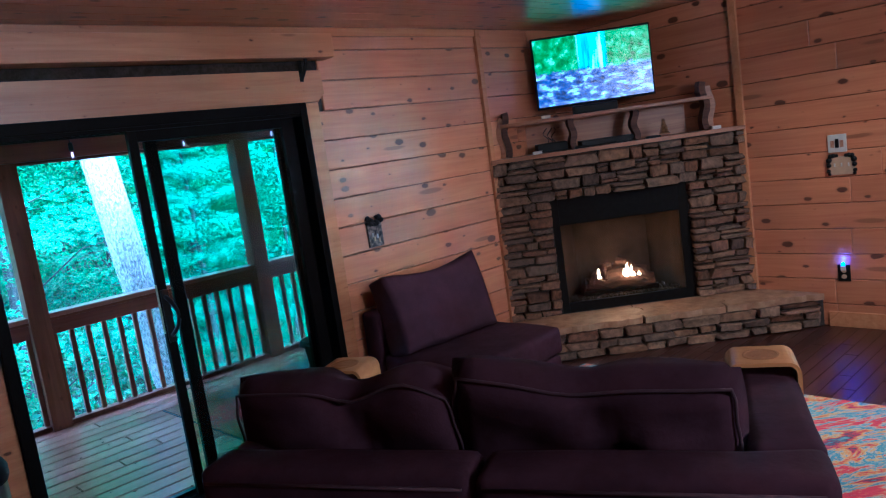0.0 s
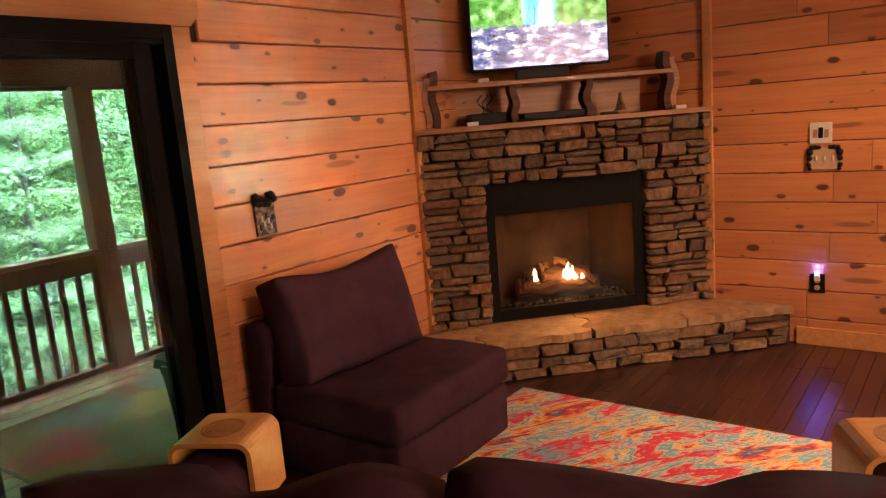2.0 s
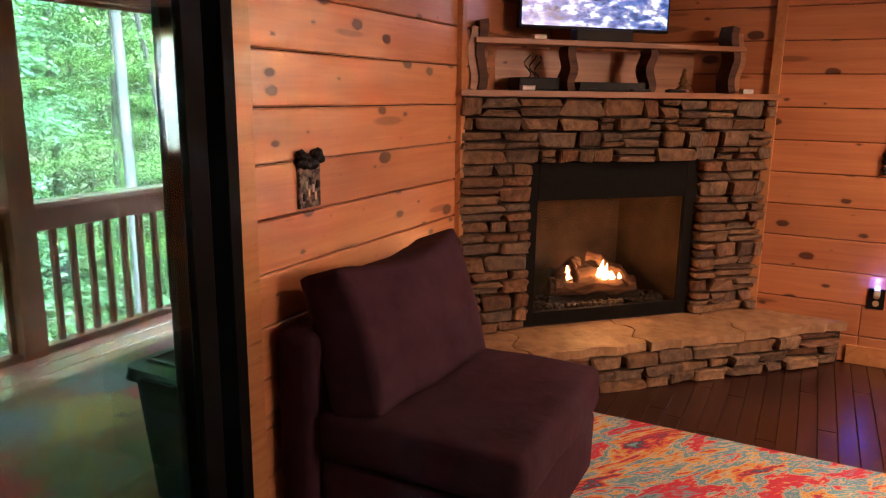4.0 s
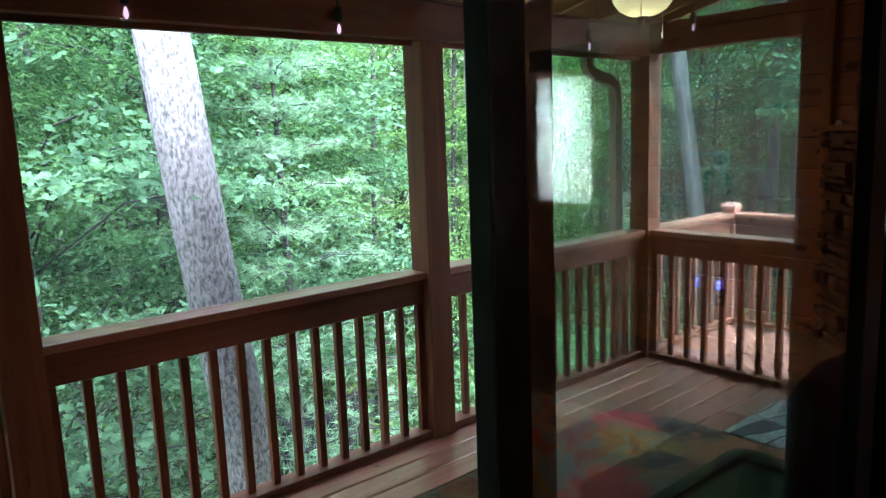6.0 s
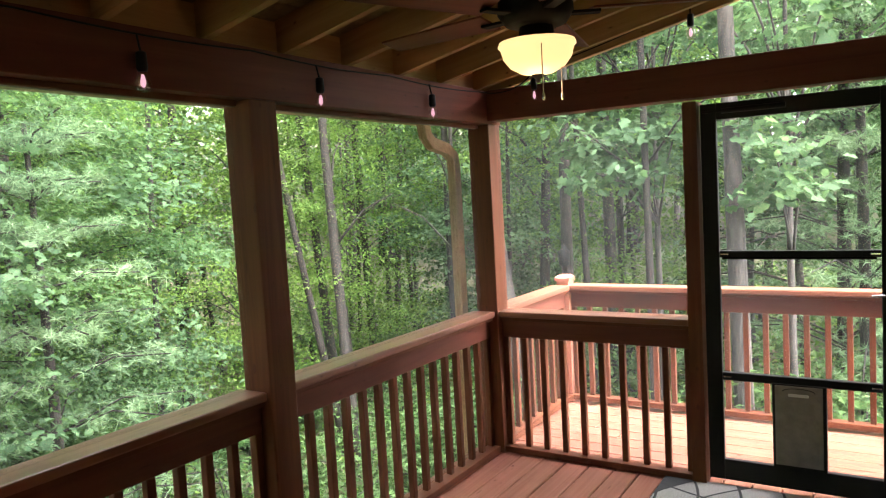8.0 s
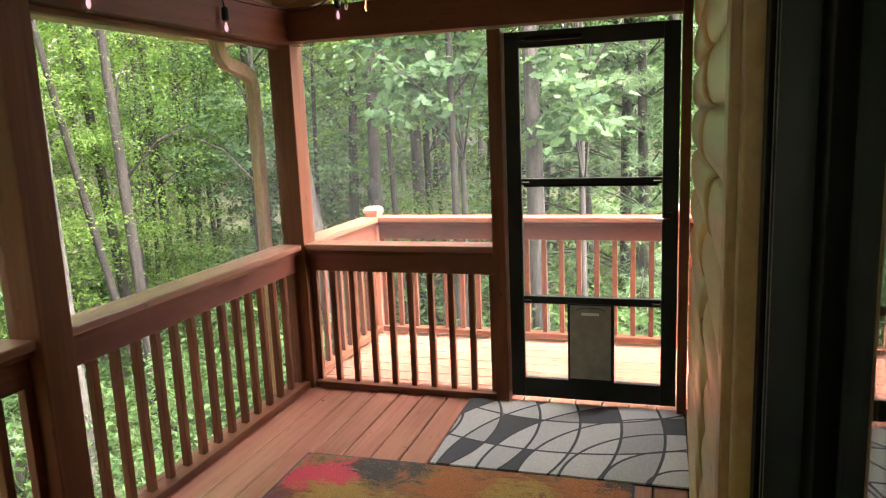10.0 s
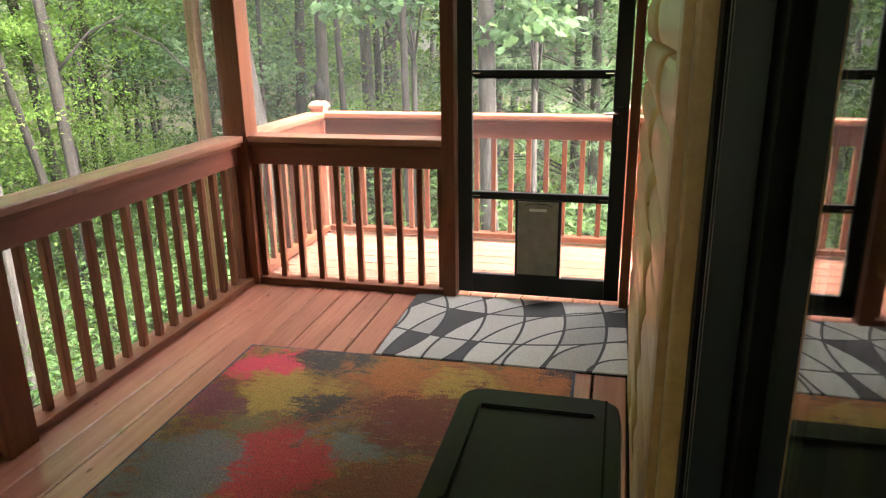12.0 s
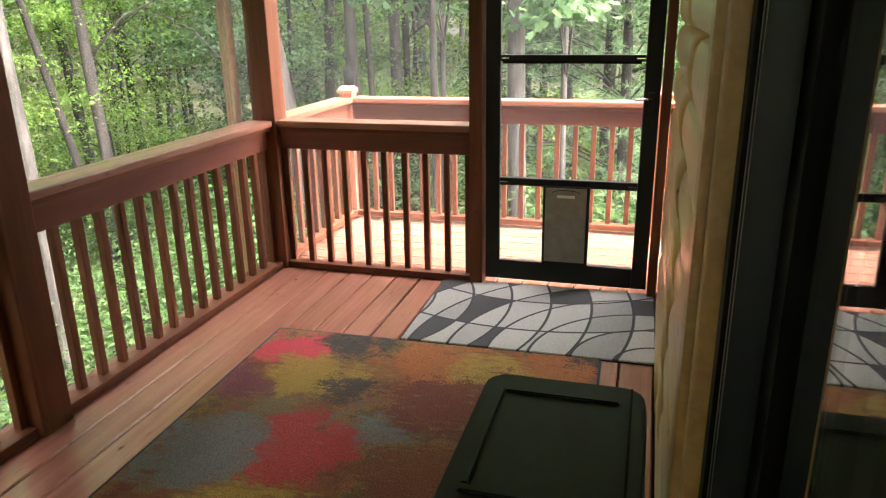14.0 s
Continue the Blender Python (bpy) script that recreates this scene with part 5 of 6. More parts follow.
part("rug_body", slab(-1.16, 1.16, -1.33, 1.33, 0, 0.012, 0.004), RUGIN, rug)
part("binding", slab(-1.168, 1.168, -1.338, 1.338, 0, 0.005, 0.001), PIPING, rug)

# ---- on the walls ----
s = thing("wall_nightlight", "rustic dark metal cut-out switch cover with a ragged top", "switch cover", (3.118, NORTH, 1.245))
part("plate", slab(-0.06, 0.06, -0.014, 0.0, -0.095, 0.075, 0.004), mottled("rusty_cutout", (0.008, 0.007, 0.006), (0.20, 0.155, 0.12), 44, 0.5, 0.3, low=0.42, high=0.58), s)
bm = bmesh.new()
rng = random.Random(5)
for k in range(26):
    bmesh.ops.create_icosphere(bm, subdivisions=1, radius=rng.uniform(0.012, 0.022), matrix=pose(rng.uniform(-0.055, 0.06), -0.012 - 0.01 * rng.random(), rng.uniform(0.055, 0.098), rng.uniform(0, 90), 0, 0))
part("metal_canopy", bm, BLACK, s, "black ragged metal canopy")
for k in range(7):
    px, pz = -0.038 + 0.0127 * k, -0.055 + 0.055 * ((k * 3) % 5) / 4
    part("cut_figure", slab(px - 0.006, px + 0.006, -0.018, -0.013, pz - 0.014, pz + 0.014, 0.002), (BLACK, STEEL, CREAM)[k % 3], s)
s = thing("picture_plate", "square white wall plate with a small dark motif", "wall plate", (EAST, 2.034, 1.37))
part("plate", slab(-0.012, 0.0, -0.06, 0.06, -0.062, 0.062, 0.004), WHITE, s)
part("motif", slab(-0.016, -0.011, -0.012, 0.012, -0.03, 0.032, 0.002), BLACK, s, "small dark figure")
for sy in (-1, 1):
    part("motif", slab(-0.015, -0.011, sy * 0.03 - 0.012, sy * 0.03 + 0.012, -0.028, 0.02, 0.002), mottled("faded_print", (0.35, 0.16, 0.08), (0.55, 0.36, 0.22), 60, 0.6), s)
s = thing("switch_plate", "cream triple switch plate framed by black metal bears", "switch plate", (EAST, 2.012, 1.22))
part("plate", slab(-0.014, 0.0, -0.085, 0.085, -0.068, 0.06, 0.004), CREAM, s)
for k in range(3):
    part("toggle", slab(-0.024, -0.013, -0.05 + 0.045 * k, -0.042 + 0.045 * k, -0.012, 0.012, 0.002), WHITE, s)
for sy in (-1, 1):
    bm = bmesh.new()
    for a, b, r in ((0.082, 0.0, 0.017), (0.08, 0.035, 0.02), (0.07, 0.062, 0.016), (0.05, 0.066, 0.015), (0.03, 0.065, 0.012), (0.084, -0.04, 0.014), (0.08, -0.062, 0.012)):
        bmesh.ops.create_icosphere(bm, subdivisions=2, radius=r, matrix=pose(-0.014, sy * a, b))
    part("metal_ornament", bm, BLACK, s, "black metal ornament", True)
s = thing("wall_outlet", "black duplex outlet plate with a blue plug-in night light", "outlet", (EAST, 2.044, 0.448))
part("plate", slab(-0.008, 0.0, -0.042, 0.042, -0.06, 0.06, 0.003), BLACK, s)
for z0 in (-0.026, 0.018):
    part("socket", lathe([(0.017, 0), (0.017, 0.003), (0.015, 0.004)], 16), CREAM, s, "cream socket").matrix_basis = pose(-0.0081, 0, z0, 0, -90, 0)
part("night_light", slab(-0.03, -0.008, -0.016, 0.016, 0.02, 0.055, 0.005), WHITE, s, "plug-in night light")
part("night_lens", slab(-0.026, -0.012, -0.012, 0.012, 0.056, 0.078, 0.006), glowing("blue_night_lens", (0.10, 0.12, 1.0), 0.35), s, "glowing blue lens")
lamp("night_glow", "POINT", pose(EAST - 0.02, 2.044, 0.55), 0.004, (0.12, 0.14, 1.0), radius=0.012)
lamp("fire_glow", "POINT", pose(4.33 + 0.7071 * (cx + 0.14), NORTH + 0.7071 * (0.14 - cx), FLOOR + zb + 0.2), 0.035, (1.0, 0.40, 0.11), radius=0.06)
s = thing("framed_picture", "light framed picture hanging by the sliding door", "picture", (0.42, NORTH, 2.1))
part("frame", slab(-0.24, 0.24, -0.024, 0.0, -0.14, 0.14, 0.005), MANTEL, s)
part("print", slab(-0.205, 0.205, -0.0275, -0.0245, -0.108, 0.108), mottled("pale_print", (0.42, 0.36, 0.24), (0.60, 0.54, 0.40), 6, 0.6), s, "pale print")

bin_ = thing("trash_can", "brushed steel trash can with a black domed lid", "trash can", (0.60, 3.76, FLOOR))
bm = lathe([(0.155, 0.0), (0.16, 0.015), (0.165, 0.58), (0.165, 0.60)], 32)
part("body", bm, STEEL, bin_, "", True)
part("lid", lathe([(0.172, 0.585), (0.178, 0.60), (0.178, 0.64), (0.165, 0.665), (0.10, 0.678), (0.01, 0.68)], 32), BLACK, bin_, "black plastic lid", True)
part("base_ring", lathe([(0.168, 0.0), (0.17, 0.03), (0.164, 0.04)], 32), BLACK, bin_)
part("pedal", slab(-0.03, 0.03, -0.205, -0.15, 0.008, 0.025, 0.005), BLACK, bin_)
cab = thing("red_cabinet", "glossy red metal cabinet standing by the wall", "cabinet", (0.05, 3.80, FLOOR))
part("body", slab(-0.28, 0.28, -0.2, 0.2, 0.03, 1.11, 0.02), RED, cab)
part("cabinet_door", slab(-0.262, 0.262, -0.222, -0.202, 0.06, 1.09, 0.008), RED, cab)
part("handle", tube([(0.2, -0.223, 0.55), (0.2, -0.25, 0.56), (0.2, -0.25, 0.70), (0.2, -0.223, 0.71)], 0.007, 8), CHROME, cab)
for x, y in ((-0.24, -0.16), (0.24, -0.16), (-0.24, 0.16), (0.24, 0.16)):
    part("foot", slab(x - 0.02, x + 0.02, y - 0.02, y + 0.02, 0, 0.031), BLACK, cab)

# ---- porch things ----
r = thing("outdoor_rug", "worn painterly rug in red, rust, gold and grey on the porch", "rug", (3.43, 5.175, 0.001), 1.2)
part("weave", slab(-1.17, 1.17, -0.775, 0.775, 0, 0.007, 0.002), painted_rug(), r)
part("binding", slab(-1.182, 1.182, -0.787, 0.787, 0, 0.004, 0.001), paint("navy_binding", (0.02, 0.025, 0.05), 0.8), r, "dark navy bound edge")
r = thing("door_mat", "grey mat with sweeping dark arcs before the screen door", "mat", (5.035, 4.775, 0.001), 0.8)
part("mat_body", slab(-0.418, 0.418, -0.585, 0.585, 0, 0.012, 0.004), arched_mat(), r)
part("binding", slab(-0.424, 0.424, -0.591, 0.591, 0, 0.006, 0.001), BLACK, r, "black bound edge")

tote = thing("storage_tote", "dark green plastic storage tote with a snap-on lid", "storage tote", (3.075, 4.45, 0.008))


def tapered(w0, d0, w1, d1, z0, z1, r, parent, name, mat, label=""):
    bm = bmesh.new()
    rings = []
    for w, d, z in ((w0, d0, z0), (w1, d1, z1)):
        ring = []
        for cx_, cy_, a0 in ((1, 1, 0), (-1, 1, 90), (-1, -1, 180), (1, -1, 270)):
            for k in range(6):
                a = radians(a0 + 18 * k)
                ring.append(bm.verts.new((cx_ * (w / 2 - r) + r * math.cos(a), cy_ * (d / 2 - r) + r * math.sin(a), z)))
        rings.append(ring)
    n = len(rings[0])
    for k in range(n):
        bm.faces.new((rings[0][k], rings[0][(k + 1) % n], rings[1][(k + 1) % n], rings[1][k]))
    bm.faces.new(rings[0][::-1])
    bm.faces.new(rings[1])
    return part(name, bm, mat, parent, label)


tapered(0.50, 0.31, 0.575, 0.365, 0, 0.50, 0.05, tote, "tub", TOTE)
for k in range(4):
    part("rib", slab(-0.2 + 0.13 * k, -0.185 + 0.13 * k, 0.165, 0.186, 0.05, 0.47, 0.004), TOTE, tote)
lid = tapered(0.63, 0.425, 0.61, 0.41, 0.495, 0.54, 0.06, tote, "lid", TOTE, "matt lid with a raised rim and handle flaps")
bm = bmesh.new()
for sx0, sx1, sy0, sy1 in ((-0.20, 0.225, 0.145, 0.165), (-0.20, 0.225, -0.165, -0.145), (-0.225, -0.20, -0.165, 0.165), (0.205, 0.225, -0.145, 0.145)):
    box(bm, sx0, sx1, sy0, sy1, 0.539, 0.549)
bmesh.ops.bevel(bm, geom=bm.edges[:], offset=0.004, segments=2, affect="EDGES")
part("rim", bm, TOTE, lid)
for y in (-0.172,):
    part("flap_groove", slab(-0.30, 0.30, y - 0.003, y + 0.003, 0.538, 0.5415), SOOT, lid)
part("flap", slab(0.297, 0.325, -0.09, 0.09, 0.47, 0.52, 0.008), TOTE, lid)
part("flap", slab(-0.325, -0.297, -0.09, 0.09, 0.47, 0.52, 0.008), TOTE, lid)

# ceiling fan with a bowl light
FX, FY = 3.70, 5.25
fan = thing("ceiling_fan", "dark bronze ceiling fan with a glowing bowl light", "ceiling fan", (FX, FY, -0.045))
part("canopy", lathe([(0.05, roof_z(FY) + 0.075), (0.075, roof_z(FY) + 0.055), (0.075, 2.36), (0.04, 2.34)], 24), SOOT, fan, "", True)
part("motor", lathe([(0.06, 2.345), (0.12, 2.33), (0.125, 2.27), (0.10, 2.235), (0.065, 2.225)], 28), SOOT, fan, "", True)
part("light_fitter", lathe([(0.055, 2.226), (0.06, 2.19), (0.085, 2.18), (0.085, 2.165)], 24), SOOT, fan, "", True)
m, nt, bsdf = material("frosted_bowl")
bsdf.inputs["Base Color"].default_value = (0.85, 0.66, 0.40, 1)
bsdf.inputs["Roughness"].default_value = 0.35
bsdf.inputs["Emission Color"].default_value = (1.0, 0.62, 0.27, 1)
bsdf.inputs["Emission Strength"].default_value = 0.052
part("bowl", lathe([(0.124, 2.178), (0.128, 2.165), (0.120, 2.158), (0.113, 2.128), (0.09, 2.098), (0.054, 2.078), (0.014, 2.07)], 36), m, fan, "frosted amber glass bowl", True)
part("finial", lathe([(0.022, 2.078), (0.022, 2.068), (0.008, 2.058), (0.008, 2.05), (0.003, 2.045)], 14), SOOT, fan, "", True)
blade = None
for k in range(5):
    a = -62 + 72 * k
    arm = part("blade_arm", slab(0.09, 0.21, -0.02, 0.02, 2.258, 2.268, 0.003), SOOT, fan)
    arm.rotation_euler = (0, 0, radians(a))
    bm = slab(0.18, 0.66, -0.062, 0.062, -0.004, 0.004, 0.0035)
    for v in bm.verts:
        if v.co.x > 0.6:
            v.co.y *= 0.82
    b = part("blade", bm, BEAM, fan, "brown wooden fan blade")
    b.matrix_basis = pose(0, 0, 2.275, 0, 0, a) @ pose(0, 0, 0, 11, 0, 0)
for x, y, l in ((-0.10, -0.06, 0.17), (0.03, -0.07, 0.16)):
    part("pull_chain", rod((x, y, 2.165), (x, y, 2.165 - l), 0.0022, sides=5), CHROME, fan)
    part("chain_bob", lathe([(0.004, 0), (0.006, 0.012), (0.003, 0.024)], 8, (x, y, 2.165 - l - 0.02)), CHROME, fan)
lamp("fan_light", "POINT", pose(FX, FY, 1.97), 0.05, (1.0, 0.66, 0.34), radius=0.07)

# string lights along the beams
cord = thing("string_light_cord", "black cord of the string lights stapled along the beam", "light cord")
anchors = [(-1.0 + 0.905 * k, 6.374, 2.25) for k in range(8)] + [(5.415, 6.2, 2.25), (5.415, 6.045, 2.34), (5.49, 5.172, 2.575), (5.49, 4.4, 2.68)]
pts = []
for a, b in zip(anchors, anchors[1:]):
    for k in range(8):
        u = k / 8
        p = Vector(a).lerp(Vector(b), u)
        pts.append(p - Vector((0, 0, 0.014 * math.sin(math.pi * u))))
part("cord", tube(pts + [anchors[-1]], 0.0035, 6), BLACK, cord)
BULB_GLASS = clear_glass("bulb_glass", (0.95, 0.9, 0.88), 0.3)
FIL = glowing("tinted_filament", (0.75, 0.42, 0.55), 0.05)
for k, (x, y, z) in enumerate([(2.10, 6.35, 2.13), (3.01, 6.35, 2.13), (3.88, 6.35, 2.135), (4.77, 6.35, 2.14), (1.2, 6.35, 2.13), (0.3, 6.35, 2.13), (5.40, 6.045, 2.25), (5.49, 5.172, 2.48)]):
    b = thing("string_bulb", "clear globe string bulb in a black socket", "light bulb", (x, y, z), group="string bulbs")
    part("socket", lathe([(0.012, 0.045), (0.017, 0.04), (0.019, -0.01), (0.015, -0.02)], 14), BLACK, b, "black socket", True)
    part("drop_cord", rod((0, 0.0, 0.04), (0, 0.015 if y > 6 else 0, 0.10), 0.004, sides=6), BLACK, b)
    g = part("globe", lathe([(0.013, -0.018), (0.022, -0.04), (0.026, -0.058), (0.021, -0.078), (0.008, -0.088)], 16), BULB_GLASS, b, "clear glass globe", True)
    g.visible_shadow = False
    part("filament", lathe([(0.004, -0.03), (0.009, -0.05), (0.009, -0.062), (0.003, -0.072)], 8), FIL, b, "faintly glowing filament", True)

# gutter downspout
dsn = thing("downspout", "tan corrugated downspout beside the corner post", "downspout", (0, 0, 0))
pts = [(5.05, 0, 2.22), (5.05, 0, 2.06), (5.065, 0, 2.0), (5.12, 0, 1.955), (5.28, 0, 1.925), (5.355, 0, 1.88), (5.37, 0, 1.80), (5.37, 0, 0.8), (5.37, 0, -2.4)]
COPPER = mottled("tan_enamel", (0.36, 0.21, 0.10), (0.48, 0.30, 0.15), 30, 0.45)
o = part("pipe", sweep(pts, 0.055, 0.065), COPPER, dsn)
o.location.y = 6.60
for k in range(3):
    o = part("corrugation", sweep([(x, 0, z) for x, _, z in pts], 0.008, 0.072), COPPER, dsn)
    o.location.y = 6.58 + 0.02 * k
gut = thing("gutter", "tan gutter along the porch eave", "gutter", (0, 0, 0))
part("trough", slab(-5.5, 5.85, 7.0, 7.12, 2.14, 2.25, 0.01), COPPER, gut)
part("outlet", slab(5.015, 5.085, 6.58, 7.02, 2.19, 2.24, 0.006), COPPER, gut)

hook = thing("door_hook", "small grey metal hook post by the sliding door", "bracket", (2.66, 4.215, 0.0))
part("plate", slab(-0.02, 0.05, -0.018, 0.018, 0.0, 0.17, 0.004), mottled("galvanised", (0.20, 0.21, 0.20), (0.32, 0.33, 0.32), 40, 0.5, 0.6), hook)
part("arm", slab(-0.05, 0.03, -0.012, 0.03, 0.14, 0.165, 0.004), STEEL, hook)


# ---- outside: ground and woods ----


def ground_z(x, y):
    n = 0.25 * noise.noise(Vector((x * 0.15, y * 0.15, 0)))
    drop = -2.7 - 0.10 * min(max(y - 7, 0), 8) + 0.17 * min(max(y - 16, 0), 60)
    east = 0.13 * min(max(x - 7.5, 0), 9) + 0.12 * min(max(x - 20, 0), 60)
    return drop + east + n


bm = bmesh.new()
steps = [-300, -150, -80, -45] + [-30 + 2.0 * i for i in range(41)] + [62, 80, 120, 200, 300]
grid = [[bm.verts.new((x, y, ground_z(x, y))) for y in steps] for x in steps]
for i in range(len(steps) - 1):
    for j in range(len(steps) - 1):
        bm.faces.new((grid[i][j], grid[i + 1][j], grid[i + 1][j + 1], grid[i][j + 1]))
tagged(part("ground", bm, SOIL, None, "", True), "leaf-littered forest slope falling away from the porch", "ground", kind="structure")

gen = np.random.default_rng(7)


def leaf_mesh(name, centres, normals, size, mat, slim=0.5, lobed=False):
    """Folded leaves, one small mesh island each, at the centres."""
    n = len(centres)
    nrm = normals / np.linalg.norm(normals, axis=1, keepdims=True)
    ref = gen.normal(size=(n, 3))
    d = np.cross(nrm, ref)
    d /= np.linalg.norm(d, axis=1, keepdims=True)
    s = np.cross(nrm, d)
    L = size * gen.uniform(0.65, 1.25, n)[:, None]
    if lobed:
        shape = [(-0.5, 0, 0), (-0.12, 0.36, 0.10), (0.0, 0.17, 0.03), (0.22, 0.30, 0.06), (0.5, 0, -0.04), (0.22, -0.30, 0.06), (0.0, -0.17, 0.03), (-0.12, -0.36, 0.10)]
        faces = [(0, 6, 2, 1), (0, 7, 6), (2, 6, 4, 3), (6, 5, 4)]
    else:
        shape = [(-0.5, 0, 0), (0.0, slim * 0.5, 0.09), (0.5, 0, -0.05), (0.0, -slim * 0.5, 0.09)]
        faces = [(0, 2, 1), (0, 3, 2)]
    k = len(shape)
    verts = np.concatenate([(centres + L * (a * d + b * s + c * nrm))[:, None, :] for a, b, c in shape], axis=1).reshape(-1, 3)
    base = np.arange(n)[:, None] * k
    polys = []
    for f in faces:
        polys += (base + np.array(f)[None, :]).tolist()
    me = bpy.data.meshes.new(name)
    me.from_pydata(verts.tolist(), [], polys)
    me.materials.append(mat)
    return me


def sprays(centre, radii, count, per, spread, flat=0.2, shell=0.5):
    """Leaf places in flattened sprays spread through an uneven ellipsoid."""
    u = gen.normal(size=(count, 3))
    u /= np.linalg.norm(u, axis=1, keepdims=True)
    rad = gen.uniform(shell, 1.0, (count, 1)) ** 0.7
    mid = np.array(centre) + u * rad * np.array(radii)
    off = gen.normal(size=(count, per, 3)) * np.array([spread, spread, spread * flat])
    pts = mid[:, None, :] + off
    pts[..., 2] -= 0.35 * (off[..., 0] ** 2 + off[..., 1] ** 2)
    nr = gen.normal(size=(count * per, 3)) * 0.5 + np.array([0, 0, 1.0]) + np.repeat(u, per, axis=0) * 0.35
    return pts.reshape(-1, 3), nr, mid


def trunk_bm(height, r0, r1, lean, seed, limbs=(), sides=12, knobs=0.05):
    pts = [Vector((lean[0] * u + 0.12 * math.sin(2.3 * u + seed) * u, lean[1] * u, height * u)) for u in [k / 12 for k in range(13)]]
    bm = tube(pts, lambda u: r1 + (r0 - r1) * (1 - u) ** 0.9 + (0.35 * r0 * max(0, 0.06 - u) / 0.06), sides)
    for v in bm.verts:
        v.co += Vector((noise.noise(v.co * 3 + Vector((seed, 0, 0))), noise.noise(v.co * 3 + Vector((0, seed, 9))), 0)) * knobs * r0 * 3
    for at, to, r in limbs:
        a, b = Vector(at), Vector(to)
        mid = a.lerp(b, 0.5) + Vector((0, 0, 0.12 * (b - a).length))
        tube([a, a.lerp(mid, 0.6), mid, mid.lerp(b, 0.6), b], lambda u: r * (1 - 0.8 * u) + 0.006, 6, bm)
    return bm


def broadleaf(name, label, height, crown_at, radii, mat, bark, r0, seed, count, per, spread, size, lobed=False):
    t = thing(name, label, "tree", group="woodland trees")
    pts, nr, mids = sprays((0, 0, crown_at), radii, count, per, spread)
    limbs = []
    for m in mids[::max(1, count // 22)]:
        z0 = max(0.8, min(height * 0.85, m[2] - 0.4 * math.hypot(m[0], m[1])))
        limbs.append(((0.0, 0.0, z0), tuple(m), r0 * 0.07))
    part("trunk", trunk_bm(height, r0, r0 * 0.3, (0.25 * math.sin(seed), 0.3 * math.cos(seed)), seed, limbs), bark, t, "", True)
    cr = new("crown", leaf_mesh("crown", pts, nr, size, mat, 0.55, lobed))
    cr.parent = t
    return t


def white_pine(name, label, height, r0, seed, tiers=13):
    t = thing(name, label, "tree", group="woodland trees")
    limbs, cs, ds = [], [], []
    for k in range(tiers):
        z = 0.8 + (height - 1.2) * k / (tiers - 1)
        reach = 2.6 * (1 - 0.75 * k / tiers)
        for b in range(6):
            a = 2 * math.pi * (b + 0.4 * k) / 6 + 0.4 * math.sin(seed + 3 * b + k)
            tip = Vector((reach * math.cos(a), reach * math.sin(a), z + 0.25))
            limbs.append(((0, 0, z), tuple(tip), 0.009))
            for j in range(16):
                u = 0.18 + 0.82 * j / 15
                c = Vector((0, 0, z)).lerp(tip, u) + Vector((gen.normal() * 0.20, gen.normal() * 0.20, gen.normal() * 0.07 + 0.12 * math.sin(math.pi * u)))
                for q in range(30):
                    w = Vector((gen.normal(), gen.normal(), gen.normal() * 0.7 + 0.35)).normalized()
                    cs.append(c)
                    ds.append(w)
    part("trunk", trunk_bm(height, r0, 0.03, (0.1, 0.1), seed, limbs), DARKBARK, t, "", True)
    c, d = np.array(cs), np.array(ds)
    side = np.cross(d, gen.normal(size=d.shape))
    side /= np.linalg.norm(side, axis=1, keepdims=True)
    L = gen.uniform(0.11, 0.19, len(c))[:, None]
    verts = np.stack([c - side * 0.0065, c + side * 0.0065, c + d * L - np.array([0, 0, 1.0]) * L * 0.2], axis=1).reshape(-1, 3)
    me = bpy.data.meshes.new("needles")
    me.from_pydata(verts.tolist(), [], (np.arange(len(c))[:, None] * 3 + np.arange(3)[None]).tolist())
    me.materials.append(NEEDLE)
    cr = new("crown", me)
    cr.parent = t
    return t


kinds = [
    broadleaf("maple_tree", "broad-leaved green tree with layered sprays", 9.0, 4.6, (2.5, 2.5, 3.4), LEAF_A, DARKBARK, 0.11, 1, 230, 150, 0.29, 0.068),
    broadleaf("oak_tree", "oak tree with large bluish-green lobed leaves", 9.5, 5.0, (2.7, 2.7, 3.6), LEAF_C, DARKBARK, 0.12, 2, 220, 76, 0.27, 0.098, True),
    broadleaf("young_tree", "slender yellow-green young tree", 8.5, 4.6, (2.0, 2.0, 3.8), LEAF_B, DARKBARK, 0.07, 3, 230, 140, 0.28, 0.062),
    broadleaf("forest_tree", "tall forest tree with a dense dark green crown", 13.0, 7.0, (3.2, 3.2, 5.6), LEAF_A, DARKBARK, 0.16, 4, 260, 70, 0.42, 0.115),
    broadleaf("hickory_tree", "leafy mid-green woodland tree", 12.0, 6.2, (3.0, 3.0, 5.2), LEAF_C, BARK, 0.13, 5, 260, 70, 0.40, 0.108),
    broadleaf("poplar_tree", "light green woodland tree with a loose crown", 13.0, 6.6, (2.8, 2.8, 5.8), LEAF_B, BARK, 0.12, 6, 260, 70, 0.40, 0.104),
]
pine = white_pine("white_pine", "soft-needled pale green pine", 8.5, 0.11, 1)
shrub = thing("shrub", "low leafy shrub on the slope", "shrub", group="woodland shrubs")
pts, nr, mids = sprays((0, 0, 0.7), (1.2, 1.2, 0.8), 60, 42, 0.22, 0.3, 0.3)
o = new("crown", leaf_mesh("leaves", pts, nr, 0.085, LEAF_A, 0.6))
o.parent = shrub
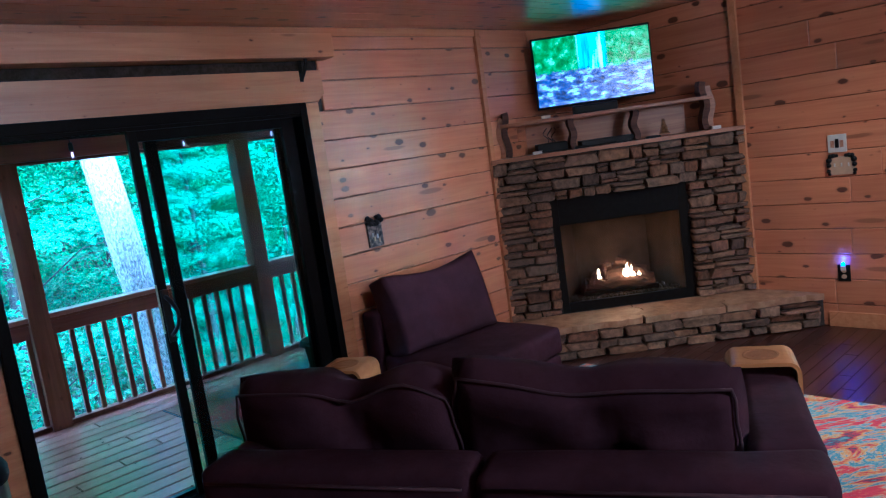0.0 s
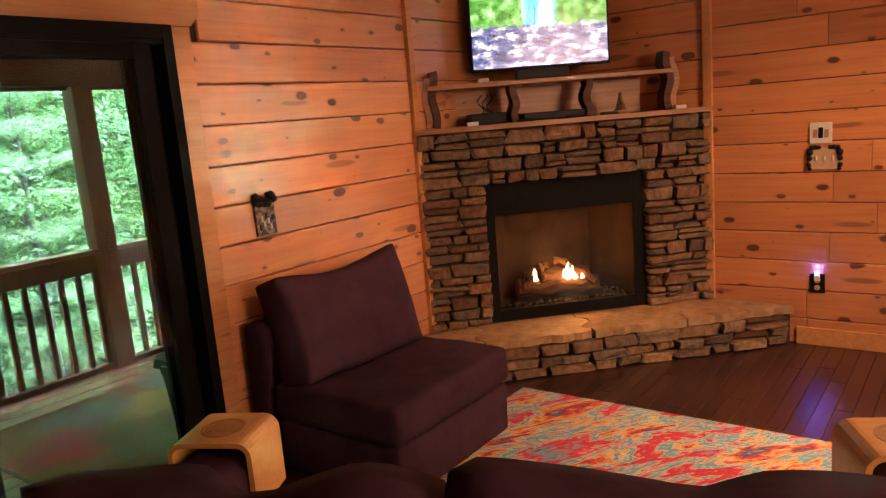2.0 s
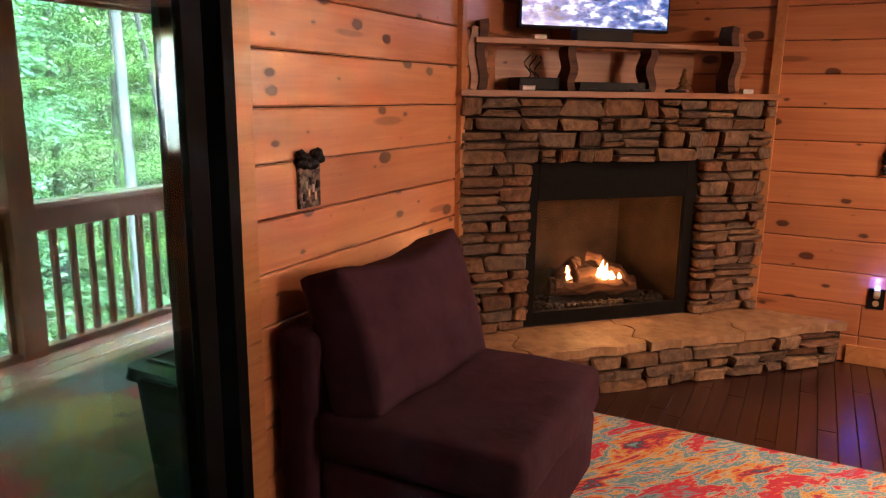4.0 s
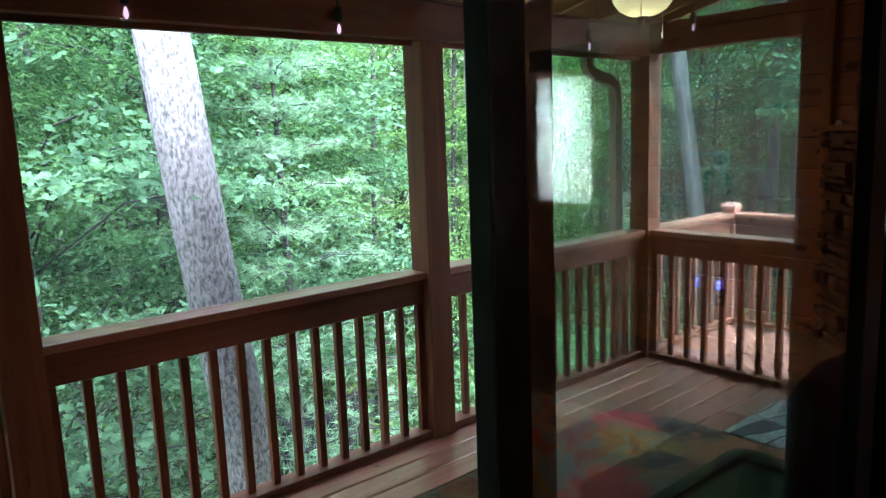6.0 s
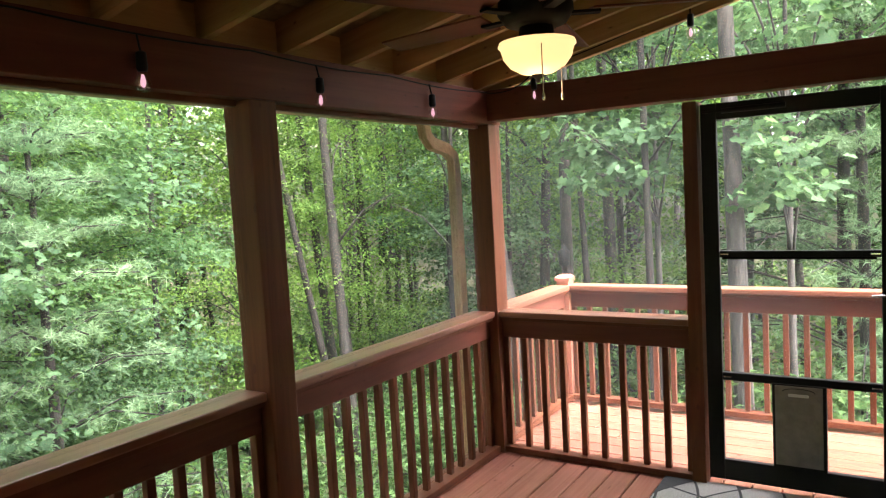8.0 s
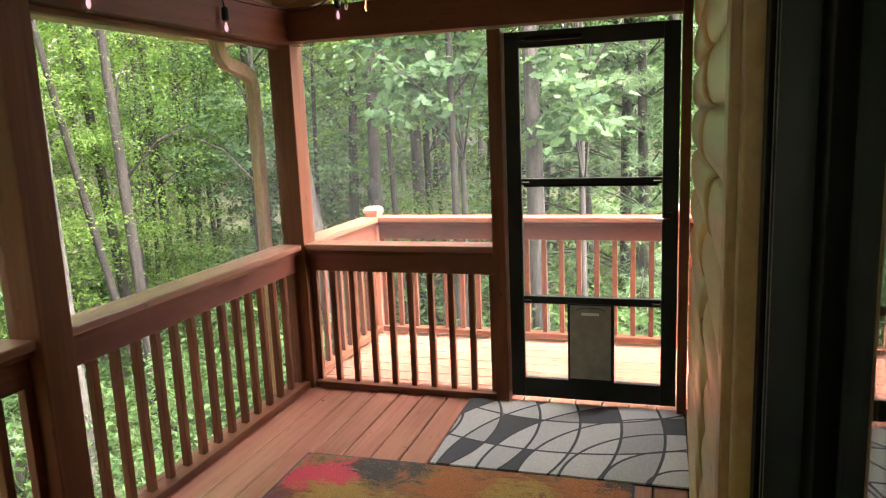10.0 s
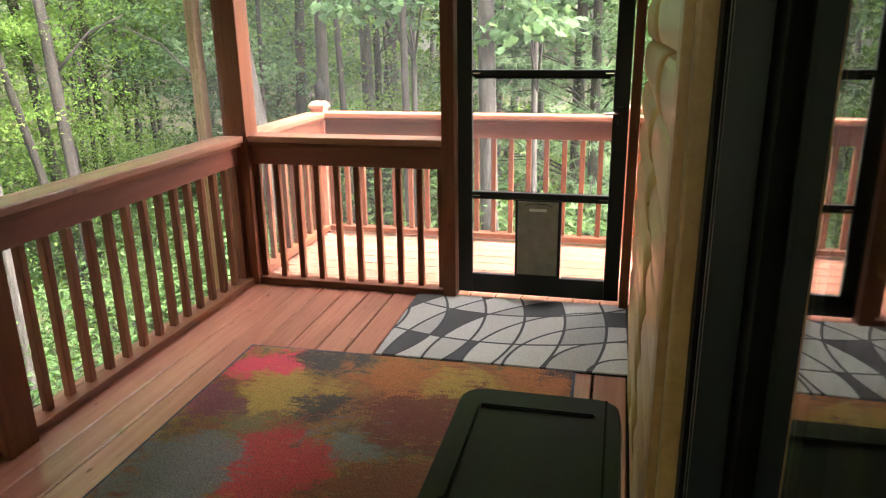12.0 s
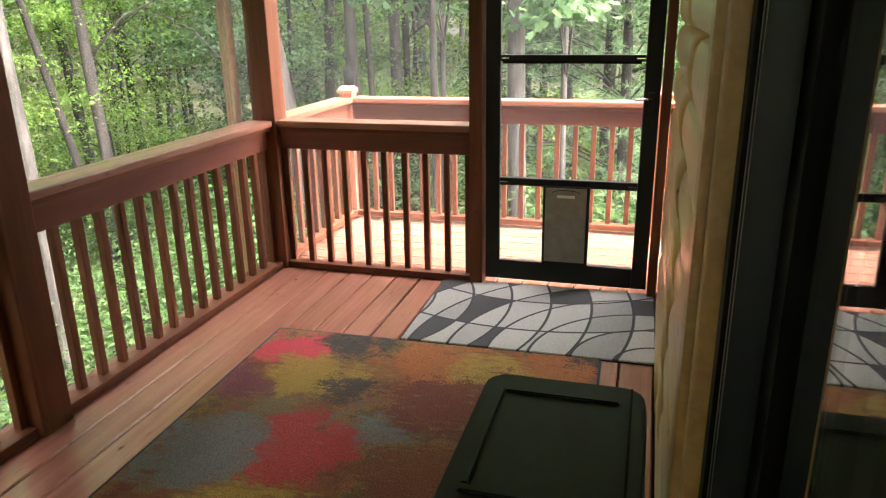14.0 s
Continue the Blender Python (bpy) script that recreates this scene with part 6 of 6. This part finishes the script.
part("stem", trunk_bm(0.9, 0.025, 0.008, (0.05, 0.05), 2, [((0, 0, 0.3), tuple(m), 0.012) for m in mids[::8]], 6), DARKBARK, shrub)


def planted(ob, x, y, scale=1.0, turn=0.0, sink=0.12, first=False):
    m = pose(x, y, ground_z(x, y) - sink, 0, 0, turn)
    t = ob if first else copy_thing(ob, m)
    if first:
        t.matrix_basis = m
    t.scale = (scale, scale, scale)
    return t


rng = random.Random(21)
near = [(1, 2.5, 10.7), (0, 4.4, 12.4), (1, 5.9, 13.0), (0, 0.9, 11.8), (2, 10.2, 14.0), (1, -0.9, 12.3), (2, 7.0, 15.2), (3, 1.8, 16.5), (3, 6.2, 18.5), (1, 15.2, 6.6), (2, 12.6, 13.6), (3, 10.8, 16.5), (0, 13.4, 2.6), (2, 14.6, 8.6), (3, 15.8, 12.2), (1, 14.2, 11.2), (0, -4.0, 13.2)]
used = set()
for k, x, y in near:
    planted(kinds[k], x, y, rng.uniform(0.85, 1.15), rng.uniform(0, 360), first=k not in used)
    used.add(k)
planted(pine, 4.8, 10.4, 0.66, 20, first=True)
for x, y, s in ((3.6, 12.2, 0.55), (14.4, 5.0, 1.1), (-2.6, 11.2, 0.8), (12.6, 4.6, 0.9)):
    planted(pine, x, y, s, rng.uniform(0, 360))
count = 0
while count < 34:
    a, d = rng.uniform(-25, 125), rng.uniform(13.5, 32)
    x, y = 2 + d * math.cos(radians(a)) * 1.0, 5 + d * math.sin(radians(a))
    if x < -14 or y < -8 or (a < 42 and d < 21):
        continue
    k = rng.choice((3, 4, 5))
    planted(kinds[k], x, y, rng.uniform(1.1, 1.9), rng.uniform(0, 360), first=k not in used)
    used.add(k)
    count += 1
planted(shrub, 5.0, 9.6, 1.0, 0, first=True)
for i in range(64):
    a, d = rng.uniform(-22, 120), rng.uniform(5.0, 20)
    x, y = 3.5 + d * math.cos(radians(a)), 5.2 + d * math.sin(radians(a))
    if (x < 8.0 and y < 7.9) or (x - 2.95) ** 2 + (y - 7.85) ** 2 < 1:
        continue
    planted(shrub, x, y, rng.uniform(0.7, 1.5), rng.uniform(0, 360))

# the big pale trunk before the porch, a birch, and leaning trunks
big = thing("large_tree", "thick pale lichened trunk close to the porch, leaning slightly", "tree", (3.40, 7.92, ground_z(3.40, 7.92) - 0.1))
b_ = trunk_bm(11.5, 0.18, 0.115, (-1.52, 0.0), 0.4, [((-0.9, 0, 8.4), (0.8, 1.2, 10.4), 0.07), ((-1.0, 0, 9.0), (-3.0, 0.8, 11.0), 0.07)], 28, 0.03)
part("trunk", b_, PALEBARK, big, "", True)
pts, nr, mids = sprays((-1.1, 0.6, 11.5), (3.0, 3.0, 2.2), 80, 40, 0.35)
o = new("crown", leaf_mesh("leaves", pts, nr, 0.18, LEAF_A, 0.5, True))
o.parent = big
for x, y, r, lean, h, bark, lb in ((8.15, 11.0, 0.10, (0.15, 0.3), 10, BARK, "slim pale birch trunk"), (10.5, 8.5, 0.15, (-0.2, 1.2), 9, BARK, "leaning grey tree trunk"), (10.0, 5.70, 0.12, (0.1, 0.25), 11, BARK, "straight grey tree trunk"),
                                   (12.0, 8.67, 0.11, (0.2, -0.05), 11, DARKBARK, "dark forked tree trunk"), (12.6, 8.45, 0.06, (0.1, 0.5), 11, DARKBARK, "thin dark tree trunk"), (14.0, 8.6, 0.12, (0.1, 0.2), 12, BARK, "grey tree trunk"), (12.1, 13.5, 0.10, (-1.3, 0.0), 11, DARKBARK, "dark slanting trunk"), (11.0, 12.5, 0.07, (-2.2, 0.0), 10, DARKBARK, "thin crooked dark trunk"),
                                   (14.5, 14.5, 0.10, (-0.4, 0.1), 12, DARKBARK, "dark slim trunk"), (17.3, 14.0, 0.13, (-1.0, 0.1), 12, DARKBARK, "dark slanting trunk"), (15.8, 15.0, 0.07, (0.5, 0.1), 11, DARKBARK, "thin dark tree trunk"),
                                   (6.4, 14.5, 0.09, (0.2, 0.1), 11, DARKBARK, "dark slim trunk"), (0.2, 14.0, 0.11, (0.3, 0.1), 11, DARKBARK, "dark slim trunk"), (3.4, 13.4, 0.08, (-0.2, 0.1), 10, BARK, "grey slim trunk"), (13.0, 4.2, 0.1, (0.0, 0.1), 11, BARK, "grey slim trunk")):
    t = thing("bare_trunk_tree", lb + " among the woods", "tree", (x, y, ground_z(x, y) - 0.15), group="woodland trees")
    limbs = [((lean[0] * u, lean[1] * u, h * u), (lean[0] * u + 1.3 * math.cos(9 * u + x), lean[1] * u + 1.3 * math.sin(9 * u + x), h * u + 0.9), r * 0.12) for u in (0.6, 0.7, 0.78, 0.86, 0.93)]
    part("trunk", trunk_bm(h, r, r * 0.4, lean, x, limbs, 12), bark, t, "", True)
    pts, nr, mids = sprays((lean[0], lean[1], h), (1.9, 1.9, 1.6), 26, 36, 0.28)
    o = new("crown", leaf_mesh("leaves", pts, nr, 0.11, LEAF_B, 0.5))
    o.parent = t

for x, y, top, crowns in ((11.3, 7.0, 7.0, (((-0.9, 0.25, 4.6), (1.1, 1.0, 0.75), 42), ((-0.2, -0.1, 6.4), (1.6, 1.5, 0.9), 50))), (10.35, 5.25, 6.5, (((-0.6, 0.1, 4.35), (0.5, 0.45, 0.55), 15), ((0.2, 0.0, 6.0), (1.3, 1.3, 0.9), 40)))):
    t = thing("oak_sapling", "young oak with large pale lobed leaves beyond the deck", "tree", (x, y, ground_z(x, y) - 0.1), group="woodland trees")
    limbs, places, faces = [], [], []
    for mid, radii, many in crowns:
        pts, nr, mids = sprays(mid, radii, many, 22, 0.17, 0.35, 0.2)
        places.append(pts)
        faces.append(nr)
        limbs += [((0.0, 0.0, 0.75 * mid[2]), tuple(m), 0.012) for m in mids[::5]]
    part("trunk", trunk_bm(top, 0.055, 0.02, (0.1, 0.05), x, limbs, 9), BARK, t, "", True)
    o = new("crown", leaf_mesh("leaves", np.concatenate(places), np.concatenate(faces), 0.16, LEAF_C, 0.6, True))
    o.parent = t

for i in range(44):
    a, d = rng.uniform(-18, 118), rng.uniform(6.5, 20)
    x, y = 3.5 + d * math.cos(radians(a)), 5.5 + d * math.sin(radians(a))
    if (x < 8.6 and y < 8.6) or y < -3:
        continue
    h, r = rng.uniform(9, 13), rng.uniform(0.045, 0.11)
    lean = (rng.uniform(-0.9, 0.9), rng.uniform(-0.9, 0.9))
    t = thing("slim_tree", "slim dark-barked tree with a high crown in the woods", "tree", (x, y, ground_z(x, y) - 0.1), group="woodland trees")
    limbs = [((lean[0] * u, lean[1] * u, h * u), (lean[0] * u + 1.0 * math.cos(17 * u + i), lean[1] * u + 1.0 * math.sin(17 * u + i), h * u + 0.8), r * 0.2) for u in (0.36, 0.45, 0.55, 0.66, 0.78, 0.9)]
    part("trunk", trunk_bm(h, r, r * 0.35, lean, i * 1.3, limbs, 9), (DARKBARK, BARK, DARKBARK)[i % 3], t, "", True)
    pts, nr, mids = sprays((lean[0] * 0.75, lean[1] * 0.75, h * (0.72, 0.82)[i % 2]), (1.4, 1.4, h * (0.27, 0.20)[i % 2]), 52, 46, 0.27)
    o = new("crown", leaf_mesh("leaves", pts, nr, 0.075, (LEAF_B, LEAF_A)[i % 2], 0.55))
    o.parent = t

# far woods; their unseen western arc is added to dim the low west sky
N = 200000
a, d = np.radians(gen.uniform(-40, 192, N)), gen.uniform(28, 52, N)
x, y = 3 + d * np.cos(a), 5 + d * np.sin(a)
lump = np.array([noise.noise(Vector((p * 0.12, q * 0.12, 3))) for p, q in zip(x.tolist(), y.tolist())])
gz = np.array([ground_z(p, q) for p, q in zip(x.tolist(), y.tolist())])
z = gz + gen.uniform(0, 1, N) ** 0.8 * (24 + 9 * lump)
far = new("far_woods", leaf_mesh("far_woods", np.stack([x, y, z], 1), gen.normal(size=(N, 3)) + np.array([0, 0, 0.8]), 0.55, LEAF_B, 0.62, False))
tagged(far, "dense green woodland filling the distance", "woods", kind="stuff")
M = 26000
x, y = gen.uniform(-8, 22, M), gen.uniform(7.2, 24, M)
keep = ~((x < 8) & (y < 7.2))
x2, y2 = gen.uniform(7.4, 24, M // 2), gen.uniform(-4, 8, M // 2)
x, y = np.concatenate([x[keep], x2]), np.concatenate([y[keep], y2])
z = np.array([ground_z(p, q) for p, q in zip(x.tolist(), y.tolist())]) + gen.uniform(0.0, 0.4, len(x))
under = new("undergrowth", leaf_mesh("undergrowth", np.stack([x, y, z], 1), gen.normal(size=(len(x), 3)) * 0.5 + np.array([0, 0, 1.0]), 0.18, LEAF_B, 0.6))
tagged(under, "low leafy ground cover under the trees", "undergrowth", kind="stuff")

t = thing("hanging_lantern", "black lantern-shaped feeder hanging on a tree", "lantern", (10.86, 8.2, 0.56))
part("body", lathe([(0.05, 0.0), (0.075, 0.02), (0.085, 0.2), (0.05, 0.23), (0.02, 0.3)], 14), BLACK, t, "", True)
part("hanger", tube([(0, 0, 0.29), (0.03, 0.06, 0.36), (0.10, 0.14, 0.40)], 0.008, 6), BLACK, t)
fence = thing("slatted_fence", "low black slatted enclosure down the slope", "fence", (6.0, 12.0, ground_z(6.0, 12.0)))
for k in range(9):
    part("slat", slab(-0.75 + 0.17 * k, -0.62 + 0.17 * k, -0.02, 0.02, -0.1, 1.25, 0.01), SOOT, fence)
part("rail", slab(-0.8, 0.9, -0.05, -0.021, 1.0, 1.08), SOOT, fence)
part("rail", slab(-0.8, 0.9, -0.05, -0.021, 0.25, 0.33), SOOT, fence)
wire = thing("fence_wire", "dark wire strung along the slope", "wire", (0, 0, 0))
part("wire", tube([(x_, 10.2 + 0.1 * math.sin(x_), ground_z(x_, 10.2) + 0.75) for x_ in [-4 + 1.2 * k for k in range(14)]], 0.012, 5), BLACK, wire)

# ---- pieces of walls and floors ----


def plank_mesh(name, length, width, thick, mat, edge=0.004, gap=0.0008):
    me = bpy.data.meshes.new(name)
    bm = slab(0, length, 0, thick, gap, width - gap)
    bmesh.ops.bevel(bm, geom=[e for e in bm.edges if abs(e.verts[0].co.y) < 1e-6 and abs(e.verts[1].co.y) < 1e-6], offset=edge, segments=1, affect="EDGES")
    bm.to_mesh(me)
    bm.free()
    me.materials.append(mat)
    return me


rng = random.Random(31)


def plank_row(parent, name, a, b, place, width, thick, mat, longest=2.4, edge=0.004, shortest=1.1, gap=0.0008):
    x = a
    while x < b - 0.01:
        l = min(rng.uniform(shortest, longest), b - x)
        if b - x - l < 0.35:
            l = b - x
        o = new(name, plank_mesh(name, l - 0.0012, width, thick, mat, edge, gap))
        o.parent = parent
        o.matrix_basis = place(x)
        x += l


for i in range(15):
    z = 0.031 + PITCH * i
    w = PITCH
    if z + w > CEIL:
        w = CEIL - z
    if z < FLOOR:
        w, z = z + PITCH - FLOOR, FLOOR
    if w < 0.03:
        continue
    spans = [(WEST, EAST)] if z > 2.29 else [(WEST, 0.76), (2.883, EAST)] if z + w > 2.112 else [(WEST, 0.789), (2.833, EAST)]
    for a, b in spans:
        plank_row(wall_north, "plank", a, b, lambda x: pose(x, NORTH, z), w, 0.0155, PINE, 3.4, 0.005, 1.7, 0.0019)
    spans = [(SOUTH, NORTH)] if z > 2.07 or z + w < 0.96 else [(SOUTH, 0.33), (1.05, NORTH)]
    for a, b in spans:
        plank_row(wall_east, "plank", -b, -a, lambda x: pose(EAST, -x, z, 0, 0, -90), w, 0.0155, PINE, 3.4, 0.005, 1.7, 0.0019)
for i in range(44):
    y0 = SOUTH + 4.0 + 0.083 * i
    if y0 + 0.083 > NORTH:
        break
    plank_row(floor, "floorboard", 1.2 + 0.4 * (i % 3) - 0.4, EAST, lambda x: pose(x, y0, FLOOR, -90, 0, 0), 0.083, 0.012, FLOORWOOD, 1.8, 0.0025)
part("floor_rest", slab(WEST, 0.79, SOUTH, NORTH, FLOOR - 0.0115, FLOOR - 0.003), FLOORWOOD, floor)
for i in range(17):
    y0 = 6.55 - 0.1475 * i
    if y0 < 4.2:
        break
    plank_row(porch_floor, "deck_board", -5.4, 5.56, lambda x: pose(x, y0 - 0.1445, 0, -90, 0, 0), 0.1415, 0.034, STAIN_LIT, 7.5, 0.006, 4.6)
for i in range(9):
    x0 = 5.60 + 0.1475 * i
    if x0 > DX:
        break
    plank_row(deck, "deck_board", 1.6, 6.58, lambda y: pose(x0 + 0.1445, y, DECKZ, -90, 0, 90), 0.1415, 0.034, STAIN_LIT, 6.0, 0.006, 4.0)

prof = [(0.0, 0.0), (0.028, 0.012), (0.038, 0.03), (0.044, 0.06), (0.046, 0.095), (0.044, 0.13), (0.038, 0.16), (0.028, 0.178), (0.0, 0.19)]


def log_mesh(length):
    bm = bmesh.new()
    ends = []
    n = max(2, int(length / 0.25))
    for k in range(n + 1):
        x = length * k / n
        wob = 0.006 * noise.noise(Vector((x * 1.3, length, 0)))
        ends.append([bm.verts.new((x, p + (wob if 0 < p else 0), q)) for p, q in prof])
    for a, b in zip(ends, ends[1:]):
        for j in range(len(prof) - 1):
            bm.faces.new((a[j], a[j + 1], b[j + 1], b[j]))
    bm.faces.new(ends[0][::-1])
    bm.faces.new(ends[-1])
    bm.normal_update()
    for f in bm.faces:
        f.smooth = True
    me = bpy.data.meshes.new("siding_log")
    bm.to_mesh(me)
    bm.free()
    me.materials.append(LOG)
    return me


for i in range(16):
    z = -0.1 + 0.19 * i
    for a, b in ([(-5.5, 0.769), (2.842, 5.41)] if z + 0.19 < 2.2 else [(-5.5, 5.41)]):
        cut = rng.uniform(a + 0.8, b - 0.8)
        for p, q in ((a, cut - 0.003), (cut, b)):
            o = new("siding_log", log_mesh(q - p))
            o.parent = wall_north
            o.matrix_basis = pose(p, 4.139, z)
